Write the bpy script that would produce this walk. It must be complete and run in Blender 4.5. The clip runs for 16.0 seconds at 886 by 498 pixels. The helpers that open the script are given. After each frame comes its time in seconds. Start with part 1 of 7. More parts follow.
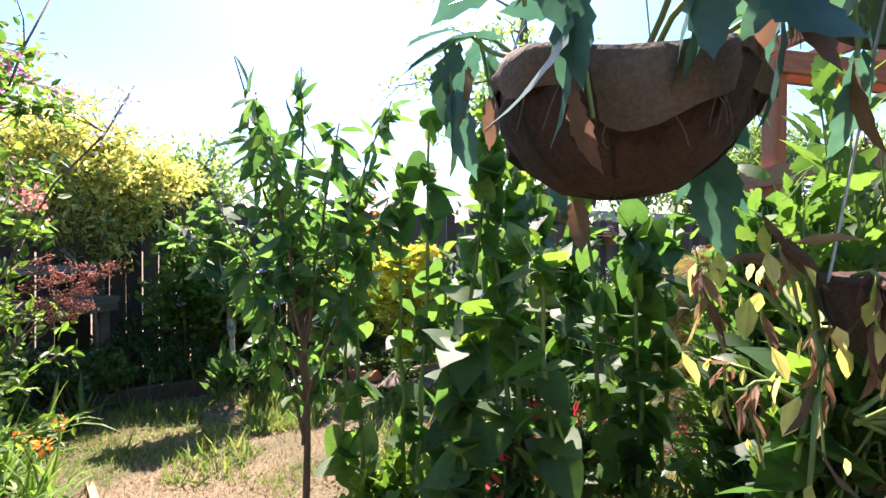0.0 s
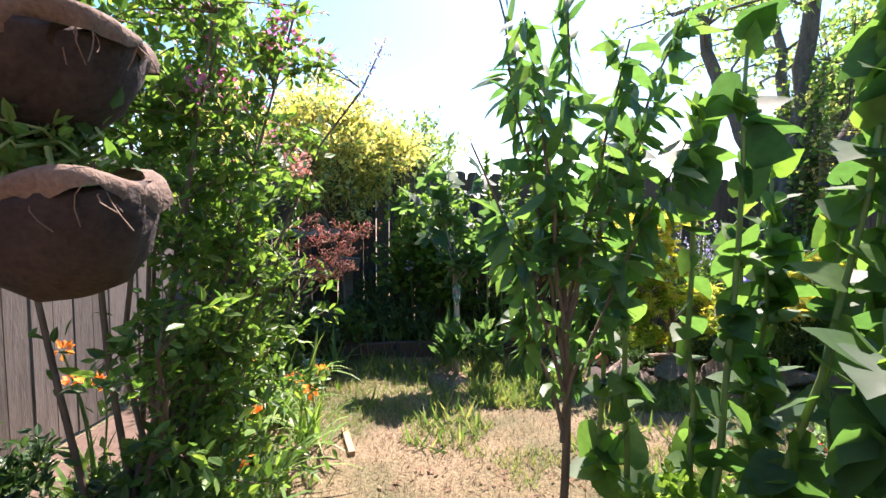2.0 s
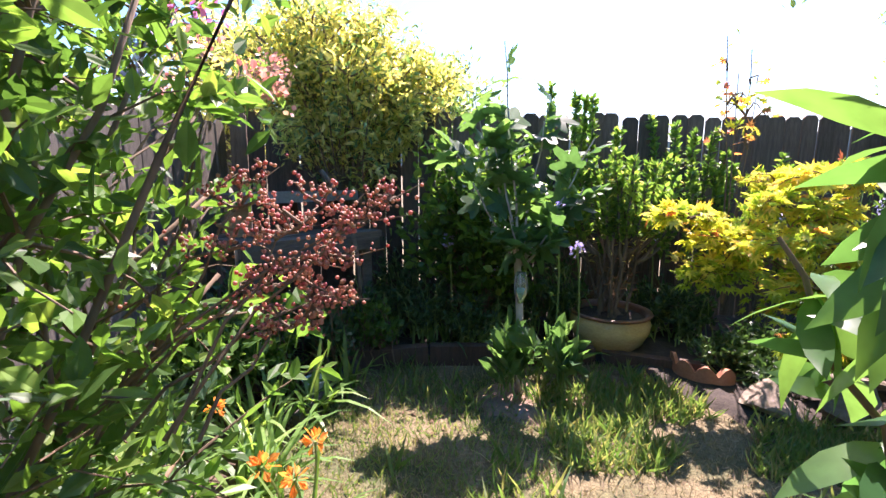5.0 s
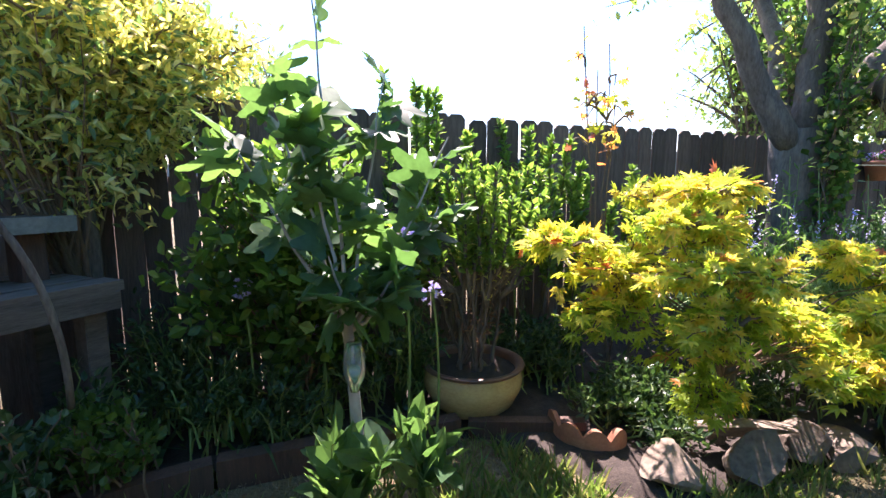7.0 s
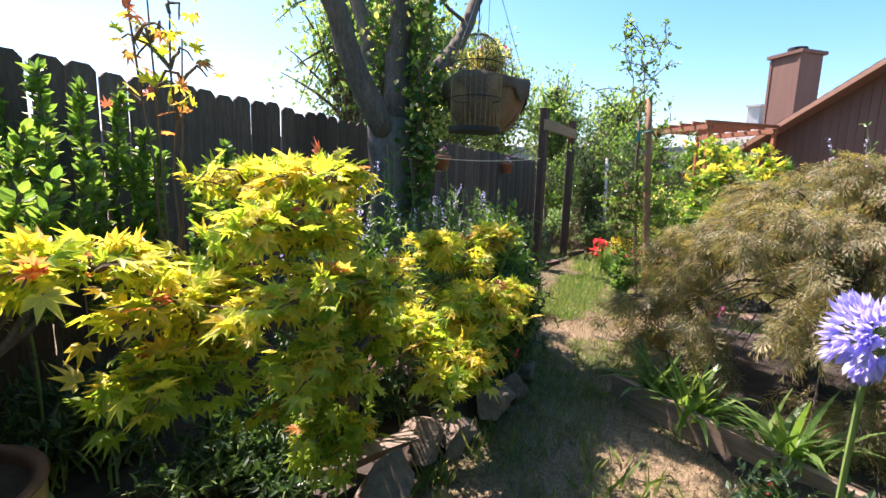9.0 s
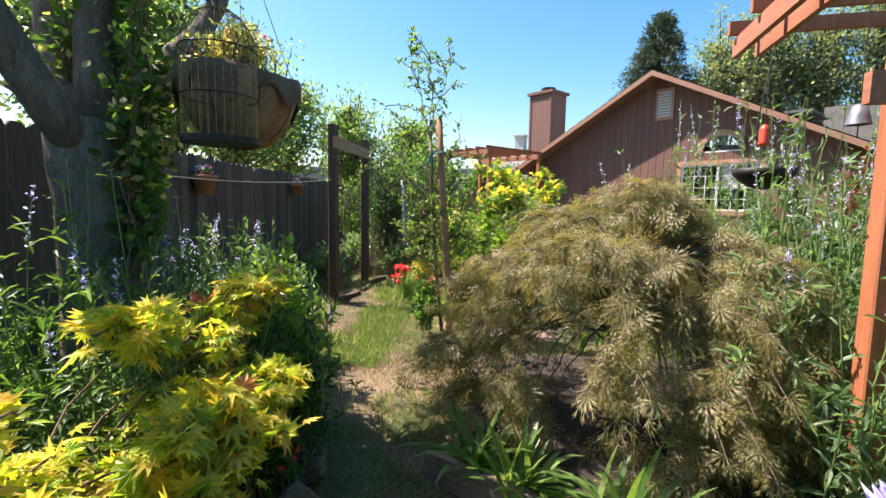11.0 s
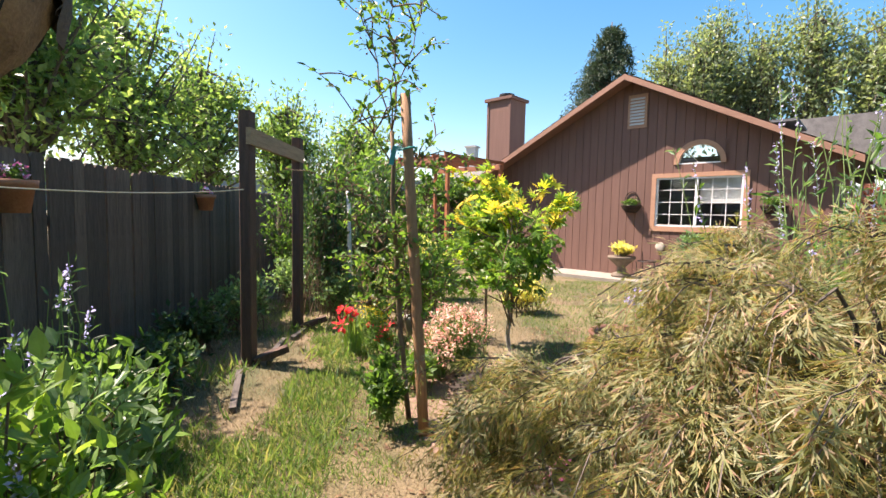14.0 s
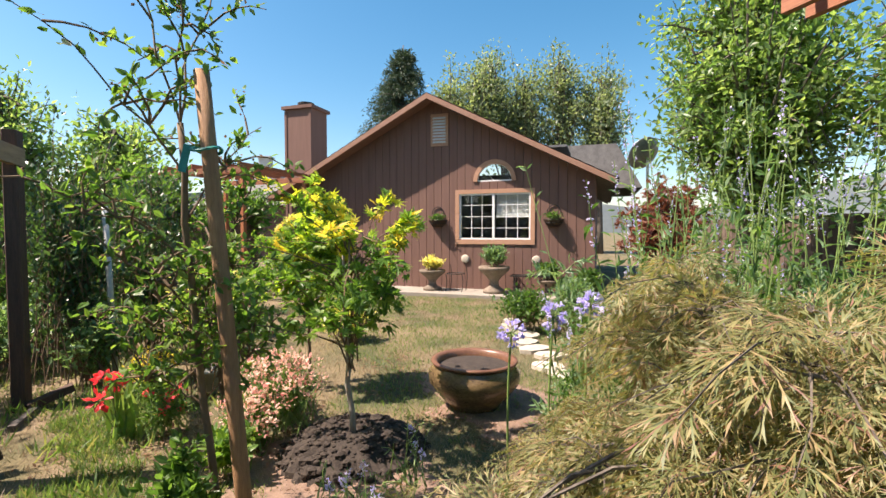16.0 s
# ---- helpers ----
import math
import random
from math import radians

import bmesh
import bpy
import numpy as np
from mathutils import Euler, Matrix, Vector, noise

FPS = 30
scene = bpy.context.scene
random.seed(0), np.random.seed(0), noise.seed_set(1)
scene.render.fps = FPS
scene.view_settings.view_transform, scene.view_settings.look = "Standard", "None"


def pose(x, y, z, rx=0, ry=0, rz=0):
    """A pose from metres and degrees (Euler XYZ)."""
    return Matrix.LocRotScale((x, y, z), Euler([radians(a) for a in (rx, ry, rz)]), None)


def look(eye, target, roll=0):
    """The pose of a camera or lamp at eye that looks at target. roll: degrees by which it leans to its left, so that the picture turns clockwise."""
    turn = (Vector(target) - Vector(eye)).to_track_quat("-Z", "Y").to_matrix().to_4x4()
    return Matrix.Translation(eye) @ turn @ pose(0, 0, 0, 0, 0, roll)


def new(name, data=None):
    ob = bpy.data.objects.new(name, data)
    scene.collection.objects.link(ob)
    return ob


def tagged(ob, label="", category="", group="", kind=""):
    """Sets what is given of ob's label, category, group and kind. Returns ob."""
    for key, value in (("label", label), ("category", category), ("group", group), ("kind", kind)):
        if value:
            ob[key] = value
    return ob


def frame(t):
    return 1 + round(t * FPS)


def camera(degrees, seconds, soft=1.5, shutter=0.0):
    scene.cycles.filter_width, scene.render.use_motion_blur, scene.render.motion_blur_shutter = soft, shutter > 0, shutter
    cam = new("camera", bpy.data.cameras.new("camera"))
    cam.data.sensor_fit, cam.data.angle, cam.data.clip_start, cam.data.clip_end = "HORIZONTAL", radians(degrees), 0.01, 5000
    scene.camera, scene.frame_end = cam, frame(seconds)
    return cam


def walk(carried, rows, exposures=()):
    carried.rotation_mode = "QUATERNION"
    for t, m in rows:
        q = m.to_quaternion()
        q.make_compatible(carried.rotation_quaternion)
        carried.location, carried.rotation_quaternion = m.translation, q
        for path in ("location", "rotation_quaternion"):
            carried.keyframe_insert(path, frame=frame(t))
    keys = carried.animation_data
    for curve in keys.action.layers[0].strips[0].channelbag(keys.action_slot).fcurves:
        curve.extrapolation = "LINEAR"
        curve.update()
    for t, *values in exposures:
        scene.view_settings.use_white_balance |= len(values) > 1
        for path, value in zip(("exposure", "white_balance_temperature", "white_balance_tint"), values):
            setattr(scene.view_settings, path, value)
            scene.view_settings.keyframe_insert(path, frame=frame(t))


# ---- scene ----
cam = camera(88.0, 16.0)
METRES, EYE, TILT, LEAN, TURN = 6.7, 1.4, 0.0, 0.0, -23.4
ROWS = [
    (0.0, 0.0, 0.0, 0.0, 0.0, -0.56, -0.3),
    (0.5, -0.0194, 0.0086, -0.0033, 9.53, -1.85, -0.2),
    (1.0, -0.0364, 0.0129, -0.0035, 17.88, -1.42, 0.81),
    (1.5, -0.0463, 0.0221, -0.0045, 22.57, -3.75, -0.02),
    (2.0, -0.0557, 0.0494, -0.0076, 23.53, -4.23, -0.57),
    (2.5, -0.0672, 0.0801, -0.0109, 26.63, -5.72, -0.84),
    (3.0, -0.085, 0.1072, -0.015, 27.51, -6.71, -0.51),
    (5.5, -0.1719, 0.2411, -0.0096, 25.54, -9.46, 0.11),
    (6.0, -0.1814, 0.2847, -0.009, 21.81, -8.94, 0.97),
    (6.5, -0.1856, 0.3131, -0.0087, 15.62, -8.82, 0.79),
    (7.0, -0.192, 0.3456, -0.0112, 6.26, -7.5, -0.01),
    (7.5, -0.1922, 0.3709, -0.0123, -3.41, -8.27, -0.87),
    (8.0, -0.1777, 0.402, -0.0102, -14.98, -7.36, -0.03),
    (8.5, -0.158, 0.4236, -0.0093, -28.13, -7.4, -1.08),
    (9.0, -0.143, 0.4456, -0.0111, -38.3, -8.81, -1.76),
    (9.5, -0.1258, 0.4665, -0.0072, -50.75, -7.03, -1.43),
    (10.0, -0.1068, 0.4761, -0.0067, -58.0, -8.23, -0.86),
    (12.5, 0.0686, 0.5546, 0.0004, -65.75, -3.27, -1.65),
    (13.0, 0.1046, 0.5775, -0.0026, -62.82, -6.1, -2.14),
    (13.5, 0.1374, 0.6125, 0.0056, -64.36, -5.44, -0.41),
    (14.0, 0.1622, 0.6349, 0.0075, -69.04, -4.19, -1.18),
    (14.5, 0.1935, 0.6534, 0.0107, -76.4, -2.38, -0.41),
    (15.0, 0.2168, 0.6654, 0.0098, -83.12, -4.05, -1.52),
    (15.5, 0.2384, 0.6837, 0.0139, -89.45, -2.1, 0.25),
    (16.0, 0.2481, 0.6913, 0.0161, -93.79, -2.23, 0.07),
]
walk(cam, [(t, pose(0, 0, EYE, TILT, LEAN, TURN) @ pose(METRES * x, METRES * y, METRES * z, 90 + pitch, roll, yaw)) for t, x, y, z, yaw, pitch, roll in ROWS],
     exposures=[(0.0, 2.05, 6700, 33), (3.0, 2.0, 6600, 35), (7.0, 2.2, 6500, 38), (9.5, 1.58, 6900, 30), (12.5, 1.5, 7100, 22), (14.0, 1.6, 7300, 27), (16.0, 1.27, 7300, 23)])

# ---- light ----
SUN_YAW, SUN_EL = 17.0, 57.0      # degrees east of +y, and above the horizon
world = bpy.data.worlds.new("sky")
scene.world = world
world.use_nodes = True
wn = world.node_tree.nodes
sky = wn.new("ShaderNodeTexSky")
sky.sky_type = "NISHITA"
sky.sun_disc = False
sky.sun_elevation = radians(SUN_EL)
sky.sun_rotation = radians(SUN_YAW)
sky.air_density, sky.dust_density, sky.ozone_density = 1.0, 1.0, 1.0
wn["Background"].inputs["Strength"].default_value = 0.092
tone = wn.new("ShaderNodeHueSaturation")
tone.inputs["Hue"].default_value, tone.inputs["Saturation"].default_value = 0.484, 1.42
world.node_tree.links.new(sky.outputs[0], tone.inputs["Color"])
world.node_tree.links.new(tone.outputs[0], wn["Background"].inputs["Color"])
lamp = bpy.data.lights.new("sun", "SUN")
lamp.energy, lamp.angle, lamp.color = 5.0, radians(0.53), (1.0, 0.95, 0.86)
sun = new("sun", lamp)
sun.matrix_world = look((10 * math.sin(radians(SUN_YAW)), 10 * math.cos(radians(SUN_YAW)), 10 * math.tan(radians(SUN_EL))), (0, 0, 0))


# ---- materials ----
def nodes_of(name):
    m = bpy.data.materials.new(name)
    m.use_nodes = True
    return m, m.node_tree.nodes, m.node_tree.links, m.node_tree.nodes["Principled BSDF"]


def ramp(n, stops):
    r = n.new("ShaderNodeValToRGB")
    els = r.color_ramp.elements
    while len(els) < len(stops):
        els.new(0.5)
    for e, (p, c) in zip(els, stops):
        e.position, e.color = p, (*c, 1)
    return r


def leaf_mat(name, cols, trans=0.5, rough=0.42, glow=(1.3, 1.28, 0.62), gain=1.35):
    """Leaf: a colour for each leaf out of cols, glossy skin, light coming through."""
    m, n, l, b = nodes_of(name)
    geo = n.new("ShaderNodeNewGeometry")
    r = ramp(n, [(i / max(1, len(cols) - 1), [min(0.85, v * gain * k) for v, k in zip(c, (1.0, 1.0, 1.35))]) for i, c in enumerate(cols)])
    l.new(geo.outputs["Random Per Island"], r.inputs[0])
    tex = n.new("ShaderNodeTexNoise")
    tex.inputs["Scale"].default_value = 38.0
    tex.inputs["Detail"].default_value = 3.0
    co = n.new("ShaderNodeTexCoord")
    l.new(co.outputs["Object"], tex.inputs["Vector"])
    mix = n.new("ShaderNodeMixRGB")
    mix.blend_type = "MULTIPLY"
    mix.inputs[0].default_value = 0.55
    l.new(r.outputs[0], mix.inputs[1])
    sp = ramp(n, [(0.3, (0.55, 0.55, 0.5)), (0.7, (1.0, 1.0, 1.0))])
    l.new(tex.outputs[0], sp.inputs[0])
    l.new(sp.outputs[0], mix.inputs[2])
    l.new(mix.outputs[0], b.inputs["Base Color"])
    b.inputs["Roughness"].default_value = rough
    b.inputs["Specular IOR Level"].default_value = 0.45
    tr = n.new("ShaderNodeBsdfTranslucent")
    boost = n.new("ShaderNodeMixRGB")
    boost.blend_type = "MULTIPLY"
    boost.inputs[0].default_value = 1.0
    boost.inputs[2].default_value = (*[g * 1.75 for g in glow], 1)
    l.new(mix.outputs[0], boost.inputs[1])
    l.new(boost.outputs[0], tr.inputs["Color"])
    ms = n.new("ShaderNodeMixShader")
    ms.inputs[0].default_value = trans
    l.new(b.outputs[0], ms.inputs[1])
    l.new(tr.outputs[0], ms.inputs[2])
    l.new(ms.outputs[0], n["Material Output"].inputs["Surface"])
    return m


def rough_mat(name, c1, c2, scale=8.0, stretch=(1, 1, 1), rough=0.85, bump=0.3, fine=60.0, per_object=0.25, metal=0.0, spots=None):
    """Two tones in a coarse and a fine noise, with relief; stretch gives a grain."""
    m, n, l, b = nodes_of(name)
    co = n.new("ShaderNodeTexCoord")
    mp = n.new("ShaderNodeMapping")
    mp.inputs["Scale"].default_value = stretch
    l.new(co.outputs["Object"], mp.inputs[0])
    a, f = n.new("ShaderNodeTexNoise"), n.new("ShaderNodeTexNoise")
    a.inputs["Scale"].default_value, f.inputs["Scale"].default_value = scale, fine
    a.inputs["Detail"].default_value, f.inputs["Detail"].default_value = 6.0, 5.0
    a.inputs["Roughness"].default_value = 0.65
    l.new(mp.outputs[0], a.inputs[0])
    l.new(mp.outputs[0], f.inputs[0])
    add = n.new("ShaderNodeMath")
    add.operation = "MULTIPLY_ADD"
    add.inputs[1].default_value = 0.4
    l.new(f.outputs[0], add.inputs[0])
    sc = n.new("ShaderNodeMath")
    sc.operation = "MULTIPLY"
    sc.inputs[1].default_value = 0.6
    l.new(a.outputs[0], sc.inputs[0])
    l.new(sc.outputs[0], add.inputs[2])
    r = ramp(n, [(0.34, c1), (0.66, c2)] + ([(0.8, spots)] if spots else []))
    l.new(add.outputs[0], r.inputs[0])
    info = n.new("ShaderNodeObjectInfo")
    mr = n.new("ShaderNodeMapRange")
    mr.inputs["To Min"].default_value, mr.inputs["To Max"].default_value = 1 - per_object, 1 + per_object
    l.new(info.outputs["Random"], mr.inputs[0])
    hs = n.new("ShaderNodeHueSaturation")
    l.new(mr.outputs[0], hs.inputs["Value"])
    l.new(r.outputs[0], hs.inputs["Color"])
    l.new(hs.outputs[0], b.inputs["Base Color"])
    b.inputs["Roughness"].default_value, b.inputs["Metallic"].default_value = rough, metal
    bp = n.new("ShaderNodeBump")
    bp.inputs["Strength"].default_value, bp.inputs["Distance"].default_value = bump, 0.01
    l.new(add.outputs[0], bp.inputs["Height"])
    l.new(bp.outputs[0], b.inputs["Normal"])
    return m


GRAIN = (14, 14, 1.1)
M = {
    "fence": rough_mat("weathered_fence_wood", (0.06, 0.041, 0.03), (0.155, 0.113, 0.086), 3.0, GRAIN, 0.9, 0.5, 20, 0.42),
    "fence_grey": rough_mat("grey_fence_wood", (0.08, 0.068, 0.056), (0.2, 0.175, 0.148), 3.0, GRAIN, 0.9, 0.5, 20, 0.25),
    "post": rough_mat("dark_post_wood", (0.05, 0.028, 0.02), (0.12, 0.065, 0.045), 3.0, GRAIN, 0.8, 0.4, 25, 0.1),
    "redwood": rough_mat("stained_redwood", (0.30, 0.09, 0.035), (0.46, 0.17, 0.075), 3.0, GRAIN, 0.65, 0.35, 22, 0.12),
    "beam": rough_mat("weathered_redwood_beam", (0.24, 0.085, 0.045), (0.40, 0.17, 0.09), 3.0, (1.1, 14, 14), 0.75, 0.35, 22, 0.12),
    "rail": rough_mat("pale_rail_wood", (0.22, 0.14, 0.08), (0.4, 0.27, 0.16), 3.0, (1.1, 14, 14), 0.8, 0.3, 22, 0.1),
    "stake": rough_mat("stake_wood", (0.20, 0.105, 0.05), (0.36, 0.20, 0.10), 3.0, GRAIN, 0.8, 0.4, 25, 0.1),
    "board": rough_mat("bed_board", (0.16, 0.11, 0.075), (0.36, 0.27, 0.19), 3.0, (1.2, 12, 12), 0.9, 0.4, 22, 0.2),
    "old_wood": rough_mat("grey_old_wood", (0.05, 0.042, 0.036), (0.145, 0.124, 0.105), 3.0, (1.2, 12, 12), 0.9, 0.4, 22, 0.2),
    "bark": rough_mat("grey_bark", (0.06, 0.048, 0.039), (0.18, 0.15, 0.12), 7.0, (3, 3, 0.8), 0.95, 0.9, 30, 0.1),
    "twig": rough_mat("brown_twig", (0.10, 0.065, 0.04), (0.22, 0.15, 0.09), 14.0, (1, 1, 0.3), 0.85, 0.4, 60, 0.1),
    "stem": rough_mat("green_stem", (0.10, 0.17, 0.04), (0.2, 0.3, 0.08), 14.0, (1, 1, 0.3), 0.6, 0.2, 60, 0.1),
    "pale_bark": rough_mat("pale_bark", (0.26, 0.23, 0.19), (0.45, 0.41, 0.35), 14.0, (1, 1, 0.3), 0.85, 0.4, 60, 0.1),
    "soil": rough_mat("dark_soil", (0.018, 0.013, 0.01), (0.06, 0.045, 0.034), 14.0, (1, 1, 1), 0.95, 1.0, 90, 0.1),
    "stone": rough_mat("field_stone", (0.11, 0.083, 0.06), (0.27, 0.215, 0.16), 6.0, (1, 1, 1), 0.85, 0.8, 45, 0.25, spots=(0.4, 0.34, 0.27)),
    "flag": rough_mat("pale_flagstone", (0.33, 0.29, 0.23), (0.5, 0.45, 0.37), 6.0, (1, 1, 1), 0.85, 0.5, 45, 0.15),
    "terracotta": rough_mat("terracotta", (0.30, 0.12, 0.065), (0.46, 0.21, 0.12), 7.0, (1, 1, 1), 0.8, 0.2, 70, 0.1),
    "cream": rough_mat("cream_glaze", (0.46, 0.33, 0.13), (0.66, 0.52, 0.25), 5.0, (1, 1, 2), 0.25, 0.08, 50, 0.0),
    "rim": rough_mat("brown_rim_glaze", (0.11, 0.05, 0.03), (0.2, 0.1, 0.06), 7.0, (1, 1, 1), 0.35, 0.1, 50, 0.0),
    "glaze": rough_mat("brown_olive_glaze", (0.06, 0.04, 0.022), (0.25, 0.17, 0.085), 6.0, (1, 1, 2.4), 0.22, 0.12, 40, 0.0),
    "burlap": rough_mat("burlap", (0.075, 0.05, 0.034), (0.2, 0.145, 0.098), 5.0, (1, 1, 1), 0.95, 0.9, 130, 0.15),
    # coco fibre in two copies: sunlight put into the first tone, shade into the second
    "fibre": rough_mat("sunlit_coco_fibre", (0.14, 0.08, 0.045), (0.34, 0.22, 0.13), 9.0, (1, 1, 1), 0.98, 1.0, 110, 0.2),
    "coco": rough_mat("shaded_coco_liner", (0.022, 0.013, 0.009), (0.085, 0.05, 0.033), 9.0, (1, 1, 1), 0.98, 1.0, 110, 0.15),
    "barge": rough_mat("brown_barge_paint", (0.25, 0.13, 0.085), (0.34, 0.19, 0.13), 3.0, (1.2, 5, 5), 0.75, 0.2, 30, 0.06),
    "siding": rough_mat("brown_siding", (0.138, 0.074, 0.057), (0.19, 0.102, 0.078), 1.5, (6, 6, 0.5), 0.85, 0.15, 30, 0.05),
    "trim": rough_mat("tan_trim", (0.36, 0.19, 0.115), (0.46, 0.26, 0.165), 3.0, (1.2, 5, 5), 0.75, 0.15, 30, 0.04),
    "shingle": rough_mat("grey_shingle", (0.11, 0.105, 0.1), (0.24, 0.23, 0.215), 5.0, (1, 1, 1), 0.95, 0.5, 60, 0.2),
    "white": rough_mat("white_frame", (0.72, 0.72, 0.7), (0.82, 0.82, 0.8), 5.0, (1, 1, 1), 0.5, 0.05, 60, 0.0),
    "concrete": rough_mat("concrete_slab", (0.2, 0.18, 0.15), (0.33, 0.3, 0.25), 4.0, (1, 1, 1), 0.9, 0.3, 60, 0.05),
    "brass": rough_mat("tarnished_brass", (0.12, 0.085, 0.035), (0.3, 0.22, 0.09), 20.0, (1, 1, 1), 0.4, 0.2, 90, 0.0, 0.8),
    "iron": rough_mat("black_iron", (0.012, 0.011, 0.01), (0.035, 0.03, 0.027), 20.0, (1, 1, 1), 0.55, 0.2, 90, 0.0, 0.4),
    "wire": rough_mat("galvanised_wire", (0.3, 0.3, 0.28), (0.45, 0.45, 0.42), 20.0, (1, 1, 1), 0.5, 0.1, 90, 0.0, 0.7),
    "rope": rough_mat("line_rope", (0.4, 0.36, 0.25), (0.6, 0.55, 0.4), 40.0, (1, 1, 1), 0.9, 0.3, 90, 0.0),
    "teal": rough_mat("teal_tape", (0.0, 0.18, 0.15), (0.01, 0.3, 0.25), 20.0, (1, 1, 1), 0.5, 0.1, 90, 0.0),
    "red": rough_mat("red_plastic", (0.42, 0.035, 0.015), (0.62, 0.08, 0.03), 8.0, (1, 1, 1), 0.4, 0.1, 60, 0.0),
    "zinc": rough_mat("blue_grey_metal", (0.14, 0.16, 0.18), (0.26, 0.29, 0.32), 8.0, (1, 1, 1), 0.45, 0.1, 60, 0.0, 0.5),
    "dark_room": rough_mat("dim_room", (0.1, 0.105, 0.11), (0.16, 0.165, 0.17), 2.0, (1, 1, 1), 0.9, 0.0, 30, 0.0),
    "blind": rough_mat("pale_blind", (0.5, 0.5, 0.48), (0.6, 0.6, 0.58), 2.0, (1, 1, 1), 0.8, 0.0, 30, 0.0),
    "moss": rough_mat("moss", (0.04, 0.07, 0.015), (0.11, 0.15, 0.04), 30.0, (1, 1, 1), 0.95, 1.0, 120, 0.1),
    "earth": rough_mat("bare_earth", (0.13, 0.08, 0.055), (0.27, 0.18, 0.13), 14.0, (1, 1, 1), 0.95, 1.0, 90, 0.1),
    "mulch": rough_mat("bark_mulch", (0.045, 0.03, 0.02), (0.15, 0.1, 0.068), 22.0, (1, 1, 1), 0.95, 1.0, 120, 0.2),
    "hill": rough_mat("blue_far_hill", (0.16, 0.2, 0.22), (0.22, 0.26, 0.27), 0.02, (1, 1, 1), 1.0, 0.0, 0.4, 0.0),
    "pvc": rough_mat("grey_pipe", (0.4, 0.4, 0.38), (0.52, 0.52, 0.5), 8.0, (1, 1, 1), 0.6, 0.1, 60, 0.0),
}
# ground: straw-coloured turf with green and bare patches
mg, gn, gl, gb = nodes_of("dry_turf")
gco = gn.new("ShaderNodeTexCoord")
g1, g2 = gn.new("ShaderNodeTexNoise"), gn.new("ShaderNodeTexNoise")
g1.inputs["Scale"].default_value, g2.inputs["Scale"].default_value = 1.3, 55.0
g1.inputs["Detail"].default_value, g2.inputs["Detail"].default_value = 7.0, 6.0
gl.new(gco.outputs["Object"], g1.inputs[0])
gl.new(gco.outputs["Object"], g2.inputs[0])
gr1 = ramp(gn, [(0.36, (0.09, 0.1, 0.038)), (0.51, (0.19, 0.15, 0.076)), (0.68, (0.28, 0.205, 0.122))])
gr2 = ramp(gn, [(0.3, (0.45, 0.45, 0.42)), (0.7, (1, 1, 1))])
gl.new(g1.outputs[0], gr1.inputs[0])
gl.new(g2.outputs[0], gr2.inputs[0])
gm = gn.new("ShaderNodeMixRGB")
gm.blend_type = "MULTIPLY"
gm.inputs[0].default_value = 1.0
gl.new(gr1.outputs[0], gm.inputs[1])
gl.new(gr2.outputs[0], gm.inputs[2])
gl.new(gm.outputs[0], gb.inputs["Base Color"])
gb.inputs["Roughness"].default_value = 0.95
gbp = gn.new("ShaderNodeBump")
gbp.inputs["Strength"].default_value, gbp.inputs["Distance"].default_value = 0.9, 0.02
gl.new(g2.outputs[0], gbp.inputs["Height"])
gl.new(gbp.outputs[0], gb.inputs["Normal"])
M["turf"] = mg
# window glass: a thin clear pane
mw, n_, l_, b_ = nodes_of("window_glass")
b_.inputs["Roughness"].default_value = 0.02
b_.inputs["Transmission Weight"].default_value = 1.0
b_.inputs["IOR"].default_value = 1.45
b_.inputs["Base Color"].default_value = (0.9, 0.95, 0.97, 1)
M["glass"] = mw
mb, n_, l_, b_ = nodes_of("clear_plastic")
b_.inputs["Roughness"].default_value = 0.18
b_.inputs["Transmission Weight"].default_value = 0.88
b_.inputs["Base Color"].default_value = (0.75, 0.9, 0.92, 1)
M["plastic"] = mb

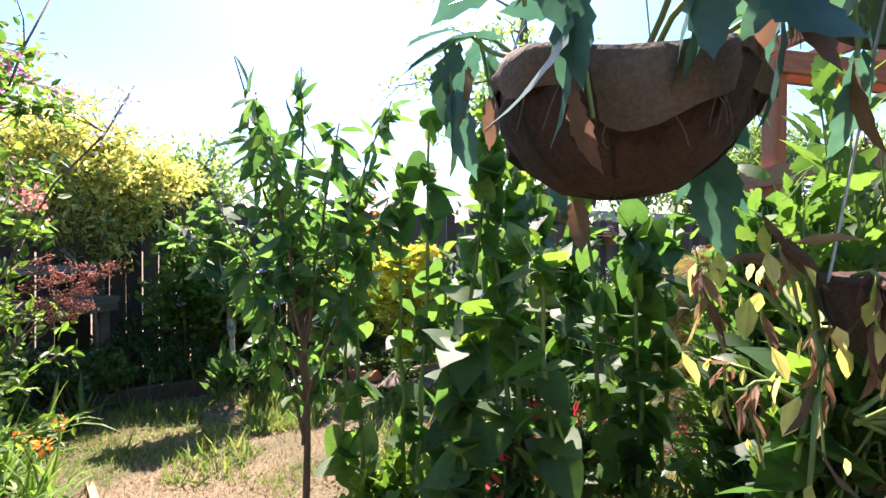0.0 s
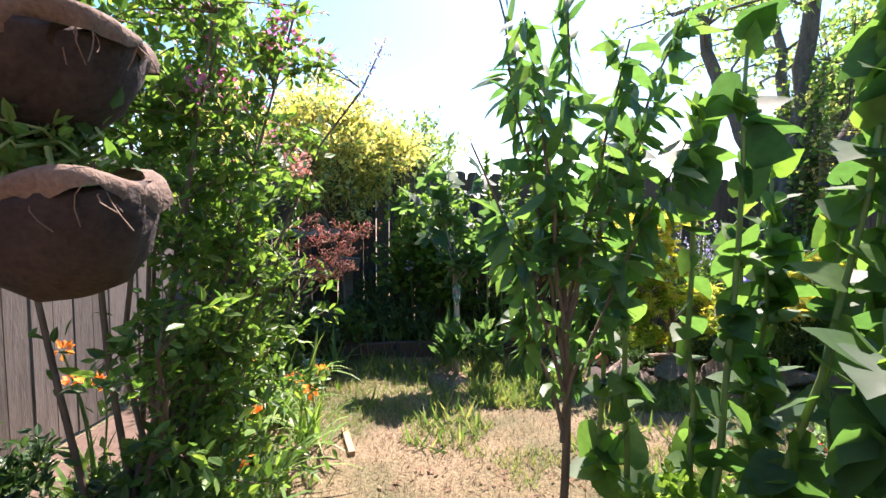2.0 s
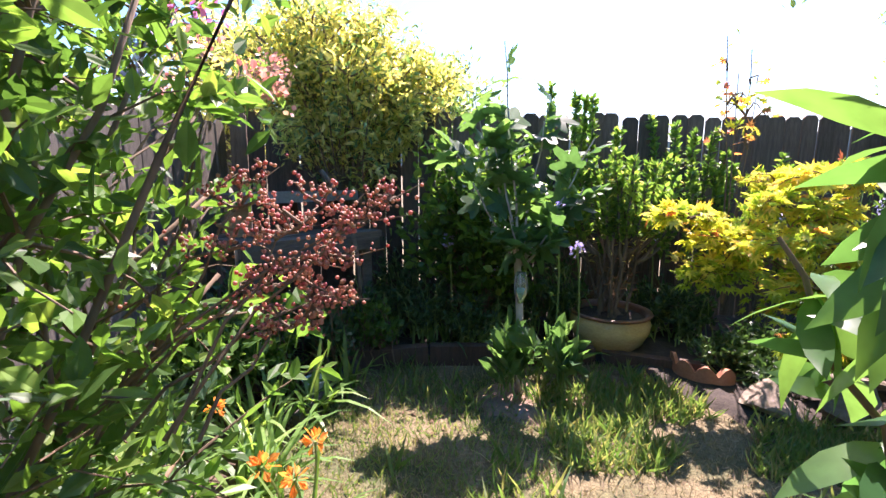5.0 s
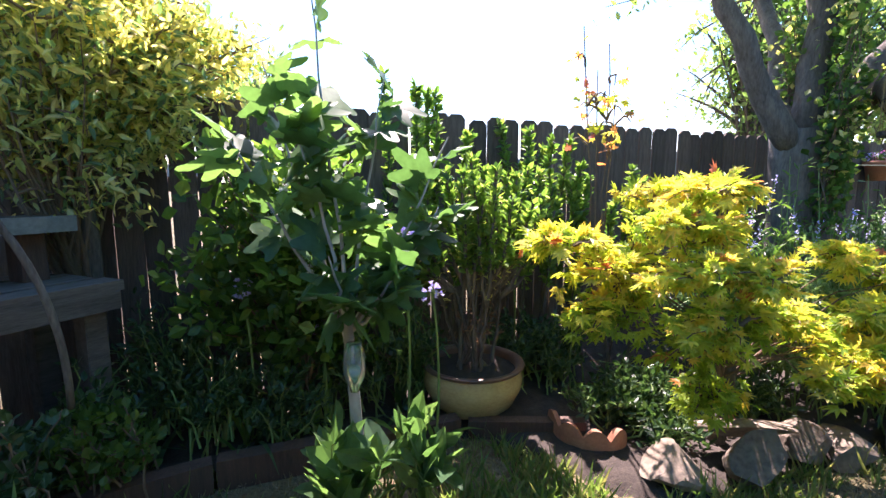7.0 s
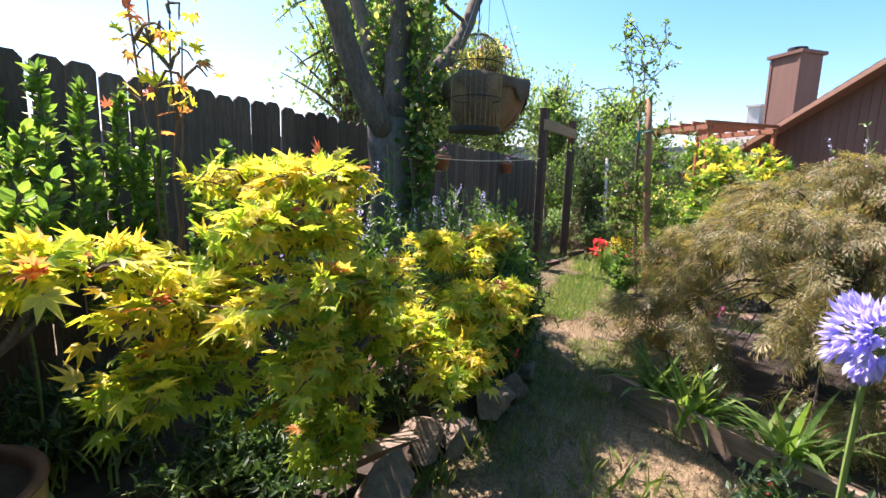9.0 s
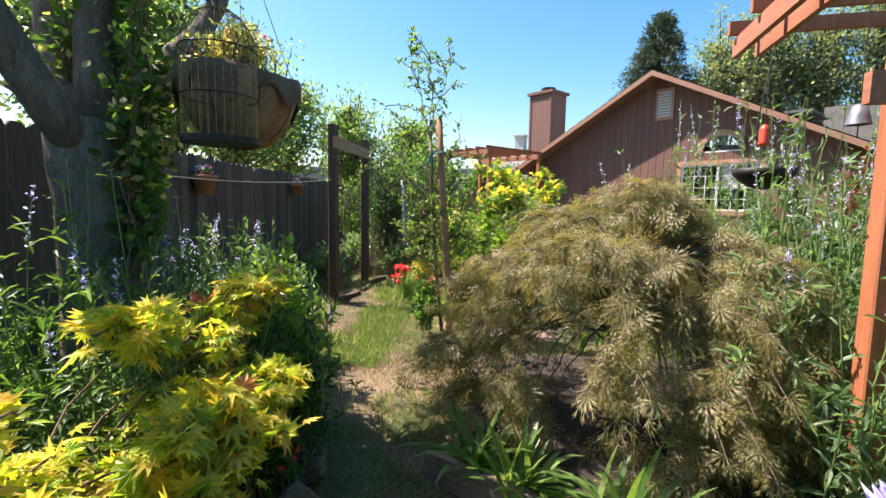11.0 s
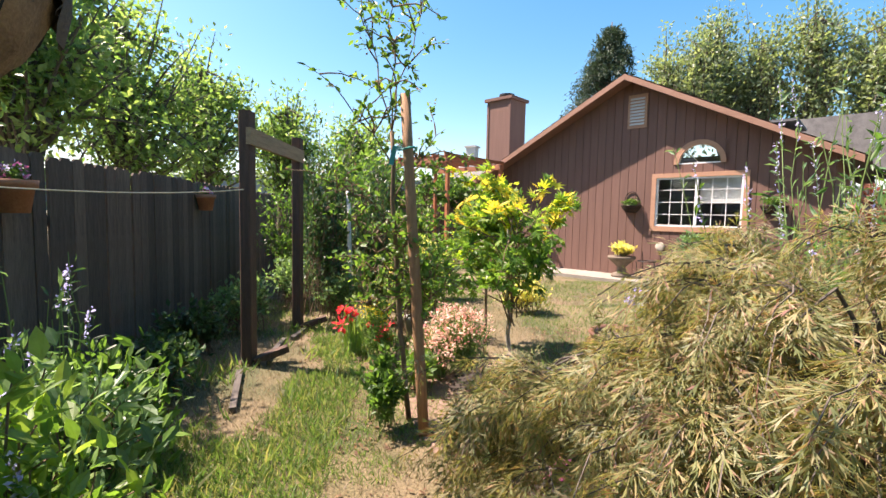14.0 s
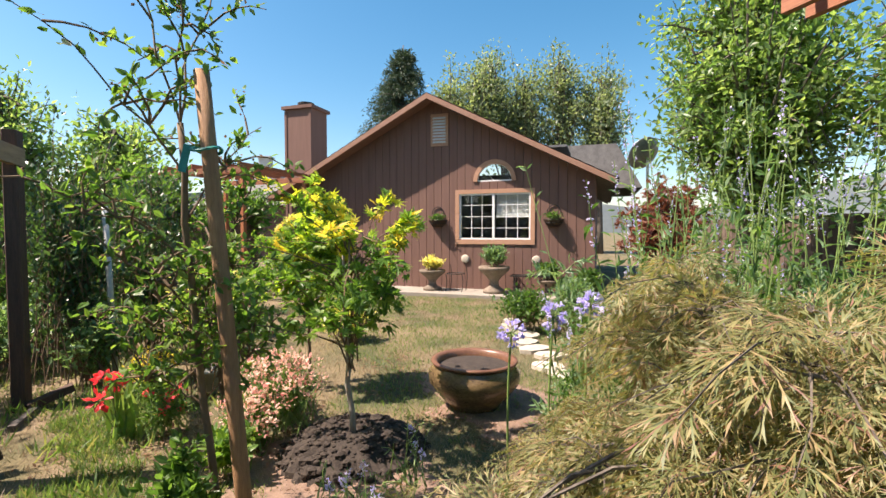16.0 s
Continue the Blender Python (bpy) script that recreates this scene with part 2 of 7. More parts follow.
L = {
    "green": leaf_mat("green_leaf", [(0.03, 0.075, 0.014), (0.05, 0.11, 0.02), (0.085, 0.16, 0.03)]),
    "big": leaf_mat("broad_leaf", [(0.025, 0.07, 0.02), (0.038, 0.095, 0.022), (0.065, 0.135, 0.028)], 0.5, 0.55),
    "dark": leaf_mat("dark_leaf", [(0.018, 0.045, 0.014), (0.03, 0.07, 0.02), (0.05, 0.1, 0.03)], 0.3, 0.35),
    "cherry": leaf_mat("cherry_leaf", [(0.03, 0.09, 0.025), (0.05, 0.12, 0.03), (0.08, 0.16, 0.035)], 0.45, 0.35),
    "lime": leaf_mat("lime_leaf", [(0.08, 0.18, 0.025), (0.12, 0.23, 0.035), (0.19, 0.28, 0.05)], 0.45, gain=1.05),
    "gold": leaf_mat("golden_leaf", [(0.2, 0.24, 0.05), (0.34, 0.32, 0.1), (0.45, 0.4, 0.16), (0.17, 0.2, 0.05)], 0.5, gain=1.6),
    "maple": leaf_mat("yellow_maple_leaf", [(0.17, 0.27, 0.03), (0.3, 0.35, 0.035), (0.42, 0.4, 0.045), (0.44, 0.41, 0.09), (0.46, 0.33, 0.05), (0.24, 0.31, 0.03)], 0.5, 0.5, (1.15, 1.15, 0.5)),
    "maple_low": leaf_mat("green_maple_leaf", [(0.12, 0.2, 0.02), (0.17, 0.25, 0.025), (0.25, 0.31, 0.035)], 0.6, 0.5),
    "maple_red": leaf_mat("orange_maple_leaf", [(0.42, 0.16, 0.04), (0.45, 0.25, 0.05), (0.35, 0.10, 0.05)], 0.45, 0.5, (1.2, 1.0, 0.8)),
    "lace": leaf_mat("laceleaf", [(0.075, 0.09, 0.03), (0.13, 0.155, 0.045), (0.2, 0.185, 0.055), (0.12, 0.14, 0.04), (0.28, 0.225, 0.08), (0.18, 0.085, 0.05)], 0.38, 0.5, (1.12, 1.07, 0.6), 1.45),
    "rust": leaf_mat("rust_maple_leaf", [(0.2, 0.07, 0.035), (0.27, 0.12, 0.05), (0.15, 0.05, 0.03)], 0.4, 0.5, (1.2, 1.0, 0.8), 1.0),
    "salvia": leaf_mat("grey_green_leaf", [(0.06, 0.12, 0.045), (0.10, 0.18, 0.065), (0.15, 0.23, 0.09)], 0.4),
    "far": leaf_mat("far_leaf", [(0.06, 0.12, 0.03), (0.10, 0.17, 0.045), (0.17, 0.23, 0.08)], 0.5, 0.4, gain=1.5),
    "poplar": leaf_mat("poplar_leaf", [(0.09, 0.13, 0.06), (0.14, 0.19, 0.085), (0.2, 0.24, 0.12)], 0.4, 0.4, gain=1.35),
    "conifer": leaf_mat("conifer_needles", [(0.03, 0.06, 0.03), (0.055, 0.09, 0.04)], 0.1, 0.6),
    "fig": leaf_mat("fig_leaf", [(0.035, 0.085, 0.028), (0.052, 0.115, 0.034), (0.085, 0.16, 0.05)], 0.45, 0.45),
    "spike": leaf_mat("succulent_leaf", [(0.055, 0.13, 0.025), (0.095, 0.18, 0.03), (0.16, 0.24, 0.045)], 0.45, 0.4),
    "strap": leaf_mat("strap_leaf", [(0.06, 0.13, 0.025), (0.10, 0.19, 0.035), (0.17, 0.25, 0.06)], 0.4, 0.35),
    "dead": leaf_mat("dead_leaf", [(0.13, 0.07, 0.032), (0.22, 0.125, 0.055), (0.3, 0.2, 0.08)], 0.3, 0.8, (1, 1, 1), 1.0),
    "blue_hang": leaf_mat("blue_green_leaf", [(0.03, 0.09, 0.06), (0.05, 0.13, 0.08), (0.035, 0.08, 0.035)], 0.35, 0.4, (1, 1.1, 0.7)),
    "grass": leaf_mat("grass_blade", [(0.07, 0.15, 0.03), (0.11, 0.2, 0.045), (0.16, 0.23, 0.065), (0.26, 0.25, 0.1)], 0.4, 0.5, gain=1.0),
    "straw": leaf_mat("straw_blade", [(0.32, 0.24, 0.12), (0.39, 0.3, 0.165), (0.26, 0.205, 0.09), (0.18, 0.18, 0.065)], 0.3, 0.7, (1, 1, 0.9), 1.0),
    "red": leaf_mat("red_petal", [(0.6, 0.03, 0.03), (0.7, 0.08, 0.06)], 0.35, 0.5, (1, 1, 1)),
    "pink": leaf_mat("pink_petal", [(0.55, 0.12, 0.22), (0.62, 0.2, 0.3), (0.45, 0.1, 0.15)], 0.35, 0.5, (1, 1, 1)),
    "rose": leaf_mat("reddish_bud", [(0.5, 0.16, 0.1), (0.55, 0.26, 0.15), (0.46, 0.28, 0.12), (0.42, 0.1, 0.08)], 0.35, 0.5, (1, 1, 1), 1.0),
    "orange": leaf_mat("orange_petal", [(0.75, 0.2, 0.02), (0.8, 0.28, 0.04)], 0.4, 0.5, (1, 1, 1)),
    "peach": leaf_mat("peach_petal", [(0.66, 0.33, 0.2), (0.7, 0.45, 0.28), (0.6, 0.2, 0.14), (0.68, 0.58, 0.34)], 0.35, 0.5, (1, 1, 1)),
    "yellow": leaf_mat("yellow_petal", [(0.7, 0.5, 0.04), (0.75, 0.42, 0.03)], 0.35, 0.5, (1, 1, 1)),
    "blue": leaf_mat("lavender_petal", [(0.36, 0.34, 0.68), (0.48, 0.46, 0.78), (0.3, 0.27, 0.58)], 0.4, 0.5, (1, 1, 1)),
    "violet": leaf_mat("violet_petal", [(0.36, 0.32, 0.5), (0.48, 0.44, 0.62), (0.55, 0.52, 0.66)], 0.35, 0.5, (1, 1, 1)),
    "white": leaf_mat("white_petal", [(0.75, 0.75, 0.72), (0.8, 0.78, 0.8)], 0.3, 0.5, (1, 1, 1)),
    "magenta": leaf_mat("magenta_petal", [(0.5, 0.06, 0.2), (0.6, 0.14, 0.3)], 0.35, 0.5, (1, 1, 1)),
}


# ---- shapes ----
class Geo:
    """Vertices and faces gathered for one mesh."""

    def __init__(self):
        self.v, self.f, self.n = [], [], 0

    def add(self, verts, faces):
        """verts (k, 3); faces: an (m, c) array, or a list of index lists."""
        verts = np.asarray(verts, float).reshape(-1, 3)
        self.v.append(verts)
        if isinstance(faces, np.ndarray):
            self.f.append(faces + self.n)
        else:
            for f in faces:
                self.f.append(np.asarray([f]) + self.n)
        self.n += len(verts)
        return self

    def box(self, c, size, rz=0.0, rx=0.0, ry=0.0, bev=0.0):
        """A block with chamfered upright edges."""
        x, y, z = (s / 2 for s in size)
        b = min(bev, x * 0.6, y * 0.6)
        ring = [(x, y - b), (x - b, y), (-x + b, y), (-x, y - b), (-x, -y + b), (-x + b, -y), (x - b, -y), (x, -y + b)] if b else [(x, y), (-x, y), (-x, -y), (x, -y)]
        k = len(ring)
        vs = [Vector((*p, -z)) for p in ring] + [Vector((*p, z)) for p in ring]
        rot = Euler((radians(rx), radians(ry), radians(rz))).to_matrix()
        vs = [rot @ p + Vector(c) for p in vs]
        fs = [list(range(k))[::-1], list(range(k, 2 * k))] + [[i, (i + 1) % k, k + (i + 1) % k, k + i] for i in range(k)]
        return self.add([tuple(p) for p in vs], fs)

    def tube(self, pts, radii, sides=6, cap=True):
        pts = np.asarray(pts, float)
        m = len(pts)
        radii = np.broadcast_to(np.asarray(radii, float), (m,))
        tan = np.gradient(pts, axis=0)
        tan /= np.linalg.norm(tan, axis=1)[:, None] + 1e-9
        ref = np.where(np.abs(tan[:, 2:3]) > 0.9, np.array([[1.0, 0, 0]]), np.array([[0, 0, 1.0]]))
        a = np.cross(tan, ref)
        a /= np.linalg.norm(a, axis=1)[:, None] + 1e-9
        b = np.cross(tan, a)
        ang = np.arange(sides) * 2 * math.pi / sides
        v = pts[:, None] + radii[:, None, None] * (np.cos(ang)[None, :, None] * a[:, None] + np.sin(ang)[None, :, None] * b[:, None])
        i = np.arange((m - 1) * sides)
        r, c = i // sides, i % sides
        f = np.stack([r * sides + c, r * sides + (c + 1) % sides, (r + 1) * sides + (c + 1) % sides, (r + 1) * sides + c], 1)
        self.add(v.reshape(-1, 3), f)
        if cap and sides > 2:
            self.f.append(np.arange(sides)[None, ::-1] + self.n - m * sides)
            self.f.append(np.arange(sides)[None] + self.n - sides)
        return self

    def lathe(self, profile, sides=32, centre=(0, 0, 0), squash=1.0, wobble=0.0, seed=0):
        """A turned shape from (radius, height) pairs."""
        rng = np.random.default_rng(seed)
        p = np.asarray(profile, float)
        ang = np.arange(sides) * 2 * math.pi / sides
        rad = p[:, 0:1] * (1 + wobble * rng.normal(size=(len(p), sides)))
        v = np.stack([rad * np.cos(ang), rad * np.sin(ang) * squash, np.repeat(p[:, 1:2], sides, 1)], -1) + np.asarray(centre, float)
        i = np.arange((len(p) - 1) * sides)
        r, c = i // sides, i % sides
        f = np.stack([r * sides + c, r * sides + (c + 1) % sides, (r + 1) * sides + (c + 1) % sides, (r + 1) * sides + c], 1)
        return self.add(v.reshape(-1, 3), f)

    def prism(self, poly, z0, z1):
        k = len(poly)
        v = [(*p, z0) for p in poly] + [(*p, z1) for p in poly]
        return self.add(v, [list(range(k))[::-1], list(range(k, 2 * k))] + [[i, (i + 1) % k, k + (i + 1) % k, k + i] for i in range(k)])

    def ob(self, name, mat, parent=None, label="", smooth=False):
        me = bpy.data.meshes.new(name)
        v = np.concatenate(self.v)
        sizes = np.concatenate([np.full(len(f), f.shape[1]) for f in self.f])
        loops = np.concatenate([f.ravel() for f in self.f])
        me.vertices.add(len(v))
        me.vertices.foreach_set("co", v.ravel().astype(np.float32))
        me.loops.add(len(loops))
        me.loops.foreach_set("vertex_index", loops.astype(np.int32))
        me.polygons.add(len(sizes))
        me.polygons.foreach_set("loop_start", np.concatenate([[0], np.cumsum(sizes)[:-1]]).astype(np.int32))
        me.polygons.foreach_set("loop_total", sizes.astype(np.int32))
        me.polygons.foreach_set("use_smooth", np.full(len(sizes), smooth))
        me.update(calc_edges=True)
        me.validate()
        me.materials.append(mat)
        o = new(name, me)
        if parent:
            o.parent = parent
        if label:
            tagged(o, label)
        return o


def thing(name, at, label, category, group="", rz=0.0):
    e = new(name)
    e.empty_display_size = 0.1
    e.matrix_basis = pose(*at, 0, 0, rz)
    return tagged(e, label, category, group)


# leaf templates: (along, across, up) for a leaf of length 1, and its faces
def star(lobes, valley, width_pow=1.0, start=(0.0, 0.0), stalk=0.25):
    """A palmate leaf: lobes as (angle, length); valley: how far in the notches reach."""
    v, f = [(stalk, 0, 0.0)], []
    angs = [radians(a) for a, _ in lobes]
    notch = [angs[0] - 0.35] + [(a + b) / 2 for a, b in zip(angs, angs[1:])] + [angs[-1] + 0.35]
    for i, a in enumerate(notch):
        ln = valley * (0.6 if i in (0, len(notch) - 1) else 1)
        v.append((stalk + ln * math.cos(a), ln * math.sin(a), 0.05))
    k = len(v)
    for i, (a, (_, ln)) in enumerate(zip(angs, lobes)):
        v.append((stalk + ln * math.cos(a), ln * math.sin(a), -0.1 * ln))
        f.append([0, 1 + i, k + i, 2 + i])
    return np.array(v), f


def outline(side, tip_drop=0.15, cup=0.12):
    """A leaf from its half outline, (along, across) from base to tip, folded along the midrib."""
    k = len(side)
    mids = [(0.06 if i == 0 else max(0.06, a), 0.0, -tip_drop * max(0, a) ** 2) for i, (a, _) in enumerate(side)] + [(1.0, 0, -tip_drop)]
    v = list(mids)
    f = []
    for sg in (1, -1):
        b0 = len(v)
        v += [(a, sg * s, cup * s * (1 + 0.5 * math.sin(9 * a)) - tip_drop * max(0, a) ** 2) for a, s in side]
        for i in range(k - 1):
            q = [i, i + 1, b0 + i + 1, b0 + i]
            f.append(q if sg > 0 else q[::-1])
        q = [k - 1, k, b0 + k - 1]
        f.append(q if sg > 0 else q[::-1])
    return np.array(v), f


def lobed(lobes, valley, wide=0.22, stalk=0.2):
    """A palmate leaf with blunt rounded lobes."""
    v, f = [(stalk, 0, 0.0)], []
    angs = [radians(a) for a, _ in lobes]
    notch = [angs[0] - 0.45] + [(a + b) / 2 for a, b in zip(angs, angs[1:])] + [angs[-1] + 0.45]
    for i, a in enumerate(notch):
        ln = valley * (0.75 if i in (0, len(notch) - 1) else 1)
        v.append((stalk + ln * math.cos(a), ln * math.sin(a), 0.04))
    for i, (a, (_, ln)) in enumerate(zip(angs, lobes)):
        k = len(v)
        for da, q in ((-wide, 0.78), (-wide * 0.5, 0.95), (0, 1.0), (wide * 0.5, 0.95), (wide, 0.78)):
            v.append((stalk + ln * q * math.cos(a + da), ln * q * math.sin(a + da), -0.1 * ln * q + 0.03 * abs(da)))
        f.append([0, 1 + i, k, k + 1, k + 2])
        f.append([0, k + 2, k + 3, k + 4, 2 + i])
    return np.array(v), f


def frond(lobes, teeth=2):
    """A finely cut leaf: slim lobes with a few side teeth each."""
    v, f = [], []
    for a, ln in lobes:
        a = radians(a)
        c, s = math.cos(a), math.sin(a)

        def at(u, w):
            return (0.12 + u * ln * c - w * s, u * ln * s + w * c, 0.04 * u - 0.3 * ln * u * u)

        k = len(v)
        v += [at(0, 0), at(0.4, 0.014), at(1, 0), at(0.4, -0.014)]
        f.append([k, k + 3, k + 2, k + 1])
        for j in range(teeth):
            u = 0.34 + 0.3 * j
            for sg in (1, -1):
                k = len(v)
                v += [at(u, 0.012 * sg), at(u + 0.26, (0.1 - 0.02 * j) * ln * sg), at(u + 0.13, 0.01 * sg)]
                f.append([k, k + 1, k + 2] if sg < 0 else [k, k + 2, k + 1])
    return np.array(v), f


def berry():
    """A small round fruit."""
    v = [(0.0, 0, 0)] + [(0.28 + 0.44 * r, 0.46 * math.cos(k * math.pi / 3), 0.46 * math.sin(k * math.pi / 3)) for r in (0, 1) for k in range(6)] + [(1.0, 0, 0)]
    f = [[0, 1 + (k + 1) % 6, 1 + k] for k in range(6)] + [[1 + k, 1 + (k + 1) % 6, 7 + (k + 1) % 6, 7 + k] for k in range(6)] + [[13, 7 + k, 7 + (k + 1) % 6] for k in range(6)]
    return np.array(v), f


def oval(w, cup=0.05, tipdrop=0.1, belly=0.35):
    v = np.array([(0, 0, 0), (0.5, 0, -cup), (1, 0, -tipdrop), (belly, w, 0.02), (0.72, w * 0.72, 0), (belly, -w, 0.02), (0.72, -w * 0.72, 0)])
    return v, [[0, 1, 4, 3], [1, 2, 4], [0, 5, 6, 1], [1, 6, 2]]


def heart(w):
    v = np.array([(0.08, 0, 0), (0.55, 0, -0.05), (1, 0, -0.2), (-0.04, w * 0.55, 0.03), (0.22, w, 0.02), (0.62, w * 0.72, -0.04),
                  (-0.04, -w * 0.55, 0.03), (0.22, -w, 0.02), (0.62, -w * 0.72, -0.04)])
    return v, [[0, 1, 4, 3], [1, 2, 5, 4], [0, 6, 7, 1], [1, 7, 8, 2]]


T = {
    "oval": oval(0.24), "round": oval(0.38, 0.06, 0.08, 0.45), "lance": oval(0.11, 0.03, 0.2), "cherry": outline([(0.04, 0.05), (0.22, 0.13), (0.48, 0.16), (0.74, 0.11), (0.9, 0.04)], 0.35), "toothed": outline([(0.0, 0.04), (0.1, 0.13), (0.15, 0.1), (0.27, 0.19), (0.32, 0.15), (0.46, 0.21), (0.51, 0.16), (0.65, 0.17), (0.7, 0.12), (0.84, 0.09), (0.9, 0.04)], 0.3), "heart": outline([(-0.06, 0.2), (0.02, 0.38), (0.18, 0.46), (0.4, 0.42), (0.62, 0.3), (0.82, 0.14)]), "petal": oval(0.3, -0.05, -0.1, 0.55), "slim_petal": oval(0.2, -0.08, -0.28, 0.66), "needle": oval(0.05),
    "maple": star([(-108, 0.4), (-70, 0.62), (-35, 0.84), (0, 0.95), (35, 0.84), (70, 0.62), (108, 0.4)], 0.39),
    "fig": lobed([(-100, 0.5), (-50, 0.68), (0, 0.8), (50, 0.68), (100, 0.5)], 0.4),
    "bud": berry(),
    "chip": (np.array([(0, 0, 0), (0.45, 0.26, 0.05), (1, 0, -0.06), (0.45, -0.26, 0.05)]), [[0, 2, 1], [0, 3, 2]]),
    "sliver": (np.array([(0, 0, 0), (0.45, 0.1, 0.03), (1, 0, -0.1), (0.45, -0.1, 0.03)]), [[0, 2, 1], [0, 3, 2]]),
    "variegated": oval(0.17, 0.04, 0.15),
    "lace": frond([(-84, 0.5), (-55, 0.74), (-27, 0.92), (0, 1.0), (27, 0.92), (55, 0.74), (84, 0.5)]),
    "tri": (np.array([(0, 0.05, 0), (0, -0.05, 0), (0.55, -0.035, 0.0), (0.55, 0.035, 0.0), (1, 0, -0.12)]), [[0, 1, 2, 3], [3, 2, 4]]),
}


def unit(a):
    return a / (np.linalg.norm(a, axis=-1, keepdims=True) + 1e-9)


def leaves(geo, P, D, N, size, kind):
    """Sets a leaf of the kind at each of P, pointing along D, its upper side towards N."""
    tv, tf = T[kind]
    D = unit(D)
    S = unit(np.cross(N, D))
    U = np.cross(D, S)
    size = np.broadcast_to(size, (len(P),))
    V = P[:, None] + size[:, None, None] * (tv[None, :, 0:1] * D[:, None] + tv[None, :, 1:2] * S[:, None] + tv[None, :, 2:3] * U[:, None])
    k = len(tv)
    off = np.arange(len(P)) * k
    groups = {}
    for f in tf:
        groups.setdefault(len(f), []).append(f)
    base = geo.n
    geo.v.append(V.reshape(-1, 3))
    geo.n += len(P) * k
    for fs in groups.values():
        fa = np.array(fs)
        geo.f.append((off[:, None, None] + fa[None] + base).reshape(-1, fa.shape[1]))


def curve(a, b, bow, m=7, jag=0.0, rng=None):
    """A bowed line from a to b."""
    u = np.linspace(0, 1, m)[:, None]
    a, b = np.asarray(a, float), np.asarray(b, float)
    p = a + (b - a) * u + np.asarray(bow, float) * (4 * u * (1 - u))
    if rng is not None and jag:
        p[1:-1] += rng.normal(size=(m - 2, 3)) * jag
    return p


def limbs(rng, centre, radii, n, foot=(0, 0, 0), forks=(0.2, 0.6), bow=0.15, shell=0.45, low=-1.0, spread_foot=0.03):
    """n boughs out of a stock that stands at foot, to points of an uneven ellipsoid."""
    out = []
    centre, radii = np.asarray(centre, float), np.asarray(radii, float)
    while len(out) < n:
        d = unit(rng.normal(size=3))
        if d[2] < low:
            continue
        r = (shell + (1 - shell) * rng.random() ** 0.6) * (0.82 + 0.3 * noise.noise(Vector(d * 1.7 + centre)))
        tip = centre + radii * d * r
        h = forks[0] + (forks[1] - forks[0]) * rng.random()
        start = np.array([*(np.asarray(foot[:2]) + rng.normal(size=2) * spread_foot), foot[2] + h])
        out.append(curve(start, tip, (0, 0, bow * np.linalg.norm(tip - start)), 7, 0.012, rng))
    return out


# the trodden line through the garden, kept free of leaves
WALK = np.array([(0, 0), (-0.22, 0.26), (-0.25, 0.9), (-0.42, 1.95), (-0.26, 2.64), (0.3, 3.12), (0.6, 3.2), (1.9, 3.23), (2.6, 3.4), (3.4, 3.62)])


def clear_of_walk(p, gap=0.36):
    """Which of the points p (world) leave the walk free at head height."""
    best = np.full(len(p), 9.0)
    for a, b in zip(WALK, WALK[1:]):
        ab = b - a
        u = np.clip(((p[:, :2] - a) @ ab) / (ab @ ab), 0, 1)[:, None]
        best = np.minimum(best, np.linalg.norm(p[:, :2] - (a + u * ab), axis=1))
    return (best > gap) | (p[:, 2] < 0.6)


def dress(rng, geo, lines, per, size, kind, frac=0.3, fuzz=0.03, out=0.7, up=0.25, along=0.4, flat=0.6, vary=0.35, org=None):
    """Leaves along the outer part of the lines."""
    P, D, N = [], [], []
    for p in lines:
        u = frac + (1 - frac) * rng.random(per)
        i = u * (len(p) - 1)
        k = np.minimum(i.astype(int), len(p) - 2)
        w = (i - k)[:, None]
        pos = p[k] * (1 - w) + p[k + 1] * w
        tan = unit(p[k + 1] - p[k])
        rad = unit(rng.normal(size=(per, 3)) + 1e-6)
        P.append(pos + rng.normal(size=(per, 3)) * fuzz)
        D.append(tan * along + rad * out + np.array([0, 0, up]))
        N.append(np.array([0, 0, flat]) + rng.normal(size=(per, 3)) * 0.45)
    P, D, N = map(np.concatenate, (P, D, N))
    if org is not None:
        ok = clear_of_walk(P + np.asarray(org, float))
        P, D, N = P[ok], D[ok], N[ok]
        if not len(P):
            return
    leaves(geo, P, D, N, size * (1 + vary * (2 * rng.random(len(P)) - 1)), kind)


def stems_of(geo, lines, r0, r1, sides=5):
    for p in lines:
        geo.tube(p, np.linspace(r0, r1, len(p)), sides, cap=False)


def blades(geo, rng, n, length, width, base_r=0.03, lean=(0.2, 0.9), droop=0.6, foot=(0, 0, 0), seg=6):
    """Strap leaves that rise from a foot and arch over."""
    for _ in range(n):
        a = rng.random() * 2 * math.pi
        ln = length * (0.6 + 0.5 * rng.random())
        k = lean[0] + (lean[1] - lean[0]) * rng.random()
        u = np.linspace(0, 1, seg)
        out = ln * k * u ** 1.3
        z = ln * (u * (1.05 - 0.45 * k) - droop * k * u ** 2.6)
        c, s = math.cos(a), math.sin(a)
        f = np.asarray(foot, float) + np.array([rng.normal() * base_r, rng.normal() * base_r, 0])
        mid = f + np.stack([out * c, out * s, np.maximum(z, 0.01 - foot[2])], 1)
        w = width * (0.7 + 0.5 * rng.random()) * np.array([0.6, 0.95, 1, 0.85, 0.55, 0.05])[:seg] / 2
        side = np.array([-s, c, 0])
        v = np.concatenate([mid + side * w[:, None], mid - side * w[:, None] * 1.0])
        i = np.arange(seg - 1)
        geo.add(v, np.stack([i, i + 1, seg + i + 1, seg + i], 1))


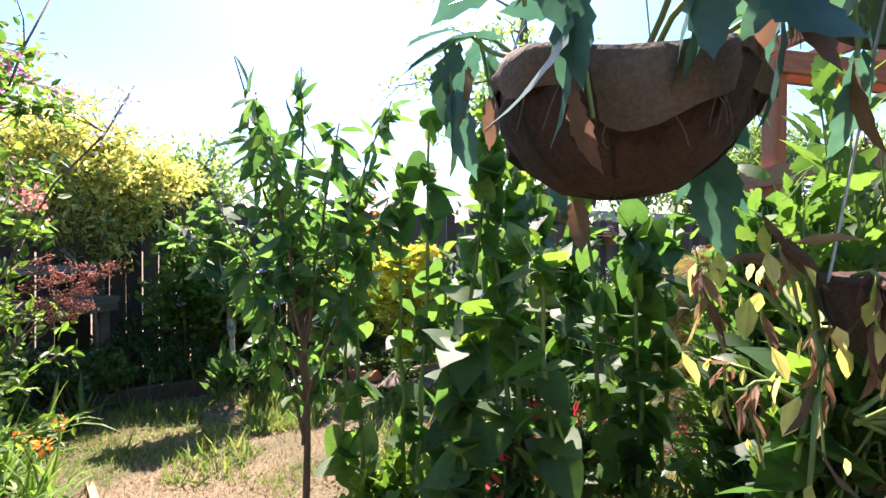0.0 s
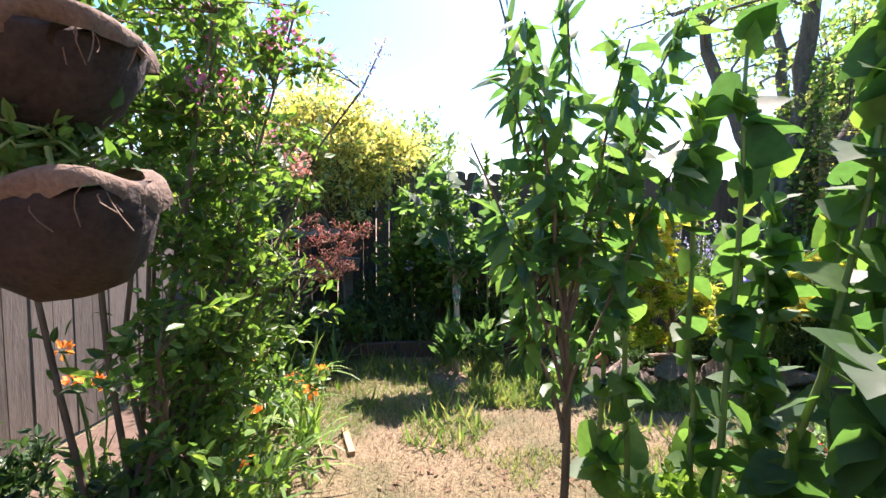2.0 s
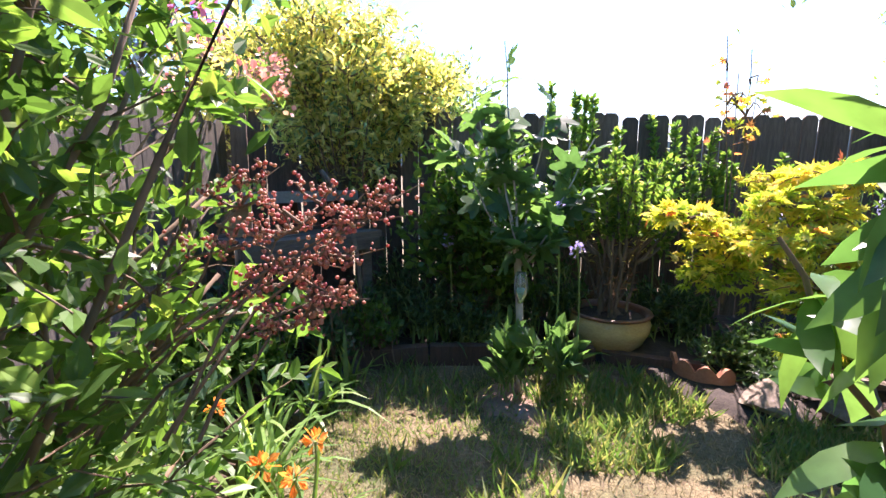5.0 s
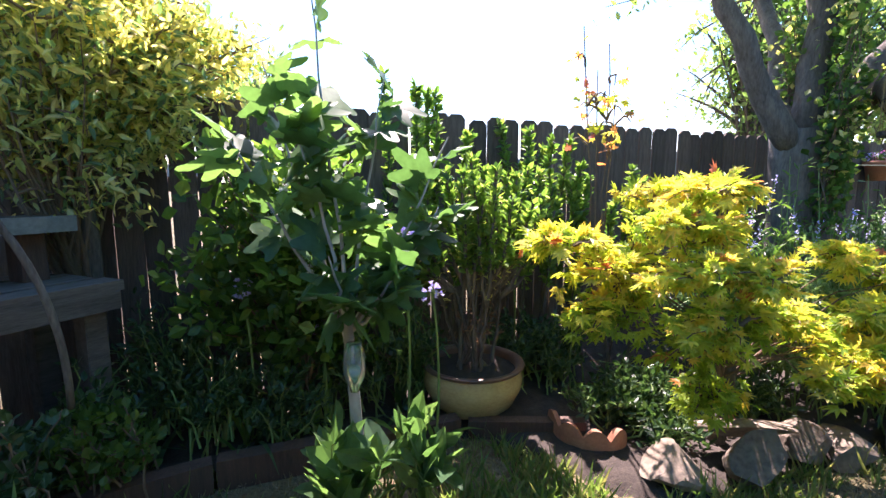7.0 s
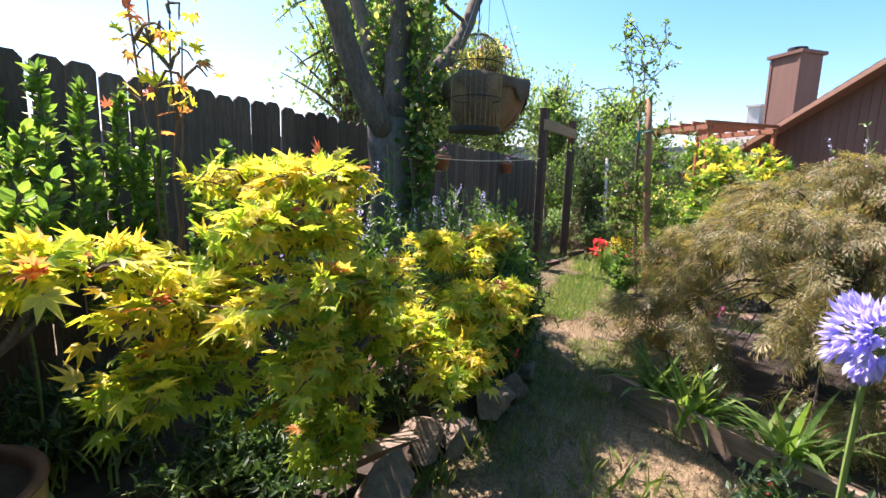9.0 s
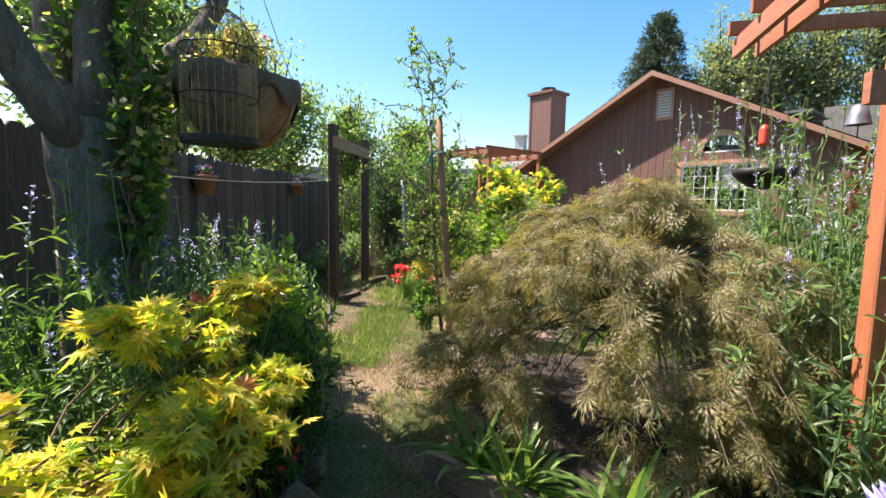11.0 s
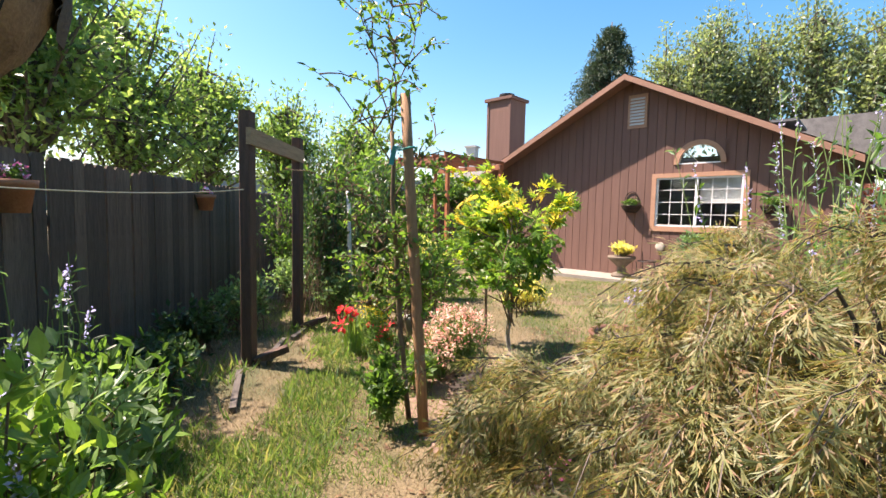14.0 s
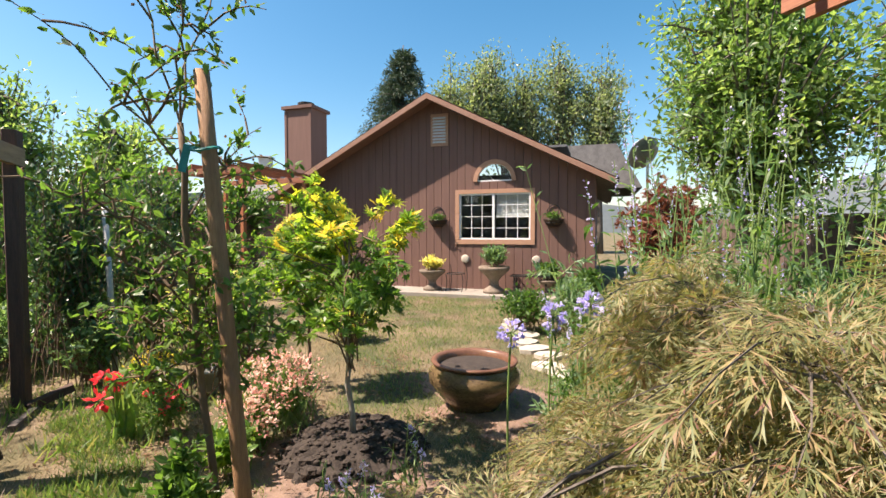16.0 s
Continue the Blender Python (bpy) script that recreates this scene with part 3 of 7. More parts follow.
def plant(name, at, label, category, seed, lines, leaf, stem="twig", r=(0.008, 0.002), trunk=None, trunk_mat=None, flowers=(), group=""):
    """A shrub or tree: trunk, stems, foliage layers and flower layers, each a part."""
    rng = np.random.default_rng(seed)
    top = thing(name, at, label, category, group)
    lines = [q for q in lines if clear_of_walk(q + np.asarray(at, float), 0.16).all()]
    if trunk is not None:
        Geo().tube(*trunk, 9).ob("trunk", M[trunk_mat or stem], top, "", True)
    if len(lines) <= 14:
        for q in lines:
            g = Geo()
            stems_of(g, [q], *r, 6)
            g.ob("branch" if trunk is not None else "stalk", M[stem], top, "", True)
    else:
        g = Geo()
        stems_of(g, lines, *r)
        tagged(g.ob("branchwork" if trunk is not None else "stemwork", M[stem], top), kind="stuff")
    for i, (mat, kw) in enumerate(leaf):
        g = Geo()
        kw = dict(kw)
        pick = kw.pop("pick", None)
        dress(rng, g, lines if pick is None else [q for j, q in enumerate(lines) if pick(q, j)], org=at, **kw)
        g.ob("foliage", L[mat], top, "", kw["kind"] in ("heart", "cherry", "toothed", "fig"))
    for fname, mat, kw in flowers:
        kw = dict(kw)
        pick = kw.pop("pick", None)
        chosen = lines if pick is None else [q for j, q in enumerate(lines) if pick(q, j)]
        for batch in ([[q] for q in chosen] if len(chosen) <= 12 else [chosen]):
            g = Geo()
            dress(rng, g, batch, **kw)
            o = g.ob(fname, L[mat], top, "", kw["kind"] == "bud")
            if len(chosen) > 12:
                tagged(o, kind="stuff")
    return top


def rng_of(seed):
    return np.random.default_rng(seed)


# ---- ground ----
def ground_height(x, y):
    return 0.03 * noise.noise(Vector((x * 0.5, y * 0.5, 0.3))) + 0.012 * noise.noise(Vector((x * 2.3, y * 2.3, 0.9)))


g = Geo()
xs = np.unique(np.concatenate([np.linspace(-400, -8, 12), np.linspace(-8, 20, 113), np.linspace(20, 400, 14)]))
ys = np.unique(np.concatenate([np.linspace(-400, -10, 12), np.linspace(-10, 12, 89), np.linspace(12, 400, 14)]))
vv = [(x, y, ground_height(x, y) if -8 < x < 20 and -10 < y < 12 else 0.0) for y in ys for x in xs]
nx = len(xs)
ii = np.array([[j * nx + i, j * nx + i + 1, (j + 1) * nx + i + 1, (j + 1) * nx + i] for j in range(len(ys) - 1) for i in range(nx - 1)])
tagged(g.add(vv, ii).ob("ground", M["turf"], smooth=True), "dry patchy garden turf, straw and green", "ground", kind="structure")


def mound(name, poly_fn, cells, label, mat, height=0.05):
    """Raised soil over the cells of a plan where poly_fn holds."""
    (x0, x1, y0, y1), step = cells, 0.07
    nx_, ny_ = int((x1 - x0) / step), int((y1 - y0) / step)
    gg, vs = Geo(), []
    for j in range(ny_ + 1):
        for i in range(nx_ + 1):
            x, y = x0 + i * step, y0 + j * step
            d = poly_fn(x, y)
            h = height * max(0.0, min(1.0, d / 0.12)) - 0.03 * (d <= 0)
            vs.append((x, y, ground_height(x, y) + h + (0.025 * noise.noise(Vector((x * 9, y * 9, 1))) if d > 0 else -0.02)))
    q = np.array([[j * (nx_ + 1) + i, j * (nx_ + 1) + i + 1, (j + 1) * (nx_ + 1) + i + 1, (j + 1) * (nx_ + 1) + i] for j in range(ny_) for i in range(nx_)])
    return tagged(gg.add(vs, q).ob(name, mat, smooth=True), label, "soil", kind="structure")


def fence_y(x):
    return 5.7 + 0.087 * x


def back_bed(x, y):
    edge = 4.78 if x < 0.6 else 4.78 - 0.75 * min(1.0, (x - 0.6) / 0.5)
    if x > 2.9:
        edge = 4.0 + 0.45 * (x - 2.9)
    return min(y - edge, fence_y(x) - y + 0.3, 5.4 - x + 0.4 * (y - 4.5))


mound("back_bed_soil", back_bed, (-2.4, 5.6, 3.9, 6.4), "dark soil of the bed along the fence", M["soil"])
mound("left_bed_soil", lambda x, y: min(-1.12 - 0.18 * max(0, y - 2.5) - x + 0.05 * math.sin(5 * y), 4.7 - y, x + 2.4), (-2.4, -0.6, 0.6, 4.75), "dark soil of the bed under the crape myrtle", M["mulch"])
# very dark soil instead of mulch: the shade below the maple is in the colour
mound("maple_bed_soil", lambda x, y: min(1.3 - abs(x - 3.75), 3.25 - 0.9 * max(0.0, 3.2 - x) - y, y - 0.6), (2.3, 5.2, 0.5, 3.4), "soil under the laceleaf maple, coloured dark for the shade there", M["soil"], 0.09)


def picket_fence(name, a, b, mat, label, height=1.83, w=0.135, dog=True, seed=1, cap=290):
    """Boards with clipped corners, two rails and posts behind."""
    rng = rng_of(seed)
    a, b = np.array(a, float), np.array(b, float)
    ln = np.linalg.norm(b - a)
    rz = math.degrees(math.atan2(b[1] - a[1], b[0] - a[0]))
    top = thing(name, (*a, 0), label, "fence", rz=rz)
    tagged(top, kind="structure")
    n = min(cap, int(ln / (w + 0.008)))
    kinds = []
    for k in range(5):
        c, hh = 0.03, height + rng.normal() * 0.008
        poly = [(-w / 2, 0.02), (w / 2, 0.02), (w / 2, hh - c), (w / 2 - c, hh), (-w / 2 + c, hh), (-w / 2, hh - c)] if dog else [(-w / 2, 0.02), (w / 2, 0.02), (w / 2, hh), (-w / 2, hh)]
        gg = Geo()
        m = len(poly)
        gg.add([(p[0], -0.009, p[1]) for p in poly] + [(p[0], 0.009, p[1]) for p in poly], [list(range(m)), list(range(m, 2 * m))[::-1]] + [[i, m + i, m + (i + 1) % m, (i + 1) % m] for i in range(m)])
        o = gg.ob("picket", mat, top)
        kinds.append(o)
    for i in range(n):
        src = kinds[i % 5]
        o = src if i < 5 else src.copy()
        if i >= 5:
            scene.collection.objects.link(o)
        x = (i + 0.5) * ln / n
        o.location = (x, rng.normal() * 0.003, rng.normal() * 0.008)
        o.rotation_euler = (0, rng.normal() * 0.006, rng.normal() * 0.02)
    for z in (0.35, 1.35):
        Geo().box((ln / 2, 0.032, z), (ln, 0.038, 0.085)).ob("rail", mat, top)
    for k in range(int(ln / 2.4) + 1):
        Geo().box((min(ln - 0.05, 0.05 + k * 2.4), 0.098, 0.88), (0.088, 0.088, 1.76), bev=0.006).ob("fence_post", mat, top)
    return top


picket_fence("fence_back", (-2.4, fence_y(-2.4)), (13.5, fence_y(13.5)), M["fence"], "weathered dark wooden board fence with clipped tops", cap=120)
picket_fence("fence_left", (-2.42, -2.2), (-2.42, 5.45), M["fence_grey"], "sun-bleached grey wooden board fence", 1.75, seed=3)
# plain fences that close the garden out of view
picket_fence("fence_right", (13.6, 6.8), (21.0, 2.0), M["fence"], "weathered wooden board fence beyond the house", seed=5)
picket_fence("fence_front", (12.0, -9.5), (-2.4, -2.3), M["fence"], "weathered wooden board fence at the far side", seed=6)


# ---- house ----
PSI, HX, HY = -136.0, 12.75, -2.66
APEX_S, APEX_Z, SLOPE, S0, S1 = -1.60, 4.86, 0.51, -5.9, 2.32


def roof_z(s):
    return APEX_Z - 0.1 - SLOPE * abs(s - APEX_S)


house = thing("house", (HX, HY, 0), "single-storey house with brown board siding and a shallow gable", "house", rz=PSI)
WL, WR, WB, WT = -0.91, 0.86, 1.30, 2.43
AL, AR, AB, AC = -0.45, 0.41, 2.72, -0.02


def wall_piece(s0, s1, z0, z1=None, t=0.05):
    top = [(s0, roof_z(s0)), (s1, roof_z(s1))] if z1 is None else [(s0, z1), (s1, z1)]
    if z1 is None and s0 < APEX_S < s1:
        top = [(s0, roof_z(s0)), (APEX_S, roof_z(APEX_S)), (s1, roof_z(s1))]
    poly = [(s1, z0), *top[::-1], (s0, z0)]
    m = len(poly)
    gg = Geo()
    gg.add([(p[0], 0, p[1]) for p in poly] + [(p[0], t, p[1]) for p in poly], [list(range(m))[::-1], list(range(m, 2 * m))] + [[i, (i + 1) % m, m + (i + 1) % m, m + i] for i in range(m)])
    gg.ob("siding_board", M["siding"], house)


bw = 0.2055
k = 0
while S0 + k * bw < S1 - 0.01:
    s0, s1 = S0 + k * bw + 0.005, min(S1, S0 + (k + 1) * bw) - 0.005
    k += 1
    if s1 < WL or s0 > WR:
        wall_piece(s0, s1, 0.05)
    else:
        wall_piece(s0, s1, 0.05, WB)
        if s1 < AL or s0 > AR:
            wall_piece(s0, s1, WT)
        else:
            wall_piece(s0, s1, WT, AB)
            wall_piece(s0, s1, 3.2)
Geo().box(((S0 + WL) / 2, 0.065, 1.45), (WL - S0, 0.02, 2.9)).box(((WR + S1) / 2, 0.065, 1.45), (S1 - WR, 0.02, 2.9)).ob("wall_core", M["siding"], house)
# spandrel round the half-round light
gg = Geo()
ra = (AR - AL) / 2
arc = [(AC + ra * math.cos(a), AB + ra * math.sin(a)) for a in np.linspace(0, math.pi, 17)]
outer = [(max(AL - 0.15, min(AR + 0.15, AC + 0.62 * math.cos(a) * 1.4)), 3.2 if 0.25 < a < math.pi - 0.25 else AB + 0.01) for a in np.linspace(0, math.pi, 17)]
for i in range(16):
    gg.add([(*arc[i][:1], 0.0, arc[i][1]), (*arc[i + 1][:1], 0.0, arc[i + 1][1]), (outer[i + 1][0], 0.0, outer[i + 1][1]), (outer[i][0], 0.0, outer[i][1])], [[0, 1, 2, 3]])
gg.ob("spandrel", M["siding"], house)
gg = Geo()
for r0, r1, y0, y1 in ((ra - 0.005, ra + 0.1, -0.03, 0.02),):
    pts = np.linspace(0, math.pi, 21)
    for a, b in zip(pts, pts[1:]):
        q = [(AC + r * math.cos(t), y, AB + r * math.sin(t)) for t in (a, b) for r in (r0, r1) for y in (y0, y1)]
        gg.add(q, [[0, 2, 6, 4], [0, 4, 5, 1], [2, 3, 7, 6]])
gg.ob("arch_trim", M["trim"], house)
fan = thing("arched_window", (0, 0, 0), "half-round window above the sliding window", "window")
fan.parent = house
gg = Geo()
gg.add([(AC, 0.05, AB)] + [(p[0], 0.05, p[1]) for p in arc], [[0, i + 1, i + 2] for i in range(16)])
gg.ob("pane", M["glass"], fan).visible_shadow = False
Geo().box((AC, 0.03, AB + 0.015), (2 * ra, 0.05, 0.03)).tube([(p[0], 0.03, p[1]) for p in arc], 0.016, 6).tube([(AC, 0.04, AB), (AC - 0.28, 0.04, AB + 0.3)], 0.006, 5).ob("window_frame", M["white"], fan)
del fan["category"]
# sliding window
win = thing("sliding_window", (0, 0, 0), "white sliding window with a muntin grid", "window")
win.parent = house
del win["category"]
cx, cz, ww, wh = (WL + WR) / 2, (WB + WT) / 2, WR - WL, WT - WB
fr = Geo()
for c, s in (((cx, 0.03, WB + 0.02), (ww, 0.06, 0.04)), ((cx, 0.03, WT - 0.02), (ww, 0.06, 0.04)), ((WL + 0.02, 0.03, cz), (0.04, 0.06, wh - 0.08)), ((WR - 0.02, 0.03, cz), (0.04, 0.06, wh - 0.08)), ((cx - 0.02, 0.025, cz), (0.055, 0.06, wh - 0.08))):
    fr.box(c, s)
fr.ob("window_frame", M["white"], win)
for s0, s1, y in ((WL + 0.04, cx - 0.05, 0.06), (cx + 0.01, WR - 0.04, 0.05)):
    Geo().box(((s0 + s1) / 2, y, cz), (s1 - s0, 0.004, wh - 0.08)).ob("pane", M["glass"], win).visible_shadow = False
    mu = Geo()
    for i in (1, 2):
        mu.box((s0 + (s1 - s0) * i / 3, y - 0.006, cz), (0.014, 0.006, wh - 0.08))
    for i in (1, 2, 3):
        mu.box(((s0 + s1) / 2, y - 0.006, WB + wh * i / 4), (s1 - s0, 0.005, 0.014))
    mu.ob("muntin", M["white"], win)
for c, s in (((cx, -0.012, WB - 0.06), (ww + 0.2, 0.03, 0.11)), ((cx, -0.012, WT + 0.05), (ww + 0.2, 0.03, 0.1)), ((WL - 0.05, -0.012, cz), (0.1, 0.03, wh)), ((WR + 0.05, -0.012, cz), (0.1, 0.03, wh))):
    Geo().box(c, s).ob("window_trim", M["trim"], house)
Geo().box((cx, 1.6, 1.5), (3.4, 0.05, 3.0)).box((cx, 0.85, 0.4), (3.4, 1.5, 0.05)).box((cx, 0.85, 3.5), (3.4, 1.5, 0.05)).box((cx - 1.7, 0.85, 1.5), (0.05, 1.5, 3)).box((cx + 1.7, 0.85, 1.5), (0.05, 1.5, 3)).ob("room", M["dark_room"], house)
# blind extended downwards; its lower part stands in for a pale reflection
Geo().box((cx + 0.43, 0.14, 2.12), (0.8, 0.02, 0.56)).ob("blind", M["blind"], house)
# gable vent with louvres
Geo().box((-1.43, -0.012, 4.05), (0.46, 0.03, 0.80)).ob("vent_surround", M["trim"], house)
for i in range(9):
    Geo().box((-1.43, -0.035, 3.75 + i * 0.075), (0.34, 0.012, 0.07), rx=-35).ob("vent_slat", M["blind"], house)
Geo().box((S1 - 0.05, -0.014, 1.45), (0.1, 0.03, 2.85)).ob("corner_board", M["siding"], house)
# side walls and roof planes
DEEP = 9.0
Geo().box((S1 - 0.03, DEEP / 2 + 0.05, 1.4), (0.06, DEEP, 2.8)).ob("side_wall", M["siding"], house)
Geo().box((S0 + 0.03, DEEP / 2 + 0.05, 1.3), (0.06, DEEP, 2.6)).ob("side_wall", M["siding"], house)
for sgn in (1, -1):
    run = (S1 - APEX_S + 0.4) if sgn > 0 else (APEX_S - S0 + 0.4)
    e = (APEX_S + sgn * run, APEX_Z - SLOPE * run)
    dx, dz = e[0] - APEX_S, e[1] - APEX_Z
    ln = math.hypot(dx, dz)
    nrm = (-dz / ln * 1, dx / ln) if sgn > 0 else (dz / ln, -dx / ln)
    gg = Geo()
    q = []
    for y in (-0.45, DEEP):
        q += [(APEX_S, y, APEX_Z), (e[0], y, e[1]), (e[0], y, e[1] - 0.06), (APEX_S, y, APEX_Z - 0.06)]
    gg.add(q, [[0, 1, 5, 4], [3, 7, 6, 2], [0, 3, 2, 1], [1, 2, 6, 5], [4, 5, 6, 7]])
    gg.ob("roof", M["shingle"], house)
    rows_n = int(ln / 0.28)
    gg = Geo()
    for i in range(rows_n):
        u0, u1 = i / rows_n, (i + 1) / rows_n + 0.02
        q = [(APEX_S + dx * u, y, APEX_Z + dz * u + h) for y in (-0.47, DEEP) for u, h in ((u0, 0.016), (u1, 0.034))]
        gg.add(q, [[0, 1, 3, 2]])
        q2 = [(APEX_S + dx * u1, y, APEX_Z + dz * u1 + h) for y in (-0.47, DEEP) for h in (0.026, 0.0)]
        gg.add(q2, [[0, 1, 3, 2]])
    gg.ob("shingle_course", M["shingle"], house)
    # barge board under the roof's edge
    gg = Geo()
    q = [(APEX_S + dx * u, y, APEX_Z + dz * u - h) for y in (-0.49, -0.455) for u, h in ((0, 0.0), (1, 0.0), (1, 0.13), (0, 0.13))]
    gg.add(q, [[0, 3, 2, 1], [4, 5, 6, 7], [0, 1, 5, 4], [3, 7, 6, 2], [1, 2, 6, 5]])
    gg.ob("barge_board", M["barge"], house)
    Geo().box((APEX_S + dx * 0.5, -0.2, APEX_Z + dz * 0.5 - 0.08), (ln, 0.5, 0.02), ry=math.degrees(math.atan2(-dz, dx)) if sgn > 0 else math.degrees(math.atan2(dz, -dx))).ob("soffit", M["siding"], house)
# rear wing with the second roof, right of the gable
gg = Geo()
gg.add([(0.9, 5.0, 4.35), (2.9, 5.0, 4.35), (3.7, 5.0, 2.9), (0.9, 5.0, 2.9), (0.9, 9, 4.75), (2.9, 9, 4.75), (3.7, 9, 2.9), (0.9, 9, 2.9)], [[0, 1, 5, 4], [1, 2, 6, 5], [3, 2, 1, 0], [0, 4, 7, 3], [4, 5, 6, 7]])
gg.ob("rear_roof", M["shingle"], house)

# chimney, boxed in boards, with a cap and a flue
ch = thing("chimney", (19.1, 0.6, 0), "tall brown boarded chimney with a dark flue cap", "chimney", rz=-136)
Geo().box((0, 0, 2.72), (1.0, 0.9, 5.45), bev=0.01).ob("shaft", M["siding"], ch)
Geo().box((0, 0, 5.5), (1.16, 1.06, 0.1)).ob("cap", M["siding"], ch)
Geo().lathe([(0.0, 5.55), (0.2, 5.55), (0.2, 5.66), (0.27, 5.66), (0.27, 5.73), (0.0, 5.77)], 16).ob("flue", M["iron"], ch)
for s in (-1, 1):
    Geo().box((s * 0.46, -0.46, 2.7), (0.08, 0.025, 5.4)).ob("corner_board", M["siding"], ch)

# neighbour's roof far behind
nb = thing("neighbour_house", (33.0, -0.9, 0), "distant grey-roofed house with a pale chimney", "house", rz=-118)
Geo().box((0, 3, 1.6), (11, 6, 3.2)).ob("wall", M["siding"], nb)
gg = Geo()
gg.add([(-6, -0.6, 3.1), (6, -0.6, 3.1), (6, 6.6, 3.1), (-6, 6.6, 3.1), (-3, 3, 5.5), (3, 3, 5.5)], [[0, 1, 5, 4], [1, 2, 5], [2, 3, 4, 5], [3, 0, 4], [3, 2, 1, 0]])
gg.ob("roof", M["shingle"], nb)
Geo().box((-2.4, 2.6, 5.6), (0.7, 0.7, 1.6)).box((-2.4, 2.6, 6.45), (0.9, 0.9, 0.12)).ob("chimney", M["blind"], nb)

# concrete strip along the gable wall
Geo().box((-1.6, -0.55, 0.03), (7.6, 1.1, 0.08)).ob("foot_slab", M["concrete"], house)


# ---- timber: clothes-line frame, stake, arbours ----
frame_top = thing("trellis_frame", (7.03, 5.1, 0), "dark-stained timber frame, two posts and a pale rail", "trellis")
for x, y, h in ((0, 0, 2.36), (1.36, -0.09, 2.34)):
    Geo().box((x, y, h / 2), (0.14, 0.1, h), rz=-3, bev=0.008).ob("post", M["post"], frame_top)
Geo().box((0.68, -0.085, 2.13), (1.54, 0.045, 0.15), rz=-3).ob("rail", M["rail"], frame_top)
for x, y in ((0.03, -0.1), (1.34, -0.19)):
    Geo().box((x, y - 0.1, 0.09), (0.1, 0.32, 0.06), rx=-18, rz=20).ob("foot_brace", M["post"], frame_top)
line = thing("clothes_line", (7.03, 5.1, 0), "thin pale line strung to the frame", "line")
Geo().tube(curve((-2.2, 0.85, 1.57), (-0.05, 0.0, 1.65), (0, 0, -0.05), 14), 0.005, 5).ob("rope", M["rope"], line)

stake = thing("tree_stake", (5.62, 3.44, 0), "round brown timber stake leaning by a young tree", "stake")
Geo().tube(curve((0, 0, -0.05), (0.0, 0.16, 2.2), (0, 0, 0), 6), [0.036, 0.036, 0.035, 0.034, 0.033, 0.032], 12).ob("pole", M["stake"], stake, smooth=True)
gg = Geo()
gg.tube([(0.03 * math.cos(a) * 1.4 - 0.01, 0.145 + 0.06 * math.sin(a), 1.86 + 0.01 * math.sin(2 * a)) for a in np.linspace(0, 6.28, 15)], 0.007, 5).box((0.0, 0.23, 1.82), (0.012, 0.03, 0.12), rx=12).ob("tie", M["teal"], stake, "green plastic tree tie")


def arbour(name, at, rz, size, height, label, posts):
    top = thing(name, (*at, 0), label, "arbour", rz=rz)
    w, d = size
    for x, y in posts:
        Geo().box((x, y, height / 2), (0.09, 0.09, height), bev=0.006).ob("post", M["redwood"], top)
    for y in (0, d):
        for o in (-0.068, 0.068):
            Geo().box((w / 2, y + o, height - 0.05), (w + 0.1, 0.036, 0.12)).ob("beam", M["beam"], top)
    n = max(4, int(w / 0.4))
    for i in range(n + 1):
        Geo().box((i * w / n, d / 2, height + 0.07), (0.04, abs(d) + 0.26, 0.085)).ob("rafter", M["redwood"], top)
    return top


# arbour over the start of the path; hanging baskets hang from it
arb = arbour("path_arbour", (-0.86, -0.35), 0, (1.75, 1.1), 2.5, "orange-stained redwood arbour over the path", [(0.1, 1.14), (0.1, 0), (1.9, 0)])
arb2 = arbour("garden_arbour", (2.84, 1.7), -10.4, (1.55, -1.6), 2.5, "red-stained timber arbour with bracketed beams", [(0, 0), (0, -1.6), (1.55, -1.6)])
Geo().box((-0.07, -0.85, 1.8), (0.045, 2.0, 0.11)).ob("cross_rail", M["beam"], arb2)
arb3 = arbour("patio_pergola", (15.8, 1.3), 44, (2.6, 2.2), 2.9, "red-stained patio pergola beside the house", [(0, 0), (2.6, 0), (0, 2.2), (2.6, 2.2)])

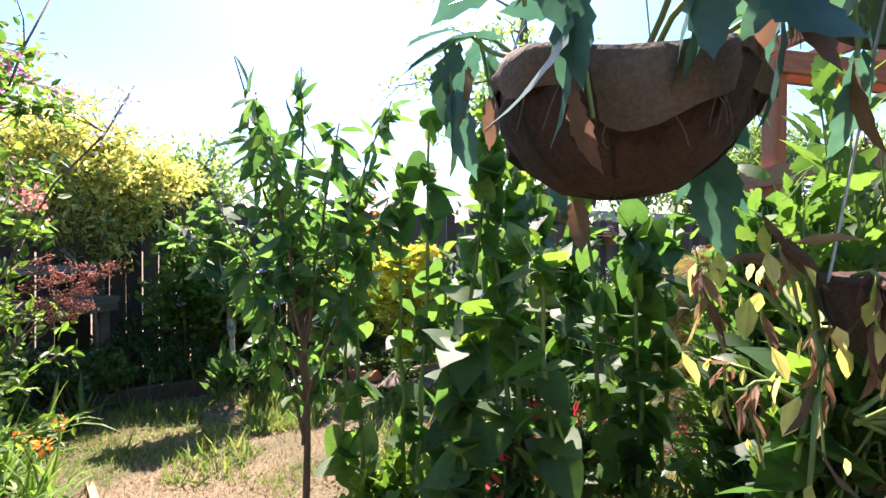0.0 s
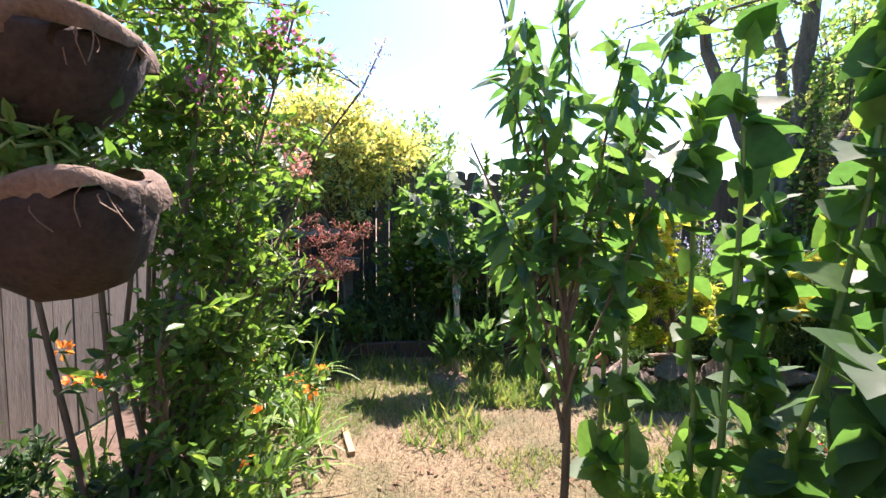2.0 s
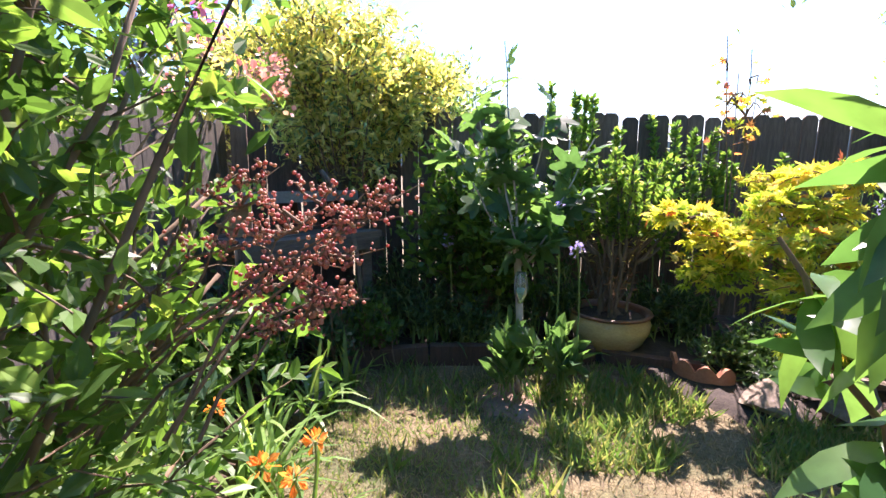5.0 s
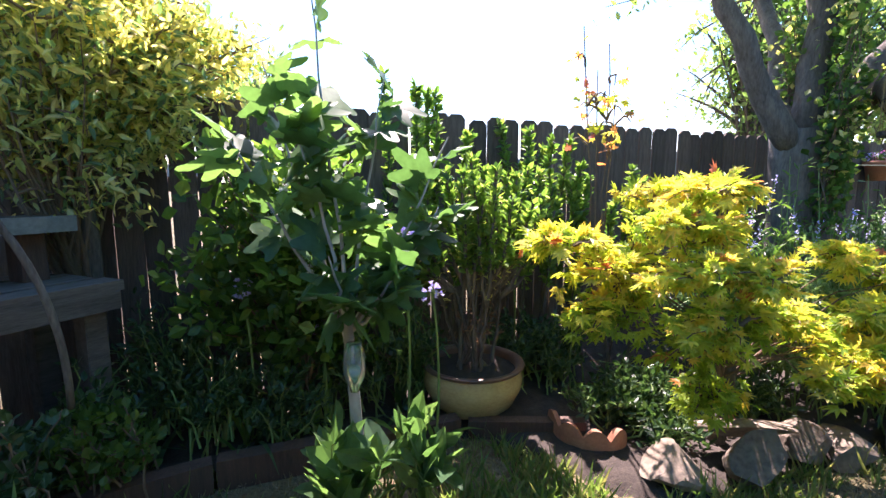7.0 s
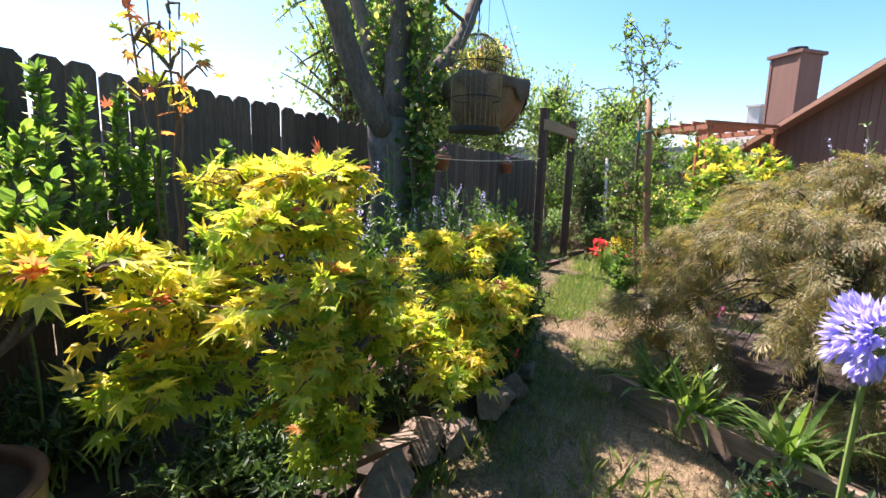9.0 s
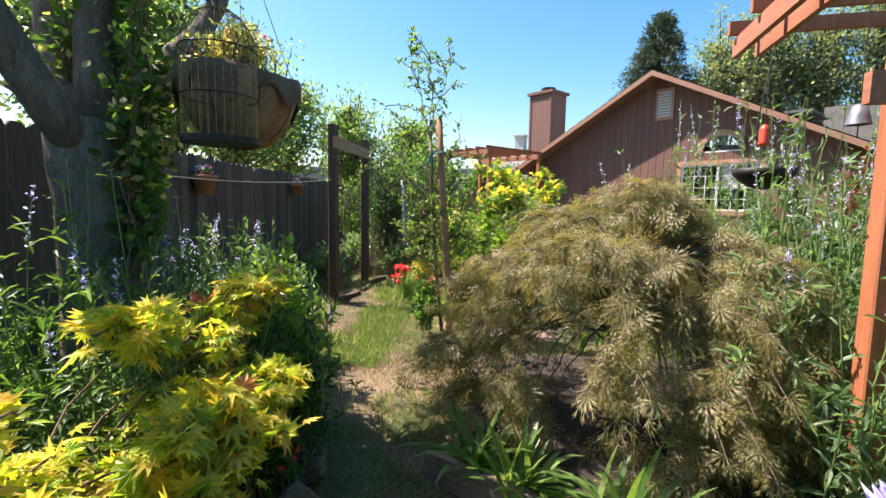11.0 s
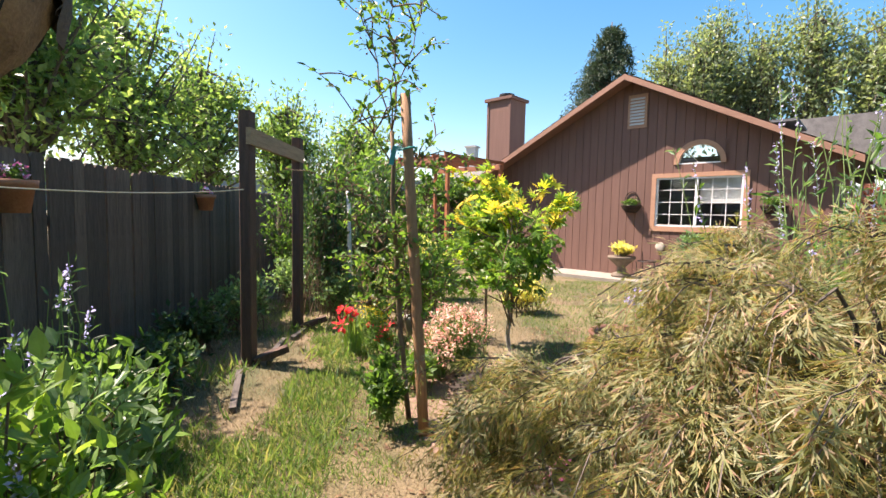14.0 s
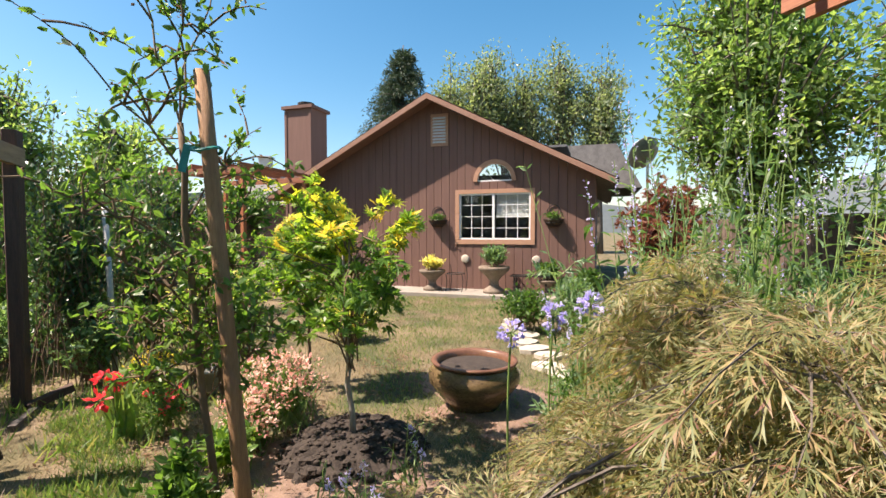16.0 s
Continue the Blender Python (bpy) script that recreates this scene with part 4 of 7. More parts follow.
# ---- baskets ----
def hanging_basket(at, r, h, label, seed, squash=1.0, liner="coco", cuff=True, hang=2.4, wire=True, deep=0.45):
    rng = rng_of(seed)
    top = thing("hanging_basket", at, label, "basket", "hanging baskets")
    prof = [(0.02, -h), (r * 0.45, -h * 0.94), (r * 0.75, -h * 0.68), (r * 0.93, -h * 0.32), (r, 0.0), (r * 0.97, 0.012), (r * 0.9, -0.02), (r * 0.5, -0.035), (0.0, -0.03)]
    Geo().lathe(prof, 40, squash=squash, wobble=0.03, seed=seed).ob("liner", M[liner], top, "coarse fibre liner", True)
    if cuff:
        gg = Geo()
        ang = np.linspace(0, 2 * math.pi, 61)[:-1]
        drop = deep + 1.1 * deep * np.array([noise.noise(Vector((math.cos(a) * 2, math.sin(a) * 2, seed))) for a in ang])
        rows_, fold = [], np.array([0.016 * math.sin(5 * a + seed) + 0.018 * noise.noise(Vector((3 * math.cos(a), 3 * math.sin(a), seed + 5))) + 0.006 * math.sin(23 * a) for a in ang])
        for u, rr in ((0, 0.9), (0.06, 1.02), (0.3, 1.06), (0.65, 1.07), (1.0, 1.05)):
            q = r * (rr - 0.22 * (u * drop) ** 1.6) + fold * (0.3 + u)
            rows_.append(np.stack([q * np.cos(ang), q * np.sin(ang) * squash, 0.03 + 0.02 * np.sin(3 * ang + seed) - h * drop * u], 1))
        k_ = len(ang)
        i = np.arange(4 * k_)
        a_, b_ = i // k_, i % k_
        gg.add(np.concatenate(rows_), np.stack([a_ * k_ + b_, a_ * k_ + (b_ + 1) % k_, (a_ + 1) * k_ + (b_ + 1) % k_, (a_ + 1) * k_ + b_], 1))
        gg.ob("burlap_cuff", M["burlap"], top, "frayed burlap folded over the rim", True)
        gg = Geo()
        for _ in range(34):
            j = rng.integers(k_)
            p = rows_[4][j]
            gg.tube(curve(p, p + np.array([rng.normal() * 0.015, rng.normal() * 0.015, -0.02 - 0.05 * rng.random()]), rng.normal(size=3) * 0.006, 4), 0.0012, 3, False)
        tagged(gg.ob("fringe", M["burlap"], top), kind="stuff")
    if wire:
        gg = Geo()
        for a in (0.4, 2.5, 4.6):
            gg.tube(curve((r * math.cos(a), r * squash * math.sin(a), 0), (0, 0, hang - at[2]), (0, 0, 0), 4), 0.0025, 4, False)
        gg.ob("hanger", M["wire"], top)
        gg = Geo()
        for a in np.linspace(0, math.pi, 5)[:-1]:
            gg.tube([(r * 1.01 * math.cos(a) * math.sin(t), r * squash * 1.01 * math.sin(a) * math.sin(t), -h * 1.01 * math.cos(t)) for t in np.linspace(-1.5, 1.5, 13)], 0.003, 4, False)
        gg.ob("wire_frame", M["iron"], top)
    return top


hanging_basket((0.645, 0.67, 1.68), 0.225, 0.19, "burlap-draped hanging basket with trailing leaves", 11)
hanging_basket((1.12, 0.42, 1.98), 0.2, 0.2, "second burlap-lined hanging basket, higher up", 12)
hanging_basket((1.02, 0.34, 1.34), 0.17, 0.16, "small dark coco basket hanging low", 16, cuff=False)
# pocket liners use the near-black soil material as painted shade
for z, dx, s in ((1.36, 0.0, 13), (1.63, -0.03, 14), (1.86, -0.06, 15)):
    pk = hanging_basket((-0.86 + dx, 1.22, z), 0.165, 0.16, "sagging burlap pocket basket, one of a hanging stack", s, 0.8, "soil", True, 2.4, s == 15, 0.26)
    pk.rotation_euler = (radians(-9 + 5 * dx), radians(8 - (s - 13) * 9), radians(40 * s))
# this liner takes the paler coco copy, with sunlight in its colour
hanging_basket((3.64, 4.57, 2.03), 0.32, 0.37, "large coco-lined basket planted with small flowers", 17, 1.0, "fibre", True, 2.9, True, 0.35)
# the trunk's bough holds it; an iron hook bar
bh = thing("birdhouse", (-1.02, 1.02, 1.98), "weathered wooden birdhouse on the post", "birdhouse", rz=20)
Geo().box((0, 0, 0.09), (0.15, 0.15, 0.18)).ob("body", M["old_wood"], bh)
Geo().box((0.045, 0, 0.2), (0.13, 0.2, 0.018), ry=35).box((-0.045, 0, 0.2), (0.13, 0.2, 0.018), ry=-35).ob("roof", M["old_wood"], bh)
Geo().box((0, 0, -0.012), (0.2, 0.2, 0.024)).ob("floor_board", M["rail"], bh)


def bowl_pot(name, at, r, h, label, body, rim, belly=1.0):
    top = thing(name, at, label, "pot")
    Geo().lathe([(0.0, 0.0), (r * 0.6, 0.0), (r * 0.62, 0.03), (r * 0.82, h * 0.25), (r * 0.98 * belly, h * 0.55), (r * 1.0 * belly, h * 0.74), (r * 0.95, h * 0.9), (r * 0.93, h * 0.93)], 40).ob("body", body, top, "", True)
    Geo().lathe([(r * 0.92, h * 0.92), (r * 1.0, h * 0.93), (r * 1.04, h * 0.97), (r * 1.02, h), (r * 0.94, h * 1.0), (r * 0.88, h * 0.96), (r * 0.86, h * 0.84)], 40).ob("rim", rim, top, "", True)
    Geo().lathe([(r * 0.9, h * 0.85), (r * 0.5, h * 0.88), (0.0, h * 0.89)], 24, wobble=0.02).ob("soil", M["soil"], top)
    return top


bowl_pot("bowl_planter", (0.665, 5.05, 0.02), 0.29, 0.31, "cream glazed bowl planter with a brown rim", M["cream"], M["rim"])
bowl_pot("glazed_jar", (6.73, 1.56, 0.0), 0.36, 0.41, "squat brown glazed jar standing on the dry lawn", M["glaze"], M["rim"], 1.1)

# ---- edging ----
def rock(at, size, seed, rz, rx=0, ry=0, label="split field stone edging the bed", mat="stone"):
    rng = rng_of(seed)
    bm = bmesh.new()
    bmesh.ops.create_icosphere(bm, subdivisions=3, radius=1.0)
    planes = [(Vector(unit(rng.normal(size=3))), 0.34 + 0.26 * rng.random()) for _ in range(11)]
    for v in bm.verts:
        p = v.co.copy()
        for nrm, d in planes:
            k_ = p.dot(nrm)
            if k_ > d:
                p -= nrm * (k_ - d)
        p *= 1 + 0.05 * noise.noise(p * 3 + Vector((seed, 0, 0))) + 0.02 * noise.noise(p * 9)
        v.co = Vector((p.x * size[0], p.y * size[1], p.z * size[2]))
    me = bpy.data.meshes.new("edging_stone")
    bm.to_mesh(me)
    bm.free()
    me.materials.append(M[mat])
    o = new("edging_stone", me)
    o.matrix_basis = pose(*at, rx, ry, rz)
    return tagged(o, label, "stone", "bed edging stones")


ROCKS = [(1.30, 4.16, 0.07, 0.2, 0.16, 0.11, 8, 25), (1.63, 4.10, 0.1, 0.19, 0.13, 0.17, -10, 35), (1.72, 4.22, 0.2, 0.2, 0.12, 0.05, -25, -28), (1.98, 4.14, 0.08, 0.17, 0.13, 0.12, 10, 10), (2.25, 4.08, 0.07, 0.2, 0.15, 0.1, -12, 12),
         (2.56, 4.02, 0.08, 0.19, 0.15, 0.1, 20, 8), (2.86, 3.98, 0.07, 0.18, 0.14, 0.09, -8, 0), (3.15, 4.04, 0.06, 0.17, 0.13, 0.08, 15, 0)]
for i, (x, y, z, a, b, c, rz, rx) in enumerate(ROCKS):
    rock((x, y - 0.03, z), (1.2 * a, 1.15 * b, 1.15 * c), 40 + i, rz, rx)


def plank(at, size, rz, label, mat="board", rx=0.0):
    o = Geo().box((0, 0, 0), size).ob("bed_edging_board", M[mat])
    o.matrix_basis = pose(*at, rx, 0, rz)
    return tagged(o, label, "board", "bed edging boards")


plank((2.95, 3.04, 0.08), (0.92, 0.045, 0.15), 57, "worn timber board edging the maple bed")
plank((2.47, 2.32, 0.08), (0.78, 0.045, 0.15), 56, "worn timber board edging the maple bed")
plank((-1.22, 4.2, 0.04), (0.75, 0.04, 0.1), 80, "weathered board along the lawn's edge", "old_wood")
plank((-0.98, 4.66, 0.06), (0.62, 0.08, 0.16), 14, "dark timber edging the back bed", "post")
plank((-0.38, 4.76, 0.06), (0.56, 0.08, 0.16), 3, "dark timber edging the back bed", "post")
plank((0.2, 4.8, 0.05), (0.6, 0.08, 0.14), 5, "dark timber edging the back bed", "post")
plank((0.85, 4.72, 0.04), (0.62, 0.07, 0.12), -18, "dark timber edging the back bed", "post")
plank((-1.32, 4.55, 0.03), (0.5, 0.1, 0.04), 30, "loose offcut lying by the bed", "old_wood")
plank((-0.76, 3.05, 0.02), (0.3, 0.035, 0.03), 110, "bleached piece of wood on the lawn", "rail")
for i, (x, y, rz) in enumerate(((6.35, 4.95, 18), (7.4, 4.98, 4), (8.3, 4.9, -4))):
    plank((x, y, 0.01), (0.85, 0.05, 0.07), rz, "weathered board beside the fence bed", "old_wood")

sc = thing("scalloped_edging", (1.1, 4.58, 0.0), "curved terracotta edging with a scalloped top", "edging")
gg = Geo()
rings = []
for i, u in enumerate(np.linspace(0, 1, 37)):
    a = radians(150 + 150 * u)
    x, y = 0.19 * math.cos(a) + 0.06, 0.24 * math.sin(a) + 0.05
    hgt = 0.1 + 0.055 * abs(math.sin(u * math.pi * 4))
    rings += [(x * f, y * f, z) for f, z in ((1.0, -0.02), (1.0, hgt), (0.84, hgt), (0.84, -0.02))]
gg.add(rings, [[4 * i + j, 4 * i + 4 + j, 4 * i + 5 + j, 4 * i + 1 + j] for i in range(36) for j in range(3)] + [[0, 1, 2, 3], [147, 146, 145, 144]])
gg.ob("scalloped_rim", M["terracotta"], sc)

for i in range(9):
    u = i / 8
    x, y = 6.95 + 2.6 * u, 0.35 - 1.15 * u + 0.1 * math.sin(i * 2.2)
    rng = rng_of(90 + i)
    o = Geo().prism([(0.2 * (0.8 + 0.35 * rng.random()) * math.cos(a), 0.15 * (0.8 + 0.35 * rng.random()) * math.sin(a)) for a in np.linspace(0, 2 * math.pi, 9)[:-1]], -0.02, 0.03).ob("stepping_stone", M["flag"])
    o.matrix_basis = pose(x, y, 0.012, 0, 0, 30 * i)
    tagged(o, "pale irregular stepping stone set in the lawn", "stone", "stepping stones")

# potting bench by the fence
bench = thing("potting_bench", (-1.6, 4.8, 0.07), "rough grey wooden potting bench with a raised shelf", "bench", rz=50)
for x in (-0.42, 0.42):
    for y in (-0.2, 0.2):
        Geo().box((x, y, 0.36), (0.09, 0.09, 0.88), bev=0.005).ob("leg", M["old_wood"], bench)
for i, (dx, dz) in enumerate(((0.02, 0.0), (-0.015, 0.004), (0.01, -0.003), (-0.02, 0.002))):
    Geo().box((dx, -0.225 + i * 0.148, 0.825 + dz), (1.0, 0.138, 0.045), rz=0.4 * (i % 2) - 0.2).ob("plank", M["old_wood"], bench)
Geo().box((0, -0.278, 0.762), (1.0, 0.04, 0.08)).ob("apron", M["old_wood"], bench)
for x, y, w in ((-0.36, 0.1, 0.13), (0.05, 0.2, 0.1), (0.34, 0.06, 0.1)):
    Geo().box((x, y, 0.968), (w, 0.12, 0.236), rz=4 * x, bev=0.008).ob("shelf_leg", M["rail"] if x < 0 else M["post"], bench)
for i in range(2):
    Geo().box((0.02 * i, 0.03 + i * 0.16, 1.108), (0.94, 0.152, 0.042), rz=-0.5 * i).ob("shelf_plank", M["old_wood"], bench)
Geo().box((0.01, -0.062, 1.1), (0.93, 0.03, 0.07)).ob("shelf_edge", M["zinc"], bench)
tin = thing("white_tin", (-1.3, 4.18, 0.0), "small white tin pail among strap leaves", "pail")
Geo().lathe([(0, 0.004), (0.055, 0.0), (0.07, 0.12), (0.074, 0.125), (0.07, 0.13), (0.064, 0.12), (0.05, 0.02), (0, 0.02)], 22).ob("body", M["white"], tin, smooth=True)
Geo().tube([(0.072 * math.cos(a), 0.02, 0.125 + 0.07 * math.sin(a)) for a in np.linspace(0, math.pi, 13)], 0.003, 5).ob("handle", M["wire"], tin)
wc = thing("watering_hose", (-1.12, 4.62, 0.0), "thin dark hose arching over the bench", "hose")
Geo().tube(curve((0, 0, 0.5), (-0.2, -0.1, 1.35), (0.06, 0.02, 0.05), 11), 0.013, 7).ob("hose", M["bark"], wc, smooth=True)


# ---- plants: the bed by the start ----
def upright(rng, n, spread, h, foot=(0, 0, 0), lean=0.12, jag=0.01, m=9):
    """Tall stems out of one root."""
    out = []
    for _ in range(n):
        a, r = rng.random() * 6.283, spread * rng.random() ** 0.5
        f = np.array([r * math.cos(a), r * math.sin(a), 0]) + np.asarray(foot, float)
        ln = h * (0.72 + 0.33 * rng.random())
        out.append(curve(f, f + np.array([rng.normal() * lean * ln, rng.normal() * lean * ln, ln]), (rng.normal() * 0.03, rng.normal() * 0.03, 0), m, jag, rng))
    return out


def subs(rng, lines, per, ln, frac=0.4, up=0.5, bow=0.05):
    """Side shoots from lines."""
    out = []
    for p in lines:
        for _ in range(per):
            u = frac + (1 - frac) * rng.random()
            i = min(int(u * (len(p) - 1)), len(p) - 2)
            d = unit(np.append(rng.normal(size=2), up + 0.4 * rng.normal()))
            s = p[i]
            out.append(curve(s, s + d * ln * (0.5 + 0.7 * rng.random()), (0, 0, bow), 6, 0.008, rng))
    return out


# crape myrtle: several grey stems, small leaves, seed heads and pink blossom
rng = rng_of(101)
main = [curve((rng.normal() * 0.05, rng.normal() * 0.05, 0), t, (0, 0, 0.12), 8, 0.015, rng) for t in
        ((0.765, 0.67, 2.16), (0.1, 0.75, 2.35), (-0.35, 0.5, 2.5), (-0.1, -0.1, 2.6), (0.42, 0.35, 1.6), (0.35, 0.6, 1.3), (0.0, 1.0, 1.75), (-0.55, 0.0, 2.3), (0.4, 0.5, 1.15), (-0.4, 0.9, 2.2), (0.25, -0.2, 1.0), (-0.1, 0.3, 1.5), (0.5, 0.55, 2.5), (0.35, 0.2, 2.75), (0.2, 0.3, 2.2), (0.0, 1.2, 1.3), (-0.3, 1.2, 1.8), (0.3, 0.5, 0.8))]
tw = [q for q in subs(rng, main, 22, 0.4, 0.2, 0.35) + subs(rng, [main[k] for k in (1, 2, 3, 7, 9, 12, 13)], 26, 0.42, 0.5, 0.2) if q[-1][2] > 1.35 or q[-1][0] > 0.02]
sprays = [curve((0.3 + 0.08 * rng.normal(), 0.3, 0.95), t, (0.0, 0.03, 0.06), 8, 0.008, rng) for t in
          ((0.76, 0.52, 1.31), (0.74, 0.47, 1.26), (0.7, 0.5, 1.2), (0.68, 0.46, 1.12), (0.62, 0.52, 1.16), (0.64, 0.48, 1.3), (0.58, 0.5, 1.24), (0.6, 0.44, 1.08), (0.5, 0.55, 1.34))]
pinks = [curve((0.1, 0.5, 1.2), t, (0, 0.02, 0.1), 8, 0.01, rng) for t in ((0.15, 1.45, 1.7), (-0.05, 1.35, 1.78), (0.2, 1.3, 1.62), (-0.5, 1.8, 1.7))]
sprigs = subs(rng, [q[4:] for q in sprays], 6, 0.065, 0.1, 0.4, 0.005)
tw = [q for q in tw if not (q[-1][1] > 0.75 and q[-1][0] > 0.15 and q[-1][2] < 1.9) and clear_of_walk(q[3:] + np.array((-1.25, 1.95, 0)), 0.36).all()]
main, tw, sprays, sprigs, pinks = [[q for q in part_ if clear_of_walk(q + np.array((-1.25, 1.95, 0)), 0.16).all()] for part_ in (main, tw, sprays, sprigs, pinks)]
first, last = len(main) + len(tw), len(main) + len(tw) + len(sprays) + len(sprigs)
myrtle = plant("crape_myrtle", (-1.25, 1.95, 0), "many-stemmed crape myrtle with small leaves and pink seed heads", "shrub", 1, main + tw + sprays + sprigs + pinks, [
    ("green", dict(per=20, size=0.05, kind="oval", frac=0.15, fuzz=0.025, pick=lambda q, j: j < first)), ("lime", dict(per=10, size=0.05, kind="oval", frac=0.4, fuzz=0.02, pick=lambda q, j: j < first)),
    ("green", dict(per=14, size=0.055, kind="oval", frac=0.1, fuzz=0.01, pick=lambda q, j: j >= last))], "twig", (0.0035, 0.001),
    flowers=[("blossom", "violet", dict(per=90, size=0.02, kind="round", frac=0.82, fuzz=0.022, pick=lambda q, j: j in (0, 1, 6))),
             ("seed_head", "rose", dict(per=20, size=0.0068, kind="bud", frac=0.3, fuzz=0.008, pick=lambda q, j: first <= j < last)),
             ("pink_blossom", "rose", dict(per=110, size=0.022, kind="round", frac=0.75, fuzz=0.03, pick=lambda q, j: j >= last)),
             ("pink_blossom", "pink", dict(per=40, size=0.024, kind="round", frac=0.7, fuzz=0.03, pick=lambda q, j: 12 < j < first and q[-1][2] > 1.75 and j % 6 == 0))])
for q in main:
    Geo().tube(q, np.linspace(0.013 if q[-1][0] < 0.3 else 0.007, 0.004, len(q)), 7).ob("branch", M["twig"], myrtle, "", True)

# low green under the myrtle
def low_shrub(name, at, h, r, n, per, size, mat, kind, label, seed, flowers=(), up=0.4, stem="stem", cat="plant", fuzz=0.02, group=""):
    rg = rng_of(seed)
    ls = limbs(rg, (0, 0, h * 0.55), (r, r, h * 0.5), n, forks=(0.0, h * 0.2), bow=0.18, shell=0.35, low=-0.5, spread_foot=r * 0.25)
    return plant(name, at, label, cat, seed, ls, [(mat, dict(per=per, size=size, kind=kind, frac=0.2, fuzz=fuzz, up=up))], stem, (0.006, 0.002), flowers=flowers, group=group)


low_shrub("leafy_shrub", (-1.15, 1.3, 0), 0.5, 0.3, 40, 26, 0.05, "dark", "oval", "dark green leafy shrub under the baskets", 110)
low_shrub("leafy_shrub", (-0.98, 1.75, 0), 0.6, 0.34, 50, 30, 0.05, "green", "oval", "low glossy green shrub beside the path", 111)
for i, (x, y, h) in enumerate(((-1.95, 1.6, 0.6), (-2.0, 2.15, 0.55), (-1.6, 1.15, 0.5), (-2.05, 1.1, 0.6), (-1.55, 1.75, 0.5), (-1.35, 2.15, 0.5), (-1.75, 1.45, 0.55), (-1.3, 1.62, 0.45), (-1.15, 2.4, 0.35))):
    low_shrub("leafy_shrub", (x, y, 0), h, 0.3, 44, 28, 0.05, "dark", "oval", "dark glossy leafy shrub below the crape myrtle", 114 + i)
for i, (x, y, h) in enumerate(((-1.28, 4.4, 0.72), (-1.55, 4.1, 0.8), (-1.8, 4.35, 0.85), (-1.05, 4.72, 0.55))):
    low_shrub("rose_bush", (x, y, 0), h, 0.3, 40, 16, 0.045, "green" if i % 2 else "dark", "round", "small glossy-leaved rose bush before the bench", 440 + i, cat="shrub", stem="twig", group="rose bushes")
low_shrub("leafy_shrub", (-1.5, 2.9, 0), 0.8, 0.45, 60, 26, 0.06, "dark", "oval", "dark green shrub against the grey fence", 112)
low_shrub("leafy_shrub", (-1.75, 3.8, 0), 0.8, 0.5, 60, 26, 0.06, "green", "oval", "green shrub at the back of the fenced bed", 113)


def strap_clump(name, at, n, ln, w, label, seed, mat="strap", flower=None, heads=0, fh=0.7, fr=0.06, cat="plant", group="", lean=(0.2, 0.9)):
    rg = rng_of(seed)
    top = thing(name, at, label, cat, group)
    gg = Geo()
    blades(gg, rg, n, ln, w, 0.04, lean)
    gg.ob("leaves", L[mat], top)
    for i in range(heads):
        a = rg.random() * 6.28
        tip = np.array([0.16 * math.cos(a) * rg.random(), 0.16 * math.sin(a) * rg.random(), fh * (0.8 + 0.3 * rg.random())])
        Geo().tube(curve((0, 0, 0.03), tip, (0.02, 0.02, 0), 7), 0.0045, 5).ob("flower_stalk", M["stem"], top)
        gg = Geo()
        k_ = 18
        D = unit(rg.normal(size=(k_, 3)) + np.array([0, 0, 0.5]))
        leaves(gg, tip + D * fr * 0.35, D, rg.normal(size=(k_, 3)), fr * (0.7 + 0.5 * rg.random(k_)), "petal")
        gg.ob("flower_head", L[flower], top)
    return top


for i, (x, y, h) in enumerate(((-1.02, 2.6, 1), (-0.97, 2.98, 3), (-1.8, 2.45, 3), (-1.02, 2.2, 1), (-1.25, 3.3, 1))):
    strap_clump("day_lily", (x, y, 0), 40, 0.52, 0.022, "day lily clump with arching leaves and orange flowers", 120 + i, "strap", "orange", h, 0.4 if i != 2 else 0.72, 0.042, group="day lilies")

# young cherry tree with long drooping leaves
rng = rng_of(130)
tr = curve((0, 0, 0), (-0.02, 0.02, 1.2), (0.03, 0, 0), 8)
ups = [curve((0, 0, h), (x, y, z), (0, 0, 0.05), 9, 0.008, rng) for h, x, y, z in ((0.8, -0.28, 0.05, 2.2), (0.9, 0.0, 0.1, 2.22), (0.95, 0.42, 0.05, 2.1), (0.7, -0.36, -0.05, 1.6), (0.6, 0.36, -0.1, 1.6), (0.9, 0.12, -0.2, 1.9), (1.0, -0.1, 0.22, 1.95), (0.55, -0.25, 0.15, 1.25), (0.5, 0.2, 0.25, 1.2), (1.0, 0.3, 0.2, 1.75), (0.95, -0.2, -0.15, 2.0))]
plant("cherry_sapling", (0.24, 2.12, 0), "young cherry tree with long drooping glossy leaves", "tree", 131, ups, [
    ("cherry", dict(per=74, size=0.12, kind="cherry", frac=0.2, fuzz=0.012, out=0.7, up=-0.7, along=0.4))], "twig", (0.009, 0.003), (tr, np.linspace(0.018, 0.012, 8)), "twig")

# tall broad-leaved stalks
def stalks(at, n, spread, h, seed, label="tall stalks with broad heart-shaped leaves", size=0.13, per=32, mat="big"):
    rg = rng_of(seed)
    return plant("sunflower", at, label, "plant", seed, upright(rg, n, spread, h, lean=0.05), [(mat, dict(per=per, size=size, kind="heart", frac=0.18, fuzz=0.0, out=0.95, up=-0.15, along=0.1, flat=1.0, vary=0.35)),
                 ("lime", dict(per=5, size=size * 0.8, kind="heart", frac=0.8, fuzz=0.0, out=0.6, up=0.4, along=0.3))], "stem", (0.014, 0.006), group="tall broad-leaved stalks")


